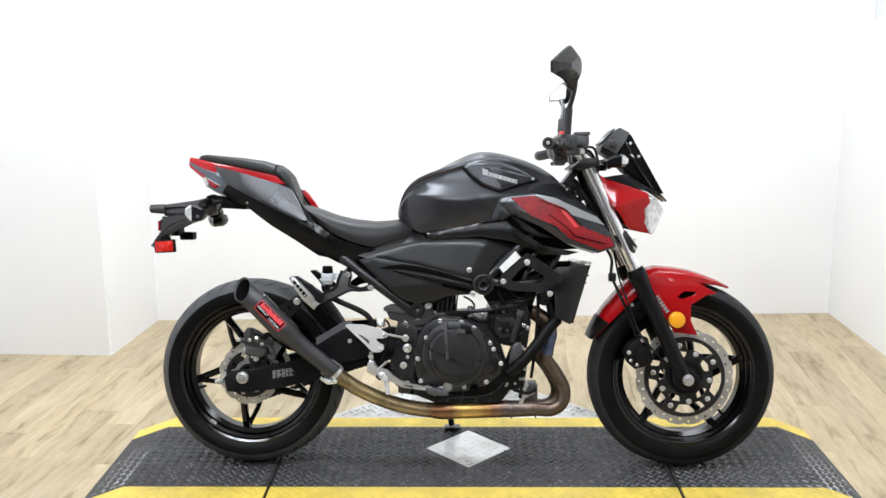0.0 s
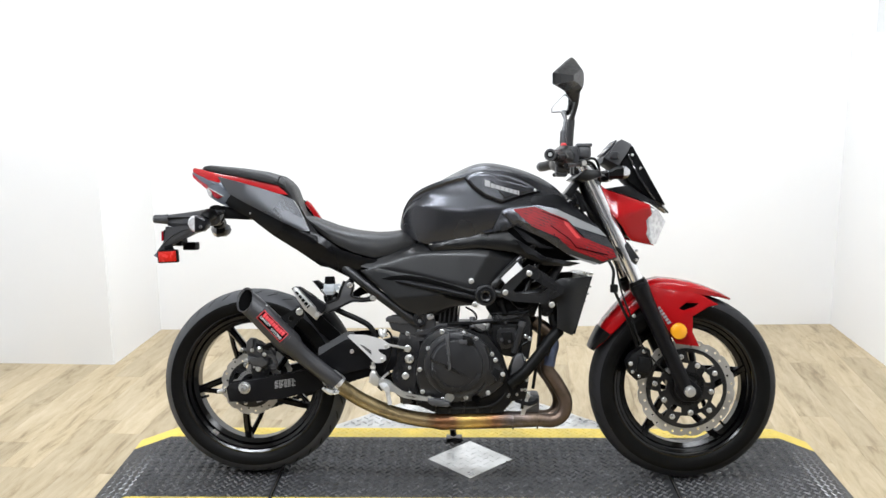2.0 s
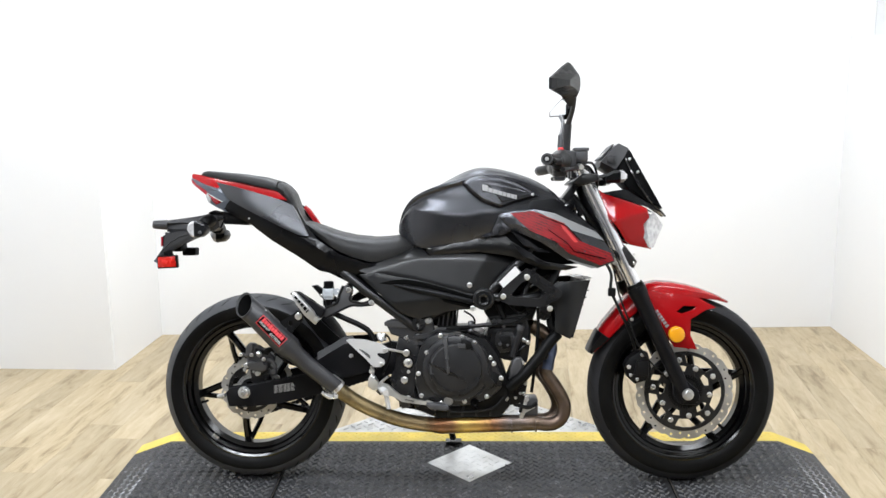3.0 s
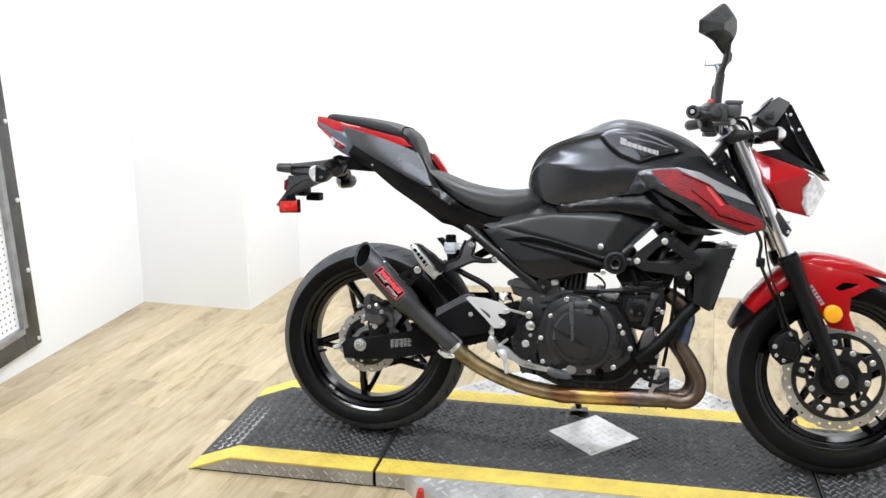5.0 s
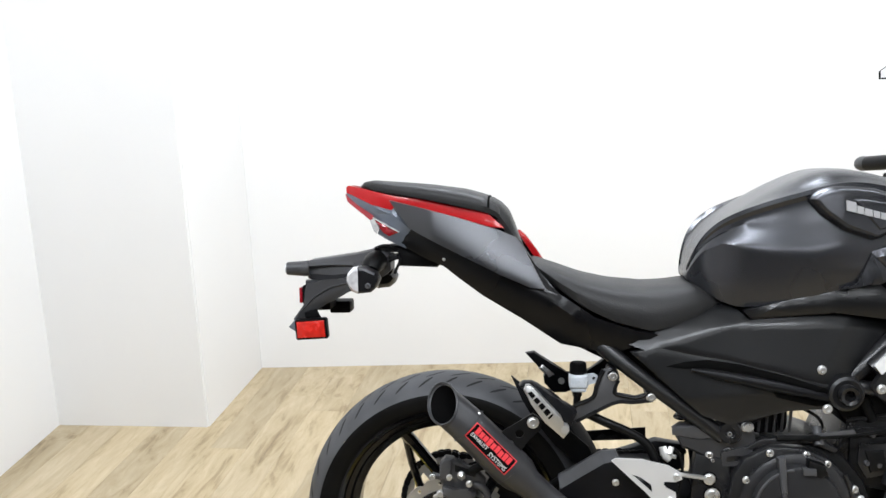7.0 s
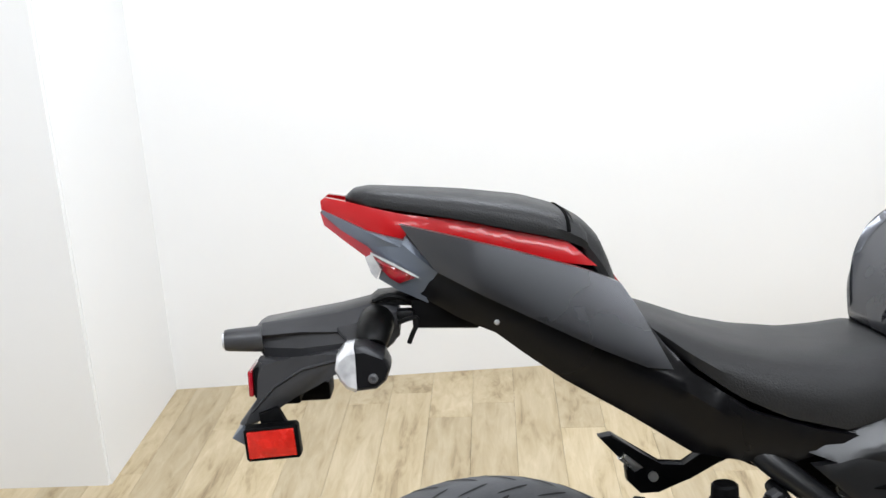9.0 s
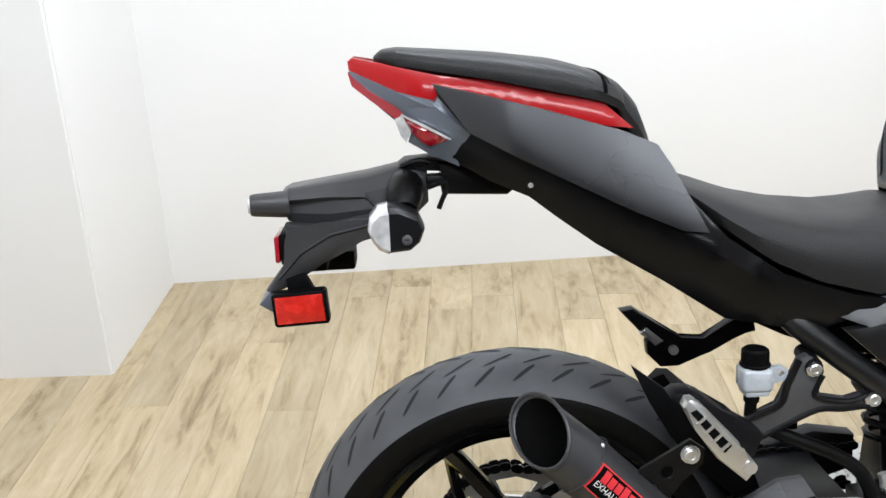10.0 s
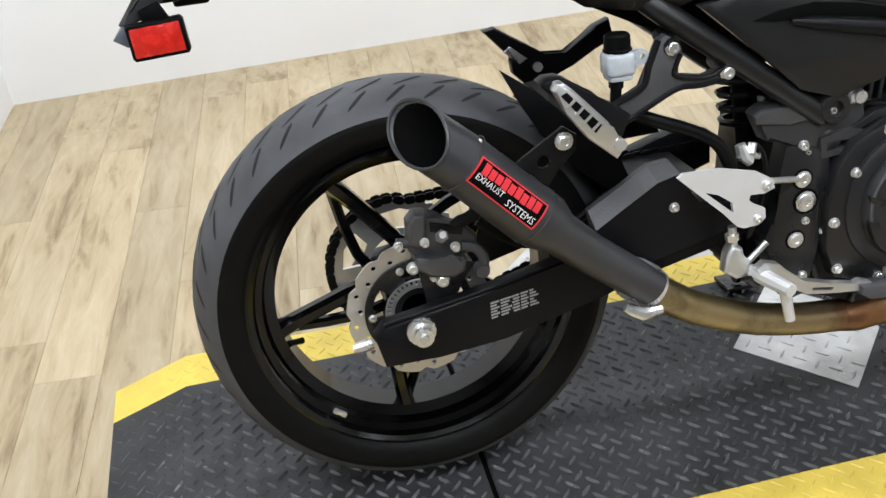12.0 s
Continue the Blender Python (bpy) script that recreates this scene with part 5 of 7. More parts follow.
l_ = part("pivot_plate", plate(lug, -0.130, -0.095, 0.006), HOUSING, bike, "black footrest and pivot plate")
for x, z, r in ((0.570, 0.523, 0.008), (0.541, 0.511, 0.0055), (0.510, 0.462, 0.004)):
    bolt(l_, x, -0.130, z, r)
# the light on the upper face is put in as a paler grey
part("plate_facet", plate([(0.437, 0.519), (0.446, 0.526), (0.485, 0.525), (0.519, 0.521), (0.521, 0.505), (0.486, 0.501), (0.438, 0.509)], -0.1335, -0.125, 0.003), CASTGREY, l_, "upper face of the pivot plate, coloured lighter as if lit")
part("plate_wedge", plate([(0.526, 0.476), (0.565, 0.486), (0.589, 0.478), (0.568, 0.452), (0.528, 0.450)], -0.1345, -0.105, 0.003, holes=[[(0.535, 0.470), (0.566, 0.470), (0.562, 0.461), (0.535, 0.459)]]), HOUSING, l_)
bolt(l_, 0.504, -0.131, 0.471, 0.0065, up=0.006)
lowp = [(0.480, 0.475), (0.540, 0.462), (0.545, 0.400), (0.525, 0.330), (0.520, 0.262), (0.490, 0.255), (0.470, 0.300), (0.452, 0.345), (0.462, 0.372), (0.476, 0.395), (0.470, 0.430)]
part("pivot_boss", lathe([(0.0, -0.004), (0.009, -0.004), (0.010, -0.010), (0.019, -0.010), (0.0215, -0.006), (0.0215, 0.012)], 0.541, 0.515, 24, y=-0.131), ENGINE, l_, "round black frame boss")
part("cover_boss", lathe([(0.0, -0.004), (0.008, -0.004), (0.0095, 0.006)], 0.575, 0.524, 16, y=-0.136), STEEL, l_)
lp = part("footrest_plate", plate(lowp, -0.134, -0.100, 0.005), ENGINE, l_, "black footrest plate")
for x, z, r in ((0.504, 0.427, 0.0095), (0.509, 0.396, 0.012), (0.497, 0.344, 0.0095), (0.510, 0.369, 0.0045), (0.509, 0.290, 0.006), (0.536, 0.350, 0.005)):
    if r > 0.009:
        # dark ring on the plate stands in for the shade round the bolt
        part("counterbore", lathe([(r * 1.02, 0.001), (r * 1.02, -0.0012), (r * 1.42, -0.0012), (r * 1.46, 0.001)], x, z, 20, y=-0.134), GAP, lp)
    bolt(lp, x, -0.134, z, r * 1.08, up=0.004)
heel_out = [(0.324, 0.468), (0.331, 0.473), (0.379, 0.471), (0.427, 0.459), (0.448, 0.446), (0.451, 0.434), (0.438, 0.429), (0.419, 0.430), (0.417, 0.424), (0.424, 0.417), (0.439, 0.409), (0.440, 0.396), (0.430, 0.388), (0.411, 0.387), (0.402, 0.391), (0.384, 0.411), (0.350, 0.443)]
heel = part("heel_guard", plate(heel_out, -0.160, -0.154, holes=[[(0.359, 0.444), (0.376, 0.438), (0.395, 0.424), (0.397, 0.410)]]), WHITEALU, bike, "silver aluminium heel guard")
for x, z in ((0.440, 0.440), (0.429, 0.397)):
    bolt(heel, x, -0.160, z, 0.0055)
part("guard_stay", tube([(0.446, -0.154, 0.442), (0.500, -0.134, 0.428)], 0.004, 8, 1), ALU, heel)
peg = part("footpeg", join(tube([(0.425, -0.150, 0.322), (0.436, -0.18, 0.320), (0.447, -0.215, 0.318)], [0.009, 0.011, 0.009], 10, 2), tube([(0.446, -0.200, 0.315), (0.455, -0.201, 0.269)], [0.0072, 0.0066], 10, 1)), WHITEALU, bike, "silver rider footpeg with a feeler bolt")
mc = part("master_cylinder", plate([(0.390, 0.352), (0.397, 0.366), (0.412, 0.358), (0.414, 0.340), (0.424, 0.318), (0.404, 0.316), (0.387, 0.328)], -0.160, -0.138, 0.006, seg=3), ALU, bike, "bare metal rear brake master cylinder")
part("push_rod", tube([(0.400, -0.150, 0.388), (0.402, -0.150, 0.362)], 0.0055, 10, 1), ALU, mc)
part("rod_nut", tube([(0.3995, -0.150, 0.378), (0.4005, -0.150, 0.369)], 0.0085, 6, 1), STEEL, mc)
part("pedal_rod", tube([(0.418, -0.152, 0.332), (0.448, -0.150, 0.357)], 0.0042, 8, 1), ALU, mc)
part("banjo_bolt", tube([(0.418, -0.160, 0.318), (0.430, -0.164, 0.306)], [0.007, 0.0055], 8, 1), ENGINE, mc)
part("hose_union", join(tube([(0.420, -0.128, 0.486), (0.424, -0.132, 0.470), (0.432, -0.134, 0.462)], [0.007, 0.0085, 0.006], 10, 1), tube([(0.436, -0.130, 0.486), (0.432, -0.134, 0.474)], 0.0055, 8, 1), tube([(0.416, -0.132, 0.474), (0.444, -0.132, 0.468)], 0.004, 8, 1)), STEEL, bike, "bare metal brake hose union")
part("brake_switch_wire", tube([(0.438, -0.128, 0.484), (0.452, -0.126, 0.470), (0.456, -0.128, 0.440), (0.448, -0.130, 0.400), (0.430, -0.134, 0.360)], 0.0032, 6, 4), CABLE, bike)
pedal_out = [(0.421, 0.334), (0.432, 0.342), (0.452, 0.336), (0.468, 0.320), (0.488, 0.305), (0.525, 0.294), (0.561, 0.286), (0.569, 0.289), (0.584, 0.284), (0.600, 0.262), (0.592, 0.258), (0.566, 0.275), (0.530, 0.279), (0.493, 0.285), (0.465, 0.301), (0.447, 0.305), (0.431, 0.318)]
pedal = part("brake_pedal", plate(pedal_out, -0.176, -0.164, holes=[[(0.500, 0.293), (0.530, 0.288), (0.528, 0.284), (0.500, 0.289)]]), ALU, bike, "bare aluminium brake pedal")
part("pedal_toe", plate([(0.566, 0.284), (0.600, 0.282), (0.631, 0.272), (0.634, 0.262), (0.622, 0.258), (0.580, 0.262), (0.566, 0.272)], -0.184, -0.158, 0.004), CASTGREY, pedal, "scuffed pedal toe piece")
# passenger footrest hangers, both sides
near_out = [(0.249, 0.541), (0.258, 0.563), (0.294, 0.577), (0.303, 0.602), (0.314, 0.630), (0.324, 0.636), (0.340, 0.628), (0.343, 0.616), (0.336, 0.600), (0.336, 0.585), (0.372, 0.578), (0.397, 0.589), (0.408, 0.580), (0.404, 0.571), (0.365, 0.569), (0.336, 0.570), (0.300, 0.554), (0.264, 0.534)]
hh = part("passenger_peg_hanger", plate(near_out, -0.132, -0.116, 0.002), CASTGREY, bike, "dark grey cast passenger footrest hanger")
part("hanger_rib", tube([(0.252, -0.132, 0.556), (0.262, -0.132, 0.566), (0.293, -0.132, 0.580), (0.301, -0.132, 0.603), (0.313, -0.132, 0.632)], 0.0042, 8, 4), ENGINE2, hh)
part("hanger_rib", tube([(0.262, -0.132, 0.535), (0.300, -0.132, 0.5545), (0.337, -0.132, 0.571), (0.366, -0.132, 0.5705), (0.402, -0.132, 0.574)], 0.0036, 8, 4), ENGINE2, hh)
part("hanger_rib", tube([(0.341, -0.132, 0.612), (0.3345, -0.132, 0.598), (0.3355, -0.132, 0.586), (0.372, -0.132, 0.579), (0.396, -0.132, 0.587)], 0.0034, 8, 4), ENGINE2, hh)
for x, z in ((0.330, 0.621), (0.399, 0.581)):
    part("mount_spacer", tube([(x, -0.100, z + 0.010), (x, -0.134, z)], 0.0105, 14, 1), ENGINE2, hh)
    bolt(hh, x, -0.133, z, 0.0085, up=0.006)
part("peg_bracket", plate([(0.158, 0.612), (0.166, 0.617), (0.181, 0.617), (0.193, 0.611), (0.225, 0.584), (0.246, 0.574), (0.262, 0.562), (0.252, 0.538), (0.238, 0.536), (0.224, 0.543), (0.185, 0.583)], -0.174, -0.140, 0.004), PLASTIC2, hh)
pp = part("passenger_peg", plate([(0.166, 0.609), (0.170, 0.617), (0.177, 0.6175), (0.187, 0.609), (0.227, 0.565), (0.229, 0.558), (0.246, 0.533), (0.236, 0.520), (0.203, 0.549), (0.179, 0.583)], -0.196, -0.176, 0.003), ALU, hh, "folded-up silver passenger footpeg")
part("peg_rubber", plate([(0.173, 0.604), (0.180, 0.607), (0.2185, 0.564), (0.211, 0.5555)], -0.1975, -0.190, 0.001), PLASTIC, pp, "ribbed black rubber insert")
for k in range(4):
    x, z = 0.1835 + k * 0.0088, 0.5955 - k * 0.0103
    part("peg_rib", plate([(x - 0.0046, z - 0.0036), (x + 0.0042, z + 0.0040), (x + 0.0062, z + 0.0018), (x - 0.0026, z - 0.0058)], -0.1992, -0.1965), ALU, pp)
part("peg_joint", tube([(0.240, -0.125, 0.536), (0.239, -0.198, 0.537)], 0.0075, 10, 1), STEEL, hh)
far_out = [(0.171, 0.612), (0.190, 0.615), (0.257, 0.565), (0.291, 0.562), (0.334, 0.597), (0.357, 0.605), (0.364, 0.572), (0.334, 0.568), (0.299, 0.545), (0.255, 0.526), (0.229, 0.526), (0.210, 0.546), (0.208, 0.563), (0.219, 0.565), (0.200, 0.579)]
fh = part("passenger_peg_hanger", plate(far_out, 0.142, 0.162, 0.004), PLASTIC2, bike, "black cast passenger footrest hanger")
part("peg_teeth", plate([(0.197, 0.580), (0.206, 0.588), (0.232, 0.566), (0.220, 0.560)], 0.137, 0.150, 0.002), STEEL, fh, "serrated bare metal peg teeth")
part("peg_pin", tube([(0.246, 0.136, 0.552), (0.246, 0.150, 0.552)], 0.007, 10, 1), STEEL, fh)
res = part("brake_fluid_bottle", join(box(0.250, 0.285, -0.138, -0.104, 0.596, 0.624, 0.006, 3), box(0.253, 0.282, -0.135, -0.107, 0.590, 0.600, 0.004)), WHITEPL, bike, "milky white rear brake fluid bottle with a black cap")
ear = plate([(0.282, 0.622), (0.296, 0.6235), (0.303, 0.619), (0.304, 0.612), (0.299, 0.606), (0.288, 0.603), (0.282, 0.602)], -0.127, -0.119, holes=[circle(0.296, 0.6145, 0.0035, 10)])
part("mount_ear", ear, WHITEPL, res)
cap = part("cap", lathe([(0.0, 0.0215), (0.0125, 0.0215), (0.0150, 0.0190), (0.0155, 0.0)], 0, 0, 24), PLASTIC, res, "black cap")
for v in cap.data.vertices:
    x, y, z = v.co
    k = 1.0 + 0.035 * math.cos(12 * math.atan2(z, x)) * (y < 0.02)
    v.co = (0.2675 + x * k, -0.121 + z * k, 0.6235 + y)
part("cap_rim", tube([(0.2675 + 0.0160 * math.cos(k * 0.2618), -0.121 + 0.0160 * math.sin(k * 0.2618), 0.6262) for k in range(25)], 0.0016, 6, 1), PLASTIC, res)
part("bottle_neck", tube([(0.266, -0.120, 0.594), (0.2655, -0.119, 0.582), (0.2645, -0.118, 0.560), (0.270, -0.112, 0.545)], [0.0085, 0.0068, 0.0068, 0.0066], 12, 3), RUBBERHOSE, bike)
part("hose_clip", tube([(0.2655, -0.1195, 0.588), (0.2653, -0.119, 0.581)], 0.0090, 12, 1), ENGINE2, bike)
part("reservoir_hose", tube([(0.268, -0.112, 0.549), (0.287, -0.112, 0.543), (0.317, -0.118, 0.530), (0.357, -0.122, 0.513), (0.388, -0.126, 0.494), (0.403, -0.130, 0.470), (0.408, -0.130, 0.450)], 0.0085, 12, 5), RUBBERHOSE, bike, "black rubber brake fluid hose")
part("suspension_linkage", join(plate([(0.462, 0.375), (0.54, 0.385), (0.54, 0.235), (0.476, 0.245), (0.470, 0.300)], -0.06, 0.06, 0.006), tube([(0.40, -0.03, 0.345), (0.48, -0.03, 0.270)], 0.014, 10, 1), tube([(0.40, 0.03, 0.345), (0.48, 0.03, 0.270)], 0.014, 10, 1)), ENGINE2, bike, "black rear suspension linkage")
shock = part("shock_absorber", tube([(0.512, 0.02, 0.40), (0.490, 0.02, 0.62)], 0.017, 12, 1), ENGINE2, bike)
part("spring", tube([(0.506 - k * 0.00022 + 0.034 * math.cos(k * 0.6283), 0.02 + 0.034 * math.sin(k * 0.6283), 0.455 + k * 0.0020) for k in range(71)], 0.005, 6, 1), ENGINE2, shock)
part("inner_fender", shell([(0.20, 0.72), (0.45, 0.70), (0.49, 0.60), (0.41, 0.602), (0.33, 0.630), (0.22, 0.685)], lambda x, z: 0.045, 0.09), PLASTIC, bike)
part("frame_block", plate([(0.50, 0.70), (0.80, 0.74), (1.00, 0.80), (1.00, 0.70), (0.85, 0.60), (0.60, 0.57), (0.50, 0.58)], -0.08, 0.08, 0.01), PLASTIC, bike)
part("shroud_backing", plate([(0.76, 0.790), (0.80, 0.810), (0.93, 0.790), (1.04, 0.740), (1.04, 0.695), (0.92, 0.690), (0.80, 0.725)], -0.128, 0.128, 0.004), PLASTIC, bike)
part("subframe_cover", plate([(0.28, 0.705), (0.50, 0.720), (0.57, 0.59), (0.545, 0.560), (0.46, 0.618), (0.37, 0.676)], -0.108, 0.108, 0.004), PLASTIC, bike)
# frame spool, engine hanger and guard
part("spool_boss", lathe([(0.012, -0.006), (0.026, -0.008), (0.031, -0.004), (0.033, 0.012)], 0.739, 0.591, 28, y=-0.160), COVER, bike)
spool = part("frame_slider", lathe([(0.0, -0.004), (0.008, -0.004), (0.010, -0.022), (0.016, -0.024), (0.0185, -0.018), (0.0185, 0.02)], 0.739, 0.591, 28, y=-0.160), ENGINE, bike, "round black hollow frame mount")
arm_frame = [(0.782, 0.602), (0.800, 0.630), (0.868, 0.684), (0.886, 0.678), (0.940, 0.640), (0.975, 0.612), (0.970, 0.596), (0.915, 0.566), (0.815, 0.574), (0.795, 0.584)]
fa_ = part("engine_hanger", plate(arm_frame, -0.165, -0.148, holes=[[(0.852, 0.640), (0.868, 0.648), (0.925, 0.612), (0.905, 0.594), (0.830, 0.598), (0.822, 0.606)]]), ENGINE, bike, "black cast engine hanger arm")
for x, z, r in ((0.798, 0.600, 0.008), (0.869, 0.657, 0.0085), (0.937, 0.563, 0.008), (0.707, 0.563, 0.008), (0.697, 0.634, 0.0075)):
    bolt(fa_ if x > 0.75 else bike, x, -0.165 if x > 0.75 else -0.158, z, r, up=0.005)
part("warning_label", plate([(0.786, 0.642), (0.834, 0.690), (0.850, 0.672), (0.798, 0.626)], -0.1665, -0.160), DECALWHITE, bike, "small white warning label")
part("label_tube", tube([(0.790, -0.145, 0.632), (0.845, -0.145, 0.684)], 0.016, 14, 1), ENGINE, bike)
for s in (-1, 1):
    part("radiator_guard", shell([(0.905, 0.600), (0.962, 0.640), (1.062, 0.645), (1.022, 0.520), (1.000, 0.468), (0.985, 0.475), (0.955, 0.490), (0.955, 0.565)], lambda x, z: 0.150 - 0.25 * abs(x - 0.985), 0.012, s), COVER, bike, "dark grey radiator side guard")
rad = part("radiator", plate([(0.985, 0.475), (1.010, 0.470), (1.060, 0.640), (1.030, 0.645)], -0.13, 0.13, 0.003), ENGINE2, bike, "black finned radiator")
part("radiator_hose_neck", tube([(0.945, -0.085, 0.53), (0.95, -0.09, 0.50), (0.975, -0.095, 0.475)], 0.014, 12, 4), ENGINE2, bike)
part("horn", lathe([(0.0, -0.012), (0.02, -0.012), (0.024, -0.004), (0.024, 0.012)], 0.925, 0.545, 20, y=-0.10), ENGINE, bike)
part("mount_bracket", plate([(0.990, 0.660), (1.010, 0.664), (1.066, 0.654), (1.062, 0.648), (1.02, 0.652)], -0.130, -0.118, 0.002), STEEL, bike)

# --- bodywork ---
TX = [0.478, 0.486, 0.500, 0.525, 0.560, 0.625, 0.690, 0.735, 0.790, 0.860, 0.925, 0.970, 1.000, 1.03]
TT = [0.800, 0.835, 0.862, 0.888, 0.913, 0.950, 0.984, 0.996, 0.988, 0.970, 0.942, 0.908, 0.872, 0.84]
TB = [0.790, 0.780, 0.772, 0.755, 0.738, 0.750, 0.764, 0.776, 0.780, 0.785, 0.79, 0.80, 0.81, 0.82]
TW = [0.050, 0.075, 0.096, 0.118, 0.136, 0.152, 0.157, 0.155, 0.146, 0.130, 0.112, 0.092, 0.070, 0.04]
TC = [0.802, 0.833, 0.864, 0.892, 0.911, 0.933, 0.949, 0.961, 0.958, 0.940, 0.912, 0.888, 0.86, 0.835]
rings = []
knots = np.linspace(0, len(TX) - 1, 79)
bell = np.exp(-0.5 * (np.arange(-7, 8) / 3.2) ** 2)


def eased(ys):
    """The knots' values along the tank, with the corners between them rounded off."""
    v = np.interp(knots, range(len(TX)), ys)
    lead = np.concatenate([2 * v[0] - v[7:0:-1], v, 2 * v[-1] - v[-2:-9:-1]])
    return np.convolve(lead, bell / bell.sum(), "valid")


def tank_side(t, b, w, c, x):
    """Half the tank's section from the middle of its top: a cap with a sharp brow at c, a hollow under it, a swage line, then in again."""
    h, d = c - b, t - c
    f = float(np.interp(x, [0.48, 0.532, 0.558, 0.617, 0.685, 0.76], [0.20, 0.24, 0.32, 0.46, 0.58, 0.60]))
    k = float(np.interp(x, [0.48, 0.53, 0.80, 0.95], [0.15, 1.0, 1.0, 0.2]))
    return [(0.0, t), (0.35 * w, t - 0.02 * d), (0.60 * w, t - 0.14 * d), (0.76 * w, t - 0.45 * d), (0.850 * w, c + 0.05 * h), (0.880 * w, c + 0.008), (0.886 * w, c), ((0.886 - 0.030 * k) * w, c - 0.05 * h), ((0.886 - 0.030 * k) * w, c - 0.11 * h),
            ((0.930 - 0.018 * k) * w, c - 0.55 * f * h), ((0.985 - 0.008 * k) * w, c - 0.86 * f * h), (w, c - f * h), (0.996 * w, c - (f + 0.05) * h), (0.970 * w, c - (0.55 * f + 0.45) * h), (0.945 * w, c - (0.25 * f + 0.75) * h), (0.88 * w, b)]


for x, t, b, w, c in zip(*(eased(q) for q in (TX, TT, TB, TW, TC))):
    half = tank_side(t, b, w, c, x)
    rings.append([Vector((x, -y, z)) for y, z in half] + [Vector((x, y, z)) for y, z in half[:0:-1]])
tank = part("fuel_tank", loft(rings), PAINT, bike, "satin black metallic fuel tank", 26)


def panel_depth(x, z):
    """The tank's side without its brow and hollow, under the raised panel."""
    w, c, b, t = (lerp(x, TX, q) for q in (TW, TC, TB, TT))
    return w * float(np.interp(z, [b, 0.5 * (b + c), c, c + 0.5 * (t - c), t], [0.90, 0.985, 0.900, 0.80, 0.4]))


for s in (-1, 1):
    tp = part("tank_panel", raised([(0.676, 0.938), (0.683, 0.948), (0.695, 0.957), (0.716, 0.963), (0.752, 0.962), (0.794, 0.957), (0.836, 0.944), (0.879, 0.924), (0.912, 0.901), (0.887, 0.893), (0.837, 0.880), (0.789, 0.862), (0.735, 0.883), (0.700, 0.910)], panel_depth, 0.013, 0.012, s), PAINT, tank, "raised side panel of the tank", 24)
    part("badge_field", raised([(0.748, 0.938), (0.770, 0.938), (0.820, 0.929), (0.872, 0.915), (0.880, 0.902), (0.838, 0.892), (0.796, 0.880)], lambda x, z: panel_depth(x, z) + 0.012, 0.004, 0.005, s), PAINT, tp, "", 24)
    for k, (w0, h0) in enumerate(((0.017, 0.018), (0.012, 0.013), (0.014, 0.012), (0.012, 0.012), (0.011, 0.012), (0.011, 0.012), (0.011, 0.012), (0.005, 0.013))):
        x0 = 0.737 + sum((0.017, 0.012, 0.014, 0.012, 0.011, 0.011, 0.011, 0.005)[:k]) + k * 0.0015
        z0 = 0.918 - 0.270 * (x0 - 0.737)
        part("badge_bar", shell([(x0, z0), (x0 + w0, z0 - 0.27 * w0), (x0 + w0, z0 - 0.27 * w0 + h0), (x0, z0 + h0)], lambda x, z: panel_depth(x, z) + 0.0172, 0.004, s, 0.02, 0.0), DECALGREY, tp)
    bolt(tank, 0.889, s * (panel_depth(0.889, 0.905) + 0.014), 0.905, 0.004, up=0.002, side=s)

# seats
def cushion(xs, top, low, wid, n, power=0.55):
    rings = []
    for x in np.interp(np.linspace(0, len(xs) - 1, n), range(len(xs)), xs):
        t, b, w = lerp(x, xs, top), lerp(x, xs, low), lerp(x, xs, wid)
        half = [(0, t), (0.45 * w, t - 0.02 * (t - b)), (0.75 * w, t - 0.12 * (t - b)), (0.92 * w, t - 0.32 * (t - b)), (w, t - 0.65 * (t - b)), (0.97 * w, b), (0.6 * w, b - 0.006)]
        rings.append([Vector((x, -y, z)) for y, z in half] + [Vector((x, y, z)) for y, z in half[:0:-1]])
    return loft(rings)


seat = part("rider_seat", cushion([0.188, 0.20, 0.235, 0.283, 0.336, 0.404, 0.448, 0.490, 0.520, 0.538], [0.828, 0.827, 0.815, 0.797, 0.785, 0.778, 0.780, 0.786, 0.770, 0.755], [0.822, 0.812, 0.780, 0.745, 0.720, 0.702, 0.711, 0.727, 0.738, 0.745], [0.085, 0.092, 0.108, 0.124, 0.132, 0.133, 0.126, 0.114, 0.10, 0.08], 30), VINYL, bike, "black vinyl rider seat", 50)
pill = part("passenger_seat", cushion([-0.145, -0.137, -0.118, -0.012, 0.062, 0.100, 0.120, 0.127], [0.980, 0.987, 0.989, 0.979, 0.968, 0.956, 0.944, 0.938], [0.977, 0.975, 0.970, 0.951, 0.934, 0.925, 0.916, 0.910], [0.022, 0.036, 0.050, 0.075, 0.086, 0.090, 0.089, 0.086], 26), VINYL, bike, "black vinyl passenger seat pad", 50)
part("seat_front_pad", cushion([0.112, 0.129, 0.144, 0.153, 0.161, 0.167, 0.173], [0.951, 0.941, 0.925, 0.903, 0.880, 0.862, 0.846], [0.930, 0.900, 0.876, 0.862, 0.852, 0.846, 0.842], [0.082, 0.084, 0.082, 0.078, 0.070, 0.060, 0.045], 18), VINYL, pill)
part("seat_seam", tube([(0.106, k * 0.0895, 0.9525 - 0.0285 * q) for k, q in ((-1, 0.66), (-0.92, 0.33), (-0.75, 0.125), (-0.45, 0.02), (0, 0), (0.45, 0.02), (0.75, 0.125), (0.92, 0.33), (1, 0.66))], 0.0022, 8, 3), GAP, pill, "stitched seam across the pad")
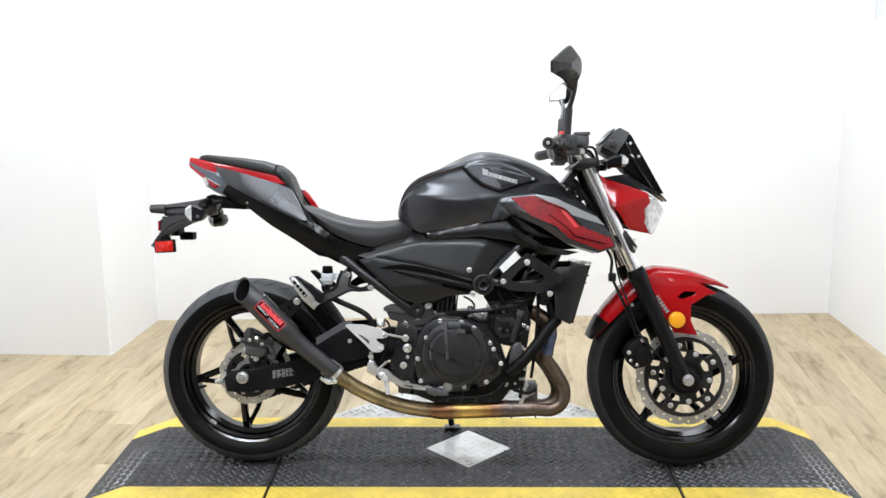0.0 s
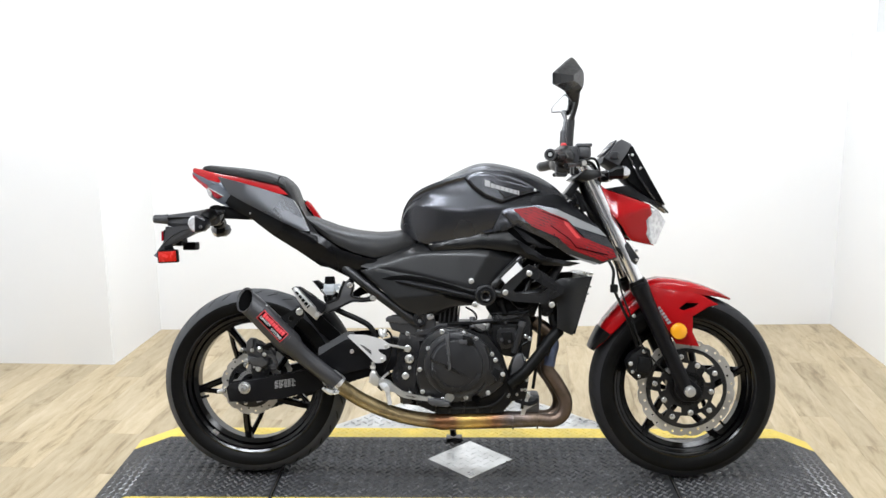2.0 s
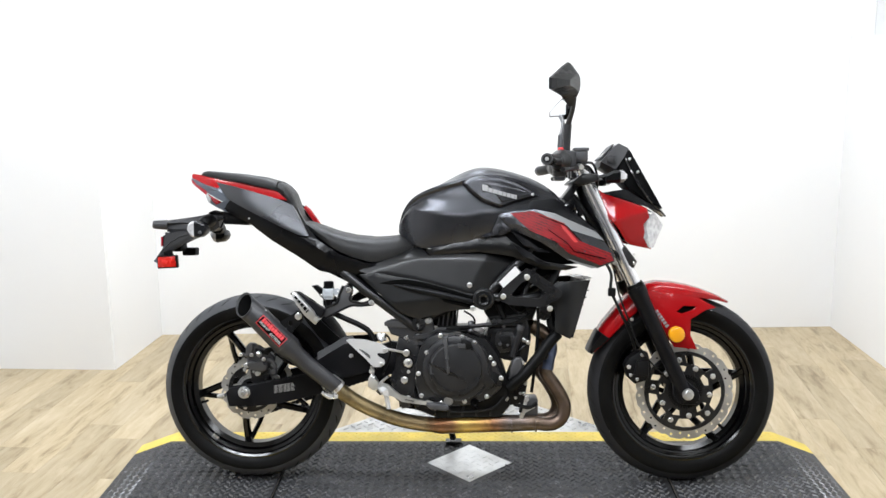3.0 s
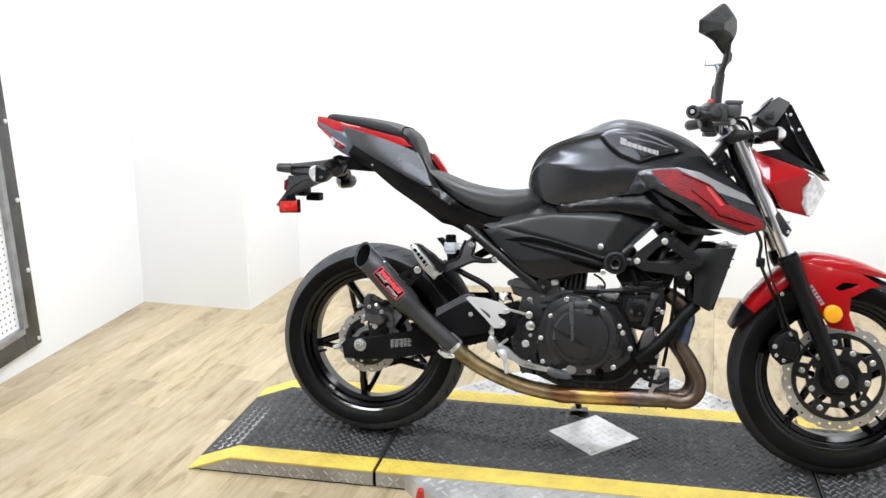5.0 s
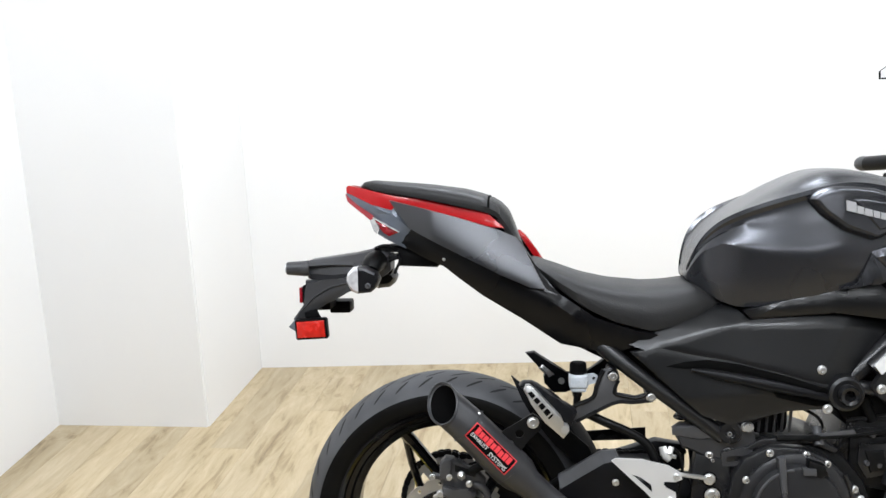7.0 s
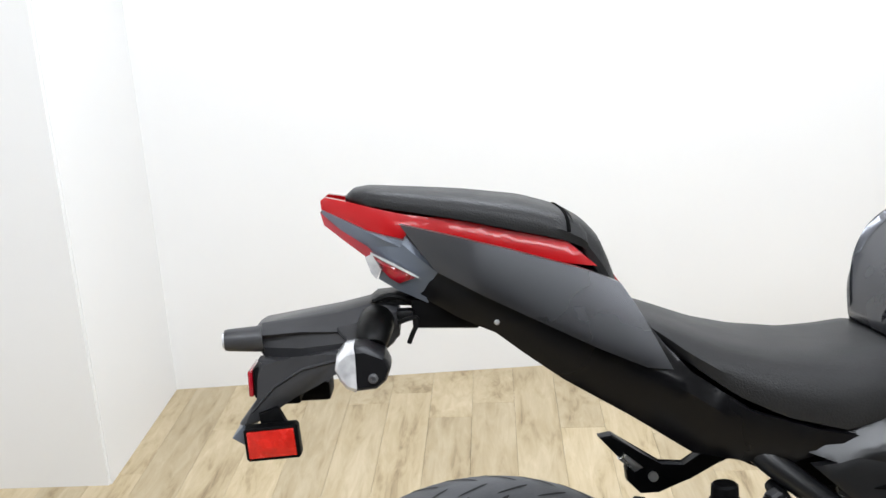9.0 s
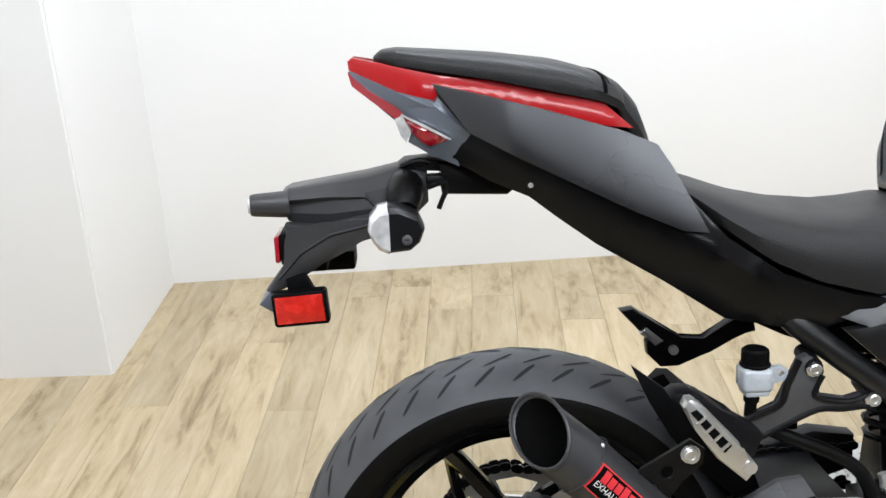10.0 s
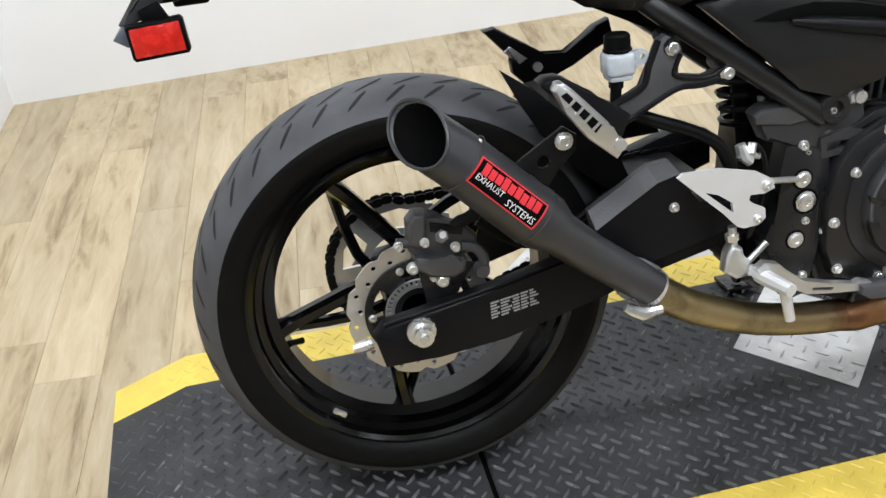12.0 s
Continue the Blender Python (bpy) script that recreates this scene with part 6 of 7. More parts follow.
part("seat_tail_red", plate([(0.150, 0.866), (0.162, 0.880), (0.177, 0.867), (0.197, 0.839), (0.216, 0.810), (0.176, 0.806)], 0.098, 0.122, 0.006), RED, bike, "red seat hump trim")

CREASE_X = [-0.175, -0.10, -0.04, 0.004, 0.064, 0.125, 0.187, 0.26, 0.40]
CREASE_Z = [0.955, 0.930, 0.900, 0.876, 0.840, 0.810, 0.784, 0.745, 0.69]
TAIL_X, TAIL_W = [-0.180, -0.10, 0.0, 0.12, 0.22, 0.42], [0.035, 0.075, 0.103, 0.118, 0.128, 0.134]


def tail_depth(x, z):
    w, d = lerp(x, TAIL_X, TAIL_W), z - lerp(x, CREASE_X, CREASE_Z)
    e = math.sqrt(d * d + 0.00006)
    return w - (0.28 * e + 0.0 * d) + 0.002


def tail_panel_depth(x, z):
    """The panel stands nearly upright, turns upwards a little towards the seat and rounds over along its top."""
    d = max(0.0, z - lerp(x, CREASE_X, CREASE_Z))
    return tail_depth(x, z) + 0.008 - lerp(x, [-0.08, 0.05, 0.20], [-0.22, -0.15, -0.05]) * d - 0.4 * d * d


for s in (-1, 1):
    part("tail_panel", shell([(-0.082, 0.951), (-0.021, 0.936), (0.040, 0.919), (0.123, 0.893), (0.157, 0.878), (0.172, 0.855), (0.194, 0.813), (0.209, 0.783), (0.181, 0.786), (0.131, 0.808), (0.069, 0.839), (0.008, 0.870), (-0.044, 0.898)], tail_panel_depth, 0.012, s, 0.010, 0.0), SATINGREY, bike, "satin grey tail side panel", 55)
    # satin black, made darker still for the shade on its down-turned side
    part("tail_side", shell([(-0.078, 0.944), (-0.040, 0.904), (0.064, 0.842), (0.125, 0.812), (0.190, 0.786), (0.150, 0.876), (0.165, 0.868), (0.190, 0.828), (0.205, 0.806), (0.235, 0.772), (0.300, 0.727), (0.377, 0.702), (0.421, 0.699), (0.460, 0.713), (0.420, 0.694), (0.380, 0.676), (0.345, 0.662), (0.300, 0.664), (0.269, 0.670), (0.237, 0.676), (0.167, 0.723), (0.093, 0.768), (0.050, 0.800), (0.020, 0.824), (-0.022, 0.842), (-0.070, 0.870), (-0.060, 0.890)], lambda x, z: tail_depth(x, z) - 0.5 * max(0.0, z - lerp(x, CREASE_X, CREASE_Z)), 0.012, s), SATINBLACK, bike, "satin black tail fairing")
    part("tail_red", shell([(-0.174, 0.976), (-0.169, 0.980), (-0.140, 0.974), (-0.112, 0.967), (-0.075, 0.958), (-0.013, 0.950), (0.043, 0.936), (0.074, 0.930), (0.105, 0.922), (0.136, 0.894), (0.099, 0.899), (0.043, 0.913), (-0.013, 0.927), (-0.075, 0.936), (-0.080, 0.931), (-0.120, 0.942), (-0.173, 0.966)], lambda x, z: lerp(x, [-0.18, -0.10, -0.06, 0.0, 0.14], [0.036, 0.060, 0.063, 0.070, 0.086]) - 0.20 * (z - 0.93), 0.012, s, 0.013, 0.001), RED, bike, "glossy red tail strip")
    part("tail_grey_insert", shell([(-0.172, 0.966), (-0.120, 0.942), (-0.078, 0.931), (-0.082, 0.924), (-0.120, 0.925), (-0.151, 0.944), (-0.171, 0.959)], lambda x, z: tail_depth(x, z) + 0.001, 0.01, s), BLUEGREY, bike)
    part("tail_grey_panel", shell([(-0.120, 0.926), (-0.081, 0.928), (-0.076, 0.936), (-0.042, 0.895), (-0.058, 0.872), (-0.054, 0.858), (-0.088, 0.873), (-0.110, 0.886), (-0.106, 0.897), (-0.113, 0.915)], lambda x, z: tail_depth(x, z) + 0.001, 0.01, s), BLUEGREY, bike, "blue-grey tail lamp surround")
    tl = part("tail_lamp", shell([(-0.174, 0.964), (-0.151, 0.944), (-0.120, 0.925), (-0.113, 0.917), (-0.122, 0.912), (-0.146, 0.930), (-0.170, 0.949)], lambda x, z: tail_depth(x, z) + 0.003, 0.03, s, 0.03, 0.003), LENSRED, bike, "red tail lamp wedge")
    part("lamp_wedge", shell([(-0.116, 0.918), (-0.092, 0.906), (-0.064, 0.8905), (-0.086, 0.882), (-0.096, 0.888), (-0.107, 0.900)], lambda x, z: tail_depth(x, z) + 0.006, 0.02, s, 0.012, 0.004), LENSRED, tl)
    # specular line along the wedge, put in as a pale strip
    part("lamp_edge", shell([(-0.117, 0.9195), (-0.092, 0.9075), (-0.063, 0.8915), (-0.064, 0.8893), (-0.093, 0.9045), (-0.116, 0.9165)], lambda x, z: tail_depth(x, z) + 0.0075, 0.004, s, 0.03, 0.0), LENSCLEAR, tl, "pale line laid on for the lamp's highlight")
    part("lamp_tip", shell([(-0.124, 0.912), (-0.115, 0.917), (-0.106, 0.898), (-0.112, 0.886), (-0.118, 0.893)], lambda x, z: tail_depth(x, z) + 0.004, 0.010, s, 0.03, 0.003), LENSCLEAR, tl, "clear lamp tip")
    bolt(bike, 0.021, s * tail_depth(0.021, 0.838), 0.838, 0.0028, up=0.002, side=s)
core = []
for x, zt, zb, w in ((-0.172, 0.970, 0.950, 0.02), (-0.12, 0.966, 0.905, 0.045), (-0.06, 0.952, 0.870, 0.050), (0.02, 0.936, 0.832, 0.058), (0.13, 0.905, 0.760, 0.074), (0.16, 0.860, 0.74, 0.078), (0.21, 0.795, 0.710, 0.080), (0.30, 0.730, 0.690, 0.082), (0.44, 0.712, 0.690, 0.088)):
    core.append([Vector((x, y, z)) for y, z in ((-w, zt), (w, zt), (w * 0.8, zb), (-w * 0.8, zb))])
part("tail_core", loft(core), PLASTIC, bike)
# plate holder, lamps and reflectors behind the tail
hold_rings = []
for x, zt, zb, w in ((-0.260, 0.830, 0.808, 0.034), (-0.252, 0.834, 0.798, 0.040), (-0.205, 0.840, 0.792, 0.046), (-0.160, 0.846, 0.795, 0.048), (-0.126, 0.853, 0.797, 0.046), (-0.104, 0.857, 0.800, 0.040), (-0.090, 0.856, 0.812, 0.032)):
    side = [(-w * 0.86, zb), (-w, zb + 0.30 * (zt - zb)), (-w * 0.94, zb + 0.68 * (zt - zb)), (-w * 0.62, zt - 0.002), (-w * 0.5, zt)]
    hold_rings.append([Vector((x, y, z)) for y, z in side] + [Vector((x, -y, z)) for y, z in side[::-1]])
hold = part("plate_holder", loft(hold_rings), HOUSING, bike, "dark grey plastic number plate holder", 20)
nose = part("plate_lamp_nose", tube([(-0.250, -0.040, 0.820), (-0.258, -0.041, 0.8195), (-0.289, -0.045, 0.8205), (-0.2935, -0.0455, 0.8205)], [0.016, 0.0152, 0.0130, 0.0118], 16, 1), HOUSING, hold)
part("nose_lens", tube([(-0.2925, -0.0455, 0.8205), (-0.2962, -0.046, 0.8205)], [0.0105, 0.0085], 14, 1), LENSCLEAR, nose, "clear lamp end")
part("holder_ridge", loft([[Vector((x, -0.047 - q, z + r)) for q, r in ((-0.004, -0.006), (0.003, -0.001), (-0.004, 0.005))] for x, z in ((-0.250, 0.826), (-0.205, 0.828), (-0.162, 0.826), (-0.150, 0.812))]), HOUSING, hold)
arm_side = [(-0.256, 0.797), (-0.213, 0.794), (-0.187, 0.800), (-0.151, 0.806), (-0.149, 0.779), (-0.189, 0.769), (-0.216, 0.750), (-0.254, 0.725), (-0.276, 0.716), (-0.283, 0.721), (-0.260, 0.750), (-0.253, 0.760), (-0.252, 0.775)]
part("holder_arm", plate(arm_side, -0.056, -0.026, 0.006, seg=3), HOUSING, hold)
part("arm_ridge", loft([[Vector((x, -0.0555 - q, z + r)) for q, r in ((-0.004, -0.007), (0.0035, 0.0), (-0.004, 0.005))] for x, z in ((-0.266, 0.736), (-0.238, 0.765), (-0.205, 0.784), (-0.152, 0.795))]), HOUSING, hold)
mark = part("marker_body", box(-0.2635, -0.250, -0.050, 0.012, 0.749, 0.787, 0.003), PLASTIC, hold)
part("rear_red_marker", box(-0.270, -0.2640, -0.050, 0.010, 0.752, 0.783, 0.002), LENSRED, mark, "red rear marker lens")
part("plate_edge", plate([(-0.291, 0.707), (-0.277, 0.722), (-0.272, 0.710), (-0.276, 0.697)], -0.062, 0.03, 0.002), BLUEGREY, hold)
part("plate_light_block", join(box(-0.226, -0.183, 0.028, 0.075, 0.720, 0.745, 0.004), box(-0.240, -0.212, -0.032, 0.040, 0.735, 0.760, 0.004)), PLASTIC, hold)
part("holder_bridge", join(plate([(-0.124, 0.853), (-0.116, 0.859), (-0.086, 0.861), (-0.058, 0.855), (-0.062, 0.846), (-0.095, 0.849)], -0.030, 0.030, 0.002), box(-0.112, -0.092, -0.036, -0.022, 0.855, 0.863, 0.002)), ENGINE2, hold)
part("bridge_wire", tube([(-0.120, -0.034, 0.856), (-0.100, -0.036, 0.862), (-0.082, -0.035, 0.857), (-0.070, -0.030, 0.850)], 0.0028, 6, 4), CABLE, hold)
part("tail_undertray", plate([(-0.075, 0.856), (-0.055, 0.856), (0.010, 0.824), (0.002, 0.817), (-0.074, 0.821)], -0.036, 0.036, 0.003), PLASTIC2, bike)
sig_body = [(-0.136, 0.831), (-0.124, 0.831), (-0.103, 0.820), (-0.097, 0.805), (-0.102, 0.792), (-0.113, 0.783), (-0.136, 0.781)]
sig_lens = [(-0.1355, 0.832), (-0.146, 0.830), (-0.1545, 0.821), (-0.1575, 0.808), (-0.153, 0.795), (-0.146, 0.785), (-0.1355, 0.780)]
for s in (-1, 1):
    grow = lambda ring, fr: [[Vector((-0.120 + (x + 0.120) * (0.55 + 0.45 * q), s * y, 0.806 + (z - 0.806) * q)) for x, z in ring] for y, q in fr]
    st = part("rear_turn_signal", loft(grow(sig_body, ((0.088, 0.50), (0.100, 0.86), (0.118, 0.98), (0.142, 1.0), (0.152, 0.94), (0.158, 0.76)))), PLASTIC2, bike, "black rear turn signal", 28)
    part("signal_lens", loft(grow(sig_lens, ((0.096, 0.62), (0.106, 0.92), (0.120, 1.0), (0.144, 1.0), (0.155, 0.93), (0.160, 0.74)))), LENSCLEAR, st, "clear signal lens")
    part("signal_boot", tube([(-0.116, s * 0.040, 0.832), (-0.117, s * 0.070, 0.831), (-0.118, s * 0.092, 0.826), (-0.118, s * 0.104, 0.818)], [0.021, 0.021, 0.019, 0.014], 16, 3), RUBBERHOSE, st, "rubber stem boot")
    bolt(st, -0.116, s * 0.158, 0.797, 0.005, CASTGREY, 0.003, s)
    st.location.z = -0.022 if s > 0 else 0.0
rf = part("side_reflector", plate([(-0.274, 0.7205), (-0.2715, 0.7235), (-0.2145, 0.7265), (-0.2115, 0.7235), (-0.2090, 0.690), (-0.2115, 0.6865), (-0.2690, 0.684), (-0.2720, 0.687)], -0.062, -0.081, 0.002), PLASTIC, bike, "black framed red side reflector")
part("reflector_lens", plate([(-0.2700, 0.7195), (-0.2160, 0.7225), (-0.2135, 0.6905), (-0.2685, 0.688)], -0.078, -0.0830, 0.0012), REFLRED, rf, "red reflector lens")
part("reflector_stay", plate([(-0.258, 0.735), (-0.236, 0.742), (-0.226, 0.722), (-0.256, 0.718)], -0.063, -0.050, 0.002), PLASTIC, rf)
part("helmet_hook", tube([(-0.090, -0.048, 0.832), (-0.080, -0.052, 0.836), (-0.070, -0.054, 0.838), (-0.069, -0.054, 0.830), (-0.074, -0.054, 0.820), (-0.079, -0.054, 0.808)], 0.0030, 8, 4), ENGINE2, bike)
part("hook_block", box(-0.092, -0.072, -0.050, -0.030, 0.834, 0.846, 0.003), ENGINE2, bike)

# side covers
def cover_line(x):
    return lerp(x, [0.389, 0.410, 0.478, 0.545, 0.640, 0.742], [0.668, 0.674, 0.660, 0.650, 0.626, 0.596])


def cover_up(x, z):
    """Upper cover: a flat side, folded back along a rising crease at its rear and along its top."""
    d = 0.136 + 0.024 * min(1.0, max(0.0, (x - 0.33) / 0.33)) - 0.16 * max(0.0, z - cover_line(x))
    over_rear = (z - 0.668) * 0.958 - (x - 0.389) * 0.287
    d -= 0.62 * max(0.0, over_rear)
    d -= 0.55 * max(0.0, z - 0.712 + 0.12 * max(0.0, x - 0.70))
    return d - 0.34 * max(0.0, x - 0.70 - 0.5 * (z - 0.62))


def cover_low(x, z):
    return 0.136 + 0.020 * min(1.0, max(0.0, (x - 0.33) / 0.33)) + 0.10 * (cover_line(x) - z) - 0.30 * max(0.0, 0.585 - z + 0.10 * (x - 0.52))


for s in (-1, 1):
    sc = part("side_cover", shell([(0.324, 0.689), (0.380, 0.701), (0.457, 0.724), (0.539, 0.751), (0.560, 0.737), (0.575, 0.722), (0.728, 0.731), (0.818, 0.718), (0.855, 0.688), (0.801, 0.674), (0.759, 0.628), (0.742, 0.596), (0.690, 0.612), (0.640, 0.626), (0.545, 0.650), (0.478, 0.660), (0.410, 0.674), (0.389, 0.668)], cover_up, 0.012, s, 0.011, 0.0015), COVER, bike, "satin black side cover")
    part("lower_cover", shell([(0.389, 0.668), (0.410, 0.674), (0.478, 0.660), (0.545, 0.650), (0.640, 0.626), (0.690, 0.612), (0.742, 0.596), (0.758, 0.602), (0.735, 0.574), (0.700, 0.560), (0.643, 0.557), (0.575, 0.540), (0.541, 0.530), (0.490, 0.548), (0.430, 0.603), (0.362, 0.665)], cover_low, 0.012, s, 0.011, 0.0015), COVER, sc)
    # slots are near-black sheets on the cover, in place of shaded recesses
    part("cover_slot", shell([(0.425, 0.640), (0.457, 0.648), (0.500, 0.652), (0.556, 0.644), (0.640, 0.622), (0.705, 0.600), (0.730, 0.588), (0.718, 0.585), (0.640, 0.609), (0.572, 0.626), (0.500, 0.637), (0.455, 0.636)], lambda x, z: max(cover_up(x, z), cover_low(x, z)) + 0.003, 0.008, s, 0.012, 0.001), GAP, sc)
    part("cover_slot", shell([(0.612, 0.594), (0.690, 0.578), (0.725, 0.568), (0.690, 0.566), (0.620, 0.584)], lambda x, z: cover_low(x, z) + 0.003, 0.008, s, 0.012, 0.001), GAP, sc)
    part("cover_rib", tube([(x, s * (cover_low(x, z) + 0.003), z) for x, z in ((0.470, 0.634), (0.520, 0.624), (0.600, 0.608), (0.680, 0.590), (0.730, 0.576))], [0.003, 0.008, 0.010, 0.009, 0.004], 12, 6), PLASTIC2, sc)
    part("knee_trim", shell([(0.565, 0.739), (0.643, 0.757), (0.728, 0.775), (0.804, 0.784), (0.825, 0.764), (0.923, 0.703), (1.024, 0.686), (0.990, 0.676), (0.914, 0.679), (0.821, 0.720), (0.728, 0.733), (0.579, 0.724)], lambda x, z: 0.142 + 0.05 * max(0.0, x - 0.75) - 0.10 * abs(z - 0.745), 0.012, s, 0.025), COVER, bike, "satin black knee trim below the tank")
    part("tank_corner", shell([(0.786, 0.841), (0.762, 0.786), (0.734, 0.776), (0.804, 0.786), (0.822, 0.800)], lambda x, z: 0.150 + 0.08 * (x - 0.76), 0.012, s, 0.025), PAINT, bike)

    def shroud_depth(x, z):
        line = 0.853 - 0.42 * (x - 0.82)
        return 0.150 + 0.055 * min(1.0, (x - 0.784) / 0.16) - 0.10 * max(0.0, x - 1.0) - 0.22 * abs(z - line + 0.03)

    sh_ = part("radiator_shroud", shell([(0.784, 0.843), (0.815, 0.853), (0.893, 0.860), (0.951, 0.848), (0.992, 0.829), (1.074, 0.793), (1.124, 0.726), (1.127, 0.703), (1.075, 0.684), (0.992, 0.707), (0.909, 0.763), (0.822, 0.802)], shroud_depth, 0.012, s, 0.025), PAINT, bike, "satin black radiator shroud with red graphics")
    part("silver_band", shell([(0.889, 0.858), (0.951, 0.847), (0.992, 0.828), (1.072, 0.792), (1.097, 0.766), (1.000, 0.797), (0.955, 0.824)], lambda x, z: shroud_depth(x, z) + 0.0012, 0.003, s, 0.025, 0), SILVERST, sh_, "silver graphic band")
    part("silver_band", shell([(0.985, 0.715), (1.030, 0.700), (1.075, 0.687), (1.060, 0.684), (1.010, 0.700)], lambda x, z: shroud_depth(x, z) + 0.0012, 0.003, s, 0.025, 0), SILVERST, sh_)
    part("red_graphic", shell([(0.822, 0.848), (0.885, 0.855), (0.978, 0.818), (0.996, 0.795), (1.022, 0.766), (1.060, 0.750), (1.114, 0.729), (1.123, 0.707), (1.083, 0.693), (0.992, 0.728), (0.951, 0.765), (0.876, 0.798)], lambda x, z: shroud_depth(x, z) + 0.0014, 0.003, s, 0.025, 0), GRAPHIC, sh_, "red hatched graphic")
    part("dark_chevron", shell([(0.968, 0.815), (0.982, 0.805), (1.018, 0.762), (1.006, 0.762), (0.972, 0.803)], lambda x, z: shroud_depth(x, z) + 0.0022, 0.002, s, 0.025, 0), REDGRIP, sh_)
    for a, b in (((0.905, 0.842), (0.984, 0.811)), ((0.984, 0.811), (1.028, 0.764)), ((0.93, 0.800), (0.985, 0.760)), ((0.985, 0.760), (1.005, 0.735)), ((1.005, 0.735), (1.10, 0.712))):
        a, b = Vector((*a, 0)), Vector((*b, 0))
        n = (b - a).cross(Vector((0, 0, 1))).normalized() * 0.0013
        part("graphic_line", shell([(q.x, q.y) for q in (a + n, b + n, b - n, a - n)], lambda x, z: shroud_depth(x, z) + 0.0026, 0.002, s, 0.03, 0), GAP, sh_)
    for dz in (0.0, -0.035):
        part("shroud_fin", shell([(0.822, 0.796 + dz), (0.850, 0.782 + dz), (0.905, 0.745 + dz), (0.945, 0.730 + dz), (0.900, 0.733 + dz), (0.860, 0.752 + dz)], lambda x, z: 0.178 - 0.12 * max(0, 0.85 - x), 0.02, s), PLASTIC2, sh_)
    part("tank_nose_cover", shell([(0.830, 0.858), (0.892, 0.888), (0.960, 0.892), (1.000, 0.862), (1.054, 0.815), (1.085, 0.793), (1.040, 0.805), (0.960, 0.845), (0.893, 0.858)], lambda x, z: 0.118 - 0.10 * max(0, x - 0.9) + 0.45 * max(0.0, 0.87 - z), 0.012, s, 0.025), PLASTIC2, bike, "dark tank nose trim")

# --- front end ---
def fork_x(z):
    return 1.352 - 0.458 * (z - 0.295)


for s in (-1, 1):
    fk = part("fork_leg", tube([(fork_x(0.27) - 0.004, s * 0.103, 0.275), (fork_x(0.34), s * 0.103, 0.34), (fork_x(0.56), s * 0.103, 0.56), (fork_x(0.600), s * 0.103, 0.600), (fork_x(0.622), s * 0.103, 0.622)], [0.019, 0.0225, 0.0245, 0.029, 0.029], 18, 2), PLASTIC2, bike, "black lower fork leg")
    part("fork_tube", tube([(fork_x(0.615), s * 0.103, 0.615), (fork_x(0.98), s * 0.103, 0.98)], 0.0205, 20, 1), CHROME, fk, "polished chrome fork tube")
    part("dust_seal", tube([(fork_x(0.612), s * 0.103, 0.612), (fork_x(0.632), s * 0.103, 0.632)], [0.030, 0.026], 18, 1), RUBBERHOSE, fk)
    part("axle_lug", plate([(1.315, 0.33), (1.345, 0.345), (1.392, 0.305), (1.398, 0.28), (1.380, 0.262), (1.340, 0.262), (1.318, 0.29)], s * 0.088, s * 0.112, 0.005), PLASTIC2, fk)
part("front_axle_nut", lathe([(0.0, -0.014), (0.010, -0.014), (0.0115, -0.008), (0.0165, -0.007), (0.0175, 0.0), (0.0175, 0.01)], 1.357, 0.296, 18, y=-0.124), ALU, bike, "zinc front axle nut")
yoke = part("lower_yoke", join(plate([(1.130, 0.735), (1.170, 0.748), (1.205, 0.700), (1.196, 0.680), (1.160, 0.682)], -0.122, 0.122, 0.008)), ENGINE, bike, "black lower fork clamp")
for z in (0.722, 0.695):
    bolt(yoke, 1.194, -0.122, z, 0.0042)
top = part("upper_yoke", join(plate([(1.005, 0.940), (1.040, 0.968), (1.085, 0.965), (1.090, 0.945), (1.040, 0.930)], -0.13, 0.13, 0.006), plate([(0.985, 0.895), (1.030, 0.952), (1.046, 0.945), (1.005, 0.880)], -0.055, 0.055, 0.004)), ENGINE, bike, "black upper fork clamp")
part("steering_head", tube([(1.06, 0, 0.94), (1.135, 0, 0.70)], 0.032, 16, 1), ENGINE, bike)
part("ignition_switch", join(tube([(1.01, -0.03, 0.90), (1.03, -0.05, 0.86)], 0.018, 12, 1), tube([(1.03, -0.07, 0.885), (1.045, -0.075, 0.84)], 0.012, 10, 1)), ENGINE2, bike)
part("wire_loom", join(tube([(1.02, -0.06, 0.90), (1.05, -0.08, 0.85), (1.09, -0.07, 0.80), (1.12, -0.05, 0.76)], 0.009, 8, 4), tube([(1.00, -0.04, 0.87), (1.04, -0.06, 0.83), (1.08, -0.05, 0.79)], 0.007, 8, 4)), CABLE, bike)
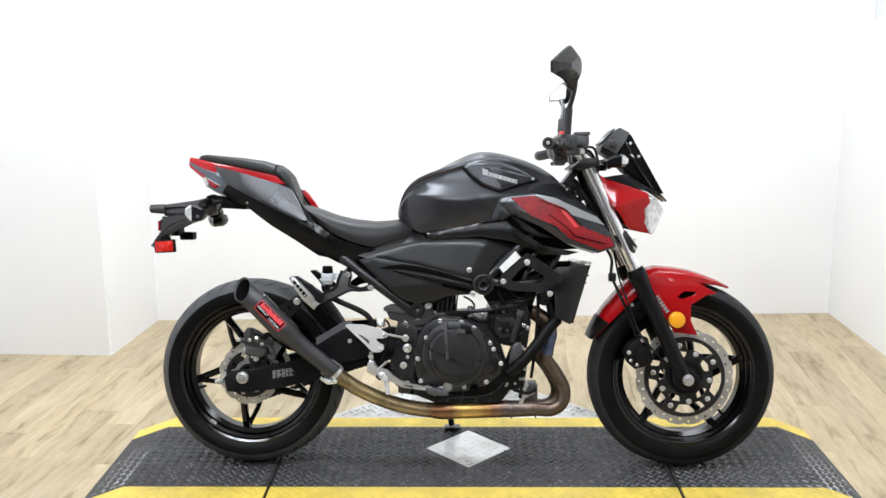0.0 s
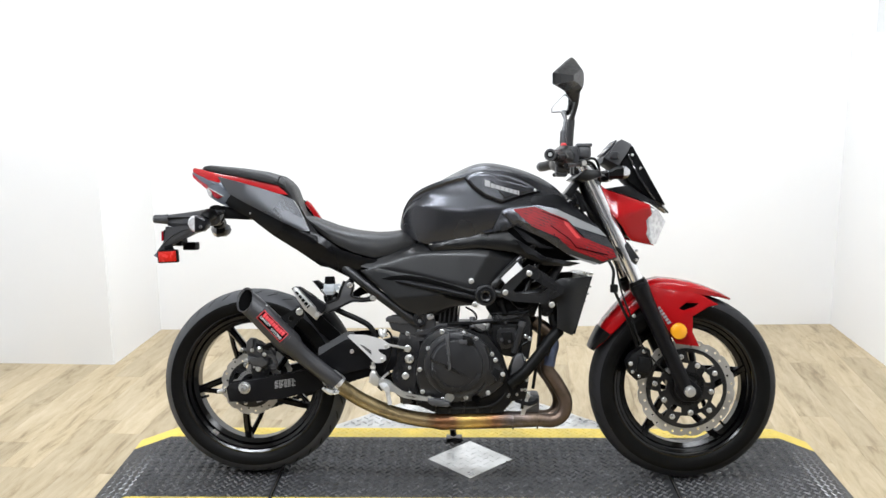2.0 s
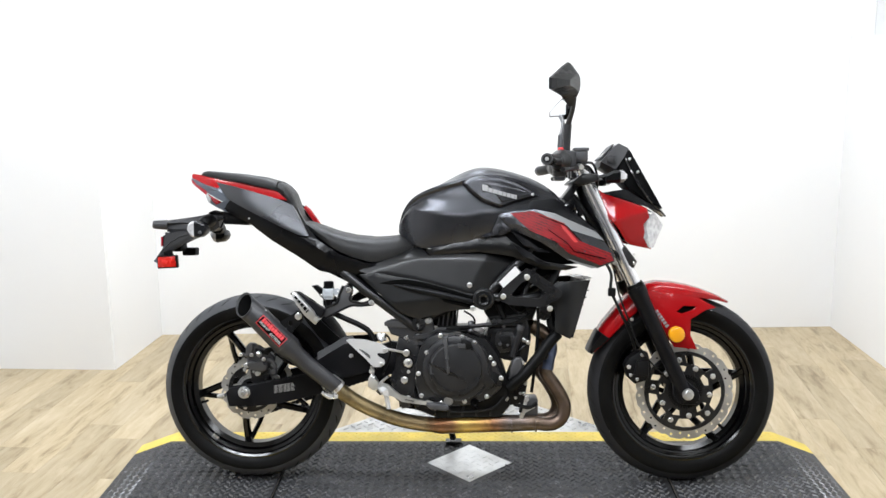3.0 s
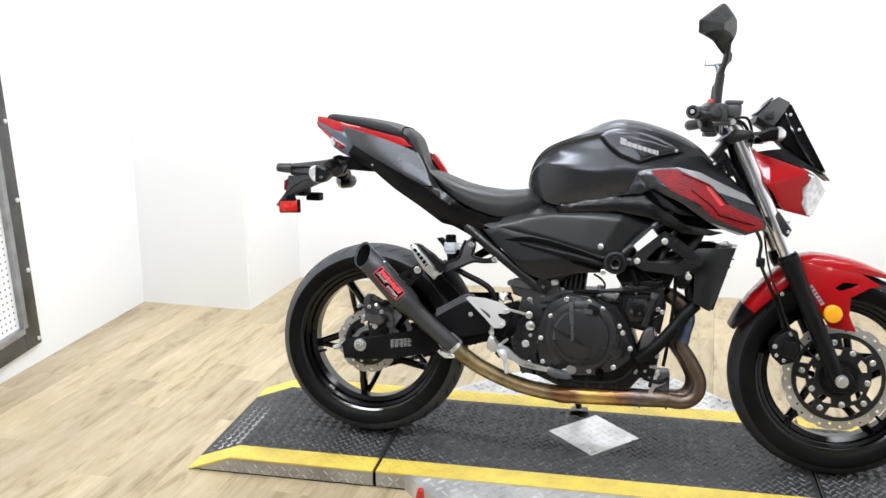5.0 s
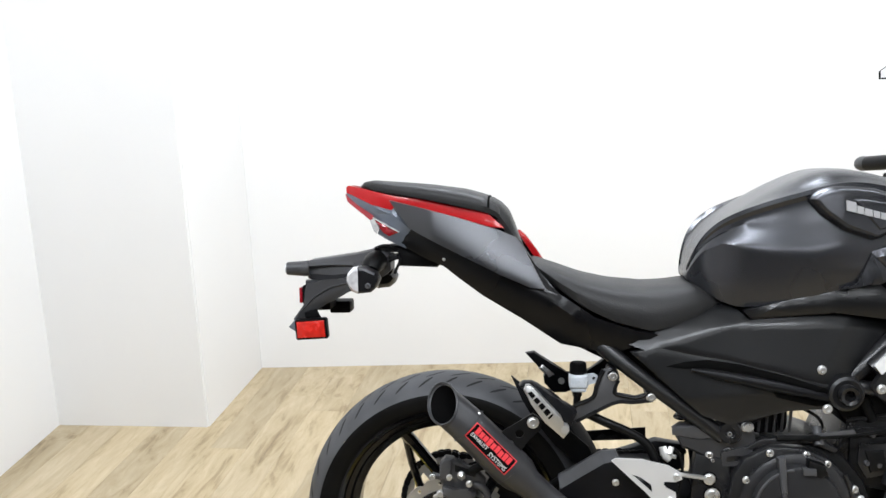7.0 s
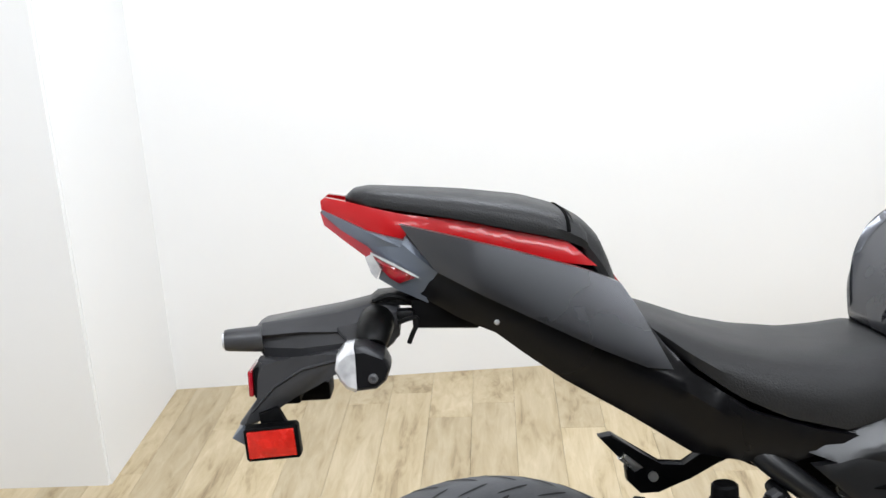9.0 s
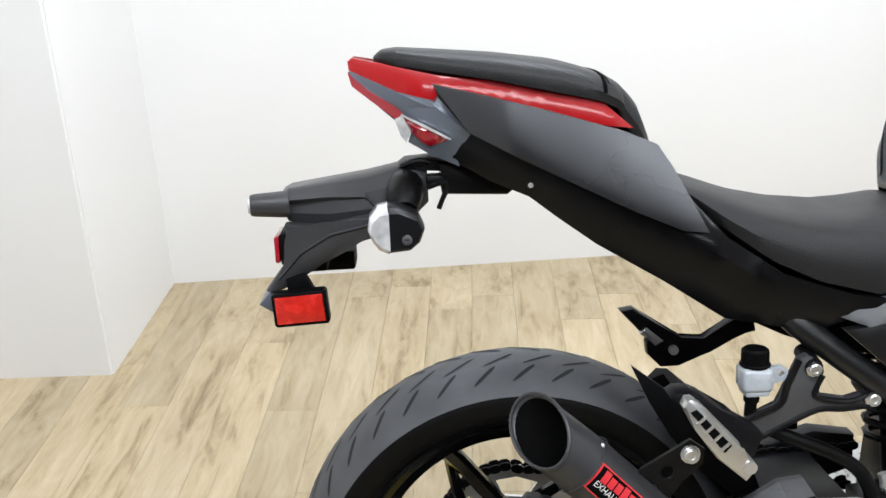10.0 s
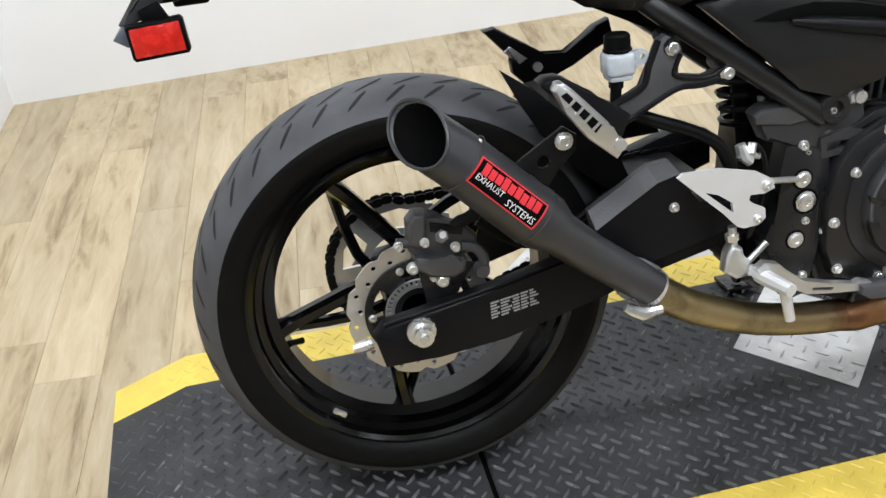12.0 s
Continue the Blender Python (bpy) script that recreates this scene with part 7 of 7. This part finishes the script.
# handlebar
bar_pts = [(0.925, -0.375, 0.992), (0.945, -0.30, 0.996), (0.985, -0.20, 1.002), (1.030, -0.09, 0.992), (1.035, 0, 0.988), (1.030, 0.09, 0.992), (1.005, 0.20, 1.002), (0.975, 0.30, 0.996), (0.955, 0.375, 0.992)]
bar = part("handlebar", tube(bar_pts, 0.0115, 12, 5), ENGINE, bike, "black tubular handlebar")
for cy in (-0.0425, 0.0425):
    part("bar_clamp", box(1.012, 1.055, cy - 0.0175, cy + 0.0175, 0.955, 1.008, 0.006), ENGINE, bar)
for s in (-1, 1):
    fw = 0.0 if s < 0 else 0.032
    gr = part("grip", tube([(0.918 + fw, s * 0.362, 0.997), (0.928 + fw, s * 0.33, 0.998), (0.945 + fw, s * 0.28, 1.000), (0.960 + fw, s * 0.24, 1.000)], 0.0165, 16, 3), RUBBERHOSE, bar, "black rubber grip")
    part("bar_weight", tube([(0.9175 + fw, s * 0.358, 0.997), (0.9135 + fw, s * 0.378, 0.997), (0.9120 + fw, s * 0.392, 0.997)], [0.0155, 0.0175, 0.0150], 18, 1), HOUSING, bar)
    part("bar_ring", tube([(0.9120 + fw, s * 0.3915, 0.997), (0.9118 + fw, s * 0.3930, 0.997)], 0.0098, 16, 1), GAP, bar)
    part("bar_screw", tube([(0.9119 + fw, s * 0.392, 0.997), (0.9116 + fw, s * 0.3950, 0.997)], [0.0062, 0.005], 10, 1), STEEL, bar)
    part("throttle_housing", tube([(0.948 + fw, s * 0.262, 0.999), (0.955 + fw, s * 0.245, 1.000), (0.964 + fw, s * 0.225, 1.000), (0.978 + fw, s * 0.190, 1.000)], [0.0195, 0.024, 0.033, 0.034], 20, 3), COVER, bar, "black round grip housing")
    part("switch_button", box(0.958 + fw, 0.974 + fw, min(s * 0.205, s * 0.222), max(s * 0.205, s * 0.222), 1.026, 1.040, 0.003), REDGRIP if s < 0 else HOUSING, bar, "small red switch" if s < 0 else "")
    part("housing_screw", tube([(0.966 + fw, s * 0.236, 0.978), (0.964 + fw, s * 0.2425, 0.976)], 0.0045, 8, 1), STEEL, bar)
    part("switch_box", join(box(0.955 + fw, 1.010 + fw, min(s * 0.19, s * 0.235), max(s * 0.19, s * 0.235), 0.972, 1.030, 0.010), box(0.945 + fw, 0.985 + fw, min(s * 0.16, s * 0.20), max(s * 0.16, s * 0.20), 0.955, 0.995, 0.008)), HOUSING, bar)
    part("lever_perch", box(0.985 + fw, 1.030 + fw, min(s * 0.15, s * 0.195), max(s * 0.15, s * 0.195), 0.975, 1.015, 0.007), ENGINE2, bar)
    part("hand_lever", tube([(1.015 + fw, s * 0.17, 0.985), (1.010 + fw, s * 0.24, 0.978), (0.985 + fw, s * 0.31, 0.972), (0.958 + fw, s * 0.365, 0.968)], [0.008, 0.0065, 0.006, 0.0075], 8, 4), ENGINE2, bar)
    sw = 0.0 if s < 0 else 0.020
    ms = part("mirror", tube([(0.985 + sw, s * 0.195, 1.015), (0.985 + sw, s * 0.20, 1.05), (0.987 + sw, s * 0.207, 1.10), (0.994 + sw, s * 0.235, 1.130), (0.998 + sw, s * 0.265, 1.155), (0.995 + sw, s * 0.30, 1.180)], [0.011, 0.0105, 0.009, 0.0068, 0.0065, 0.009], 12, 4), HOUSING, bike, "black angular rear-view mirror on a stalk")
    # the boot's grey holds the glare of the bright wall behind
    part("stalk_boot", tube([(0.985 + sw, s * 0.198, 1.040), (0.985 + sw, s * 0.203, 1.072), (0.988 + sw, s * 0.208, 1.108)], [0.0105, 0.0120, 0.0118], 14, 2), HOUSING, ms, "rubber stalk boot, greyed for the glare around it")
    # housing faces back; its outline lies in y and z
    mo = [(0.278, 1.156), (0.250, 1.182), (0.238, 1.214), (0.242, 1.256), (0.275, 1.277), (0.300, 1.279), (0.342, 1.262), (0.446, 1.216), (0.446, 1.186), (0.345, 1.179)]
    mo = [(a, b - (0.005 if s < 0 else 0.013)) for a, b in mo]
    lx_, ls_ = (0.0, 1.0) if s < 0 else (0.048, 0.60)
    cxy = Vector((sum(a for a, _ in mo) / len(mo), sum(b for _, b in mo) / len(mo)))
    back = lambda yy: 1.000 + lx_ - 0.42 * (yy - 0.24)
    rows = []
    for dx, sc_ in ((-0.003, 0.95), (0.000, 1.0), (0.007, 1.0), (0.012, 0.92), (0.034, 0.45)):
        sc_ *= ls_
        rows.append([Vector((back(cxy.x + (yy - cxy.x) * sc_) + dx, s * (cxy.x + (yy - cxy.x) * sc_), cxy.y + (zz - cxy.y) * sc_)) for yy, zz in mo])
    part("mirror_housing", loft(rows), SATINBLACK, ms, "black mirror housing", 9)
    gm = bmesh.new()
    k_ = 0.86 * ls_
    gm.faces.new([gm.verts.new((back(cxy.x + (yy - cxy.x) * k_) - 0.0038, s * (cxy.x + (yy - cxy.x) * k_), cxy.y + (zz - cxy.y) * k_)) for yy, zz in mo])
    part("mirror_glass", thicken(gm, lambda v: v + Vector((0.002, 0, 0))), MIRROR, ms, "silvered mirror glass")
tank_cup = part("brake_reservoir", join(box(1.008, 1.048, -0.20, -0.155, 0.998, 1.032, 0.007, 3), box(1.005, 1.051, -0.203, -0.152, 1.030, 1.040, 0.003)), CASTGREY, bike, "square dark grey front brake fluid reservoir")
for x, y in ((1.011, -0.197), (1.045, -0.158)):
    part("lid_screw", tube([(x, y, 1.038), (x, y, 1.0415)], [0.004, 0.003], 8, 1), STEEL, tank_cup)
part("lever_bolt", tube([(1.012, -0.176, 1.010), (1.012, -0.176, 0.968)], 0.005, 8, 1), STEEL, bar)
part("adjuster", tube([(1.026, -0.214, 0.982), (1.020, -0.190, 0.985)], [0.008, 0.010], 12, 1), ALU, bar, "bare metal lever adjuster")
part("cable_bundle", join(tube([(1.01, -0.16, 0.985), (1.06, -0.12, 0.985), (1.09, -0.07, 0.93), (1.07, -0.05, 0.88)], 0.005, 8, 5), tube([(1.00, -0.18, 0.98), (1.07, -0.10, 1.00), (1.10, -0.02, 0.95)], 0.004, 8, 5), tube([(1.00, 0.18, 0.98), (1.07, 0.10, 1.00), (1.10, 0.02, 0.95)], 0.004, 8, 5)), CABLE, bike)
# instruments, screen and headlamp
dash = part("instrument", loft([[Vector((x, sy * w, z)) for sy, x, z in ((-1, x0, z0), (1, x0, z0), (1, x1, z1), (-1, x1, z1))] for x0, z0, x1, z1, w in ((1.100, 0.990, 1.135, 0.968, 0.055), (1.100, 1.005, 1.145, 0.980, 0.085), (1.140, 1.050, 1.172, 1.020, 0.090), (1.155, 1.060, 1.185, 1.045, 0.080))]), CASTGREY, bike, "dark grey instrument cluster")
part("display_rim", plate([(1.1025, 1.012), (1.1425, 1.056), (1.139, 1.059), (1.099, 1.015)], -0.070, 0.070, 0.002), HOUSING, dash)
part("dash_clip", box(1.118, 1.142, -0.098, -0.088, 1.000, 1.022, 0.003), HOUSING, dash)
part("display", plate([(1.106, 1.018), (1.138, 1.052), (1.136, 1.055), (1.104, 1.021)], -0.06, 0.06), GLOSSBLACK, dash, "dark display window")
scr = []
for x, z, w, b in ((1.178, 1.056, 0.060, 0.0), (1.205, 1.015, 0.085, 0.004), (1.240, 0.955, 0.095, 0.010), (1.275, 0.895, 0.085, 0.012), (1.312, 0.838, 0.030, 0.006)):
    scr.append([Vector((x - 0.10 * (y / 0.1) ** 2 * 0.35, y, z - 0.10 * (y / 0.1) ** 2 * 0.12)) for y in (w * k / 4 for k in range(-4, 5))] + [Vector((x - 0.004 - 0.10 * (y / 0.1) ** 2 * 0.35, y, z - 0.003 - 0.10 * (y / 0.1) ** 2 * 0.12)) for y in (w * k / 4 for k in range(4, -5, -1))])
screen = part("fly_screen", loft(scr), SMOKE, bike, "dark smoked fly screen")
for x, z in ((1.187, 1.012), (1.212, 0.972)):
    bolt(screen, x, -0.085, z, 0.004, up=0.002)
part("screen_bracket", plate([(1.145, 0.965), (1.175, 1.045), (1.190, 1.040), (1.290, 0.860), (1.240, 0.880), (1.180, 0.930)], -0.075, 0.075, 0.004), PLASTIC, screen)


def cowl_depth(x, z):
    line = 0.822 + 0.30 * (x - 1.13)
    return 0.132 - 0.30 * max(0.0, x - 1.14) - (0.45 * (z - line) if z > line else 0.25 * (line - z))


for s in (-1, 1):
    hl = part("headlamp_cowl", shell([(1.068, 0.925), (1.085, 0.927), (1.109, 0.906), (1.175, 0.884), (1.237, 0.862), (1.246, 0.832), (1.228, 0.813), (1.236, 0.771), (1.258, 0.735), (1.185, 0.751), (1.170, 0.765), (1.151, 0.796), (1.126, 0.825)], cowl_depth, 0.012, s, 0.015, 0.002), RED, bike, "glossy red headlamp side cowl")
    part("cowl_upper", shell([(1.110, 0.909), (1.136, 0.915), (1.178, 0.920), (1.222, 0.890), (1.290, 0.846), (1.240, 0.864), (1.175, 0.887)], lambda x, z: cowl_depth(x, z) + 0.002, 0.012, s, 0.025), PLASTIC2, bike)
    part("headlamp_lens", shell([(1.222, 0.813), (1.240, 0.836), (1.268, 0.848), (1.282, 0.833), (1.302, 0.808), (1.284, 0.777), (1.264, 0.740), (1.246, 0.740), (1.230, 0.771)], lambda x, z: max(0.004, min(0.088, 0.100 - 1.15 * (x - 1.234))), 0.004, s, 0.02), LENSCLEAR, bike, "clear faceted headlamp lens")
    fs_ = part("front_turn_signal", loft([[Vector((x, s * (0.155 + yy), z)) for yy, z in ring] for x, ring in (
        (1.106, [(-0.018, 0.955), (0.0, 0.962), (0.018, 0.955), (0.018, 0.945), (0.0, 0.940), (-0.018, 0.945)]),
        (1.124, [(-0.026, 0.962), (0.0, 0.972), (0.028, 0.964), (0.028, 0.944), (0.0, 0.936), (-0.026, 0.942)]),
        (1.146, [(-0.028, 0.966), (0.0, 0.976), (0.030, 0.968), (0.030, 0.946), (0.0, 0.936), (-0.028, 0.942)]))]), PLASTIC, bike, "black front turn signal")
    part("signal_lens", loft([[Vector((x, s * (0.155 + yy * k), 0.955 + (z - 0.955) * k)) for yy, z in ((-0.028, 0.966), (0.0, 0.976), (0.030, 0.968), (0.030, 0.946), (0.0, 0.936), (-0.028, 0.942))] for x, k in ((1.145, 1.0), (1.158, 0.9), (1.166, 0.55))]), LENSCLEAR, fs_, "clear signal lens")
    part("signal_stem", tube([(1.124, s * 0.08, 0.945), (1.126, s * 0.135, 0.953)], 0.010, 8, 1), RUBBERHOSE, fs_)
part("headlamp_body", loft([[Vector((x, y, z)) for y, z in ((-w, zt), (w, zt), (w * 0.9, zb), (-w * 0.9, zb))] for x, zt, zb, w in ((1.13, 0.90, 0.78, 0.085), (1.20, 0.88, 0.755, 0.085), (1.240, 0.845, 0.750, 0.06))]), PLASTIC, bike)
# front mudguard
fend = []
FA = [157, 150, 140, 130, 120, 112, 104, 96, 88, 80, 70, 62]
FRR = [0.318, 0.321, 0.326, 0.331, 0.343, 0.355, 0.352, 0.340, 0.330, 0.322, 0.315, 0.311]
FWW = [0.052, 0.060, 0.066, 0.070, 0.074, 0.076, 0.076, 0.074, 0.070, 0.062, 0.045, 0.016]
FDD = [0.012, 0.030, 0.042, 0.046, 0.050, 0.058, 0.058, 0.052, 0.040, 0.028, 0.014, 0.004]
for a, r, w, dd in zip(FA, FRR, FWW, FDD):
    ca, sa = math.cos(radians(a)), math.sin(radians(a))
    out = [(-w, r - dd), (-w * 0.97, r - dd * 0.45), (-w * 0.72, r - dd * 0.12), (-w * 0.35, r - 0.002), (0, r)]
    out = out + [(-y, q) for y, q in out[-2::-1]]
    inn = [(y * 0.95, q - 0.003) for y, q in out[::-1]]
    fend.append([Vector((FX + q * ca, y, FZ + q * sa)) for y, q in out + inn])
fender = part("front_mudguard", loft(fend), RED, bike, "glossy red front mudguard", 45)
flap = []
for a in (158, 156, 153, 150, 147, 144.5):
    r, w, dd = (float(np.interp(-a, [-q for q in FA], k)) for k in (FRR, FWW, FDD))
    ca, sa = math.cos(radians(a)), math.sin(radians(a))
    out = [(-w * 1.02, r - dd * 1.04), (-w * 0.99, r - dd * 0.45), (-w * 0.73, r - dd * 0.12), (-w * 0.35, r - 0.002), (0, r)]
    out = out + [(-y, q) for y, q in out[-2::-1]]
    flap.append([Vector((FX + (q + 0.0025) * ca, y, FZ + (q + 0.0025) * sa)) for y, q in out] + [Vector((FX + (q - 0.001) * ca, y * 0.97, FZ + (q - 0.001) * sa)) for y, q in out[::-1]])
part("rear_flap", loft(flap), PLASTIC2, fender, "black rear flap of the mudguard", 45)
for s in (-1, 1):
    fp = part("mudguard_side", shell([(1.240, 0.612), (1.300, 0.602), (1.400, 0.585), (1.450, 0.556), (1.420, 0.550), (1.372, 0.520), (1.372, 0.472), (1.392, 0.428), (1.322, 0.436), (1.296, 0.480), (1.265, 0.545)], lambda x, z: 0.090 - 0.16 * max(0.0, z - 0.54), 0.008, s, 0.02, 0.001, holes=[[(1.330, 0.545), (1.352, 0.562), (1.392, 0.560), (1.375, 0.548), (1.345, 0.538)]]), RED, fender, "red mudguard side arm")
    rf = part("amber_reflector", lathe([(0.0, -0.006), (0.019, -0.006), (0.023, -0.004), (0.0245, 0.0), (0.0245, 0.012)], 1.326, 0.477, 32, y=-0.112), ORANGE, bike, "round amber fork reflector")
    if s > 0:
        for v in rf.data.vertices:
            v.co.y = -v.co.y
    bolt(fender, 1.196, s * 0.075, 0.520, 0.005, side=s)
for k in range(6):
    x0, z0 = 1.262 + k * 0.0062, 0.545 - k * 0.0088
    part("mark_bar", plate([(x0, z0), (x0 + 0.009, z0 + 0.006), (x0 + 0.013, z0 + 0.0005), (x0 + 0.004, z0 - 0.0055)], -0.0925, -0.088), DECALGREY, fender)
fcal = part("front_caliper", join(plate([(1.168, 0.380), (1.180, 0.402), (1.215, 0.428), (1.240, 0.420), (1.252, 0.370), (1.235, 0.335), (1.200, 0.325), (1.178, 0.345)], -0.108, -0.056, 0.007), plate([(1.195, 0.355), (1.205, 0.400), (1.240, 0.395), (1.240, 0.345)], -0.118, -0.10, 0.005)), ENGINE2, bike, "black front brake caliper")
for x, z, r in ((1.181, 0.378, 0.006), (1.187, 0.353, 0.005), (1.222, 0.415, 0.006), (1.206, 0.340, 0.005)):
    bolt(fcal, x, -0.108, z, r)
part("brake_line", tube([(1.10, -0.06, 0.72), (1.128, -0.10, 0.665), (1.126, -0.115, 0.615), (1.150, -0.125, 0.555), (1.180, -0.122, 0.490), (1.200, -0.115, 0.430)], 0.0048, 8, 5), CABLE, bike)
part("sensor_wire", tube([(1.14, -0.07, 0.68), (1.15, -0.12, 0.60), (1.175, -0.128, 0.53), (1.205, -0.125, 0.45), (1.240, -0.115, 0.40), (1.30, -0.10, 0.34)], 0.003, 6, 5), CABLE, bike)
part("line_clip", box(1.118, 1.140, -0.122, -0.10, 0.595, 0.620, 0.003), ENGINE2, bike)
part("fork_cable_stay", tube([(1.215, -0.125, 0.640), (1.225, -0.118, 0.600), (1.245, -0.110, 0.575)], 0.004, 6, 3), CABLE, bike)


# ---- floor planks: laid between the walls, the last ones cut to length ----
PW, PL = 0.122, 0.92
plank_bm = box(-PW / 2 + 0.00025, PW / 2 - 0.00025, -PL / 2 + 0.00025, PL / 2 - 0.00025, -0.006, 0.0, 0.0004, 1)
plank = part("plank", plank_bm, WOOD, floor)
tilt = radians(-4.0)
first = True
far_v, far_f = [], []
for i in range(-24, 25):
    shift = random.random() * PL
    for j in range(-9, 4):
        x, y = 0.62 + i * PW, shift - 0.6 + j * PL
        wx, wy = x * math.cos(tilt) - y * math.sin(tilt), x * math.sin(tilt) + y * math.cos(tilt)
        low, high = max(wy - PL / 2, -6.98), min(wy + PL / 2, 1.93 if wx > -0.85 else 1.36)
        west = -1.60
        if high - low < 0.05 or not west - 0.08 < wx < 2.68:
            continue
        m = pose(wx, wy, 0, 0, 0, -4.0) @ Matrix.Translation((0, (low + high) / 2 - wy, 0)) @ Matrix.Diagonal((1, (high - low) / PL, 1, 1))
        if wy < -3.6:
            base = len(far_v)
            far_v += [tuple(m @ Vector((a * (PW / 2 - 0.0003), b * (PL / 2 - 0.0003), c))) for c in (-0.006, 0.0) for a, b in ((-1, -1), (1, -1), (1, 1), (-1, 1))]
            far_f += [[base + k for k in f] for f in ((4, 5, 6, 7), (0, 1, 5, 4), (1, 2, 6, 5), (2, 3, 7, 6), (3, 0, 4, 7))]
        elif first:
            plank.matrix_basis, first = m, False
        else:
            twin(plank, floor, m)
far_mesh = bpy.data.meshes.new("far_planks")
far_mesh.from_pydata(far_v, [], far_f)
far_mesh.materials.append(WOOD)
far = new("far_planks", far_mesh)
far.parent = floor
far["kind"] = "stuff"
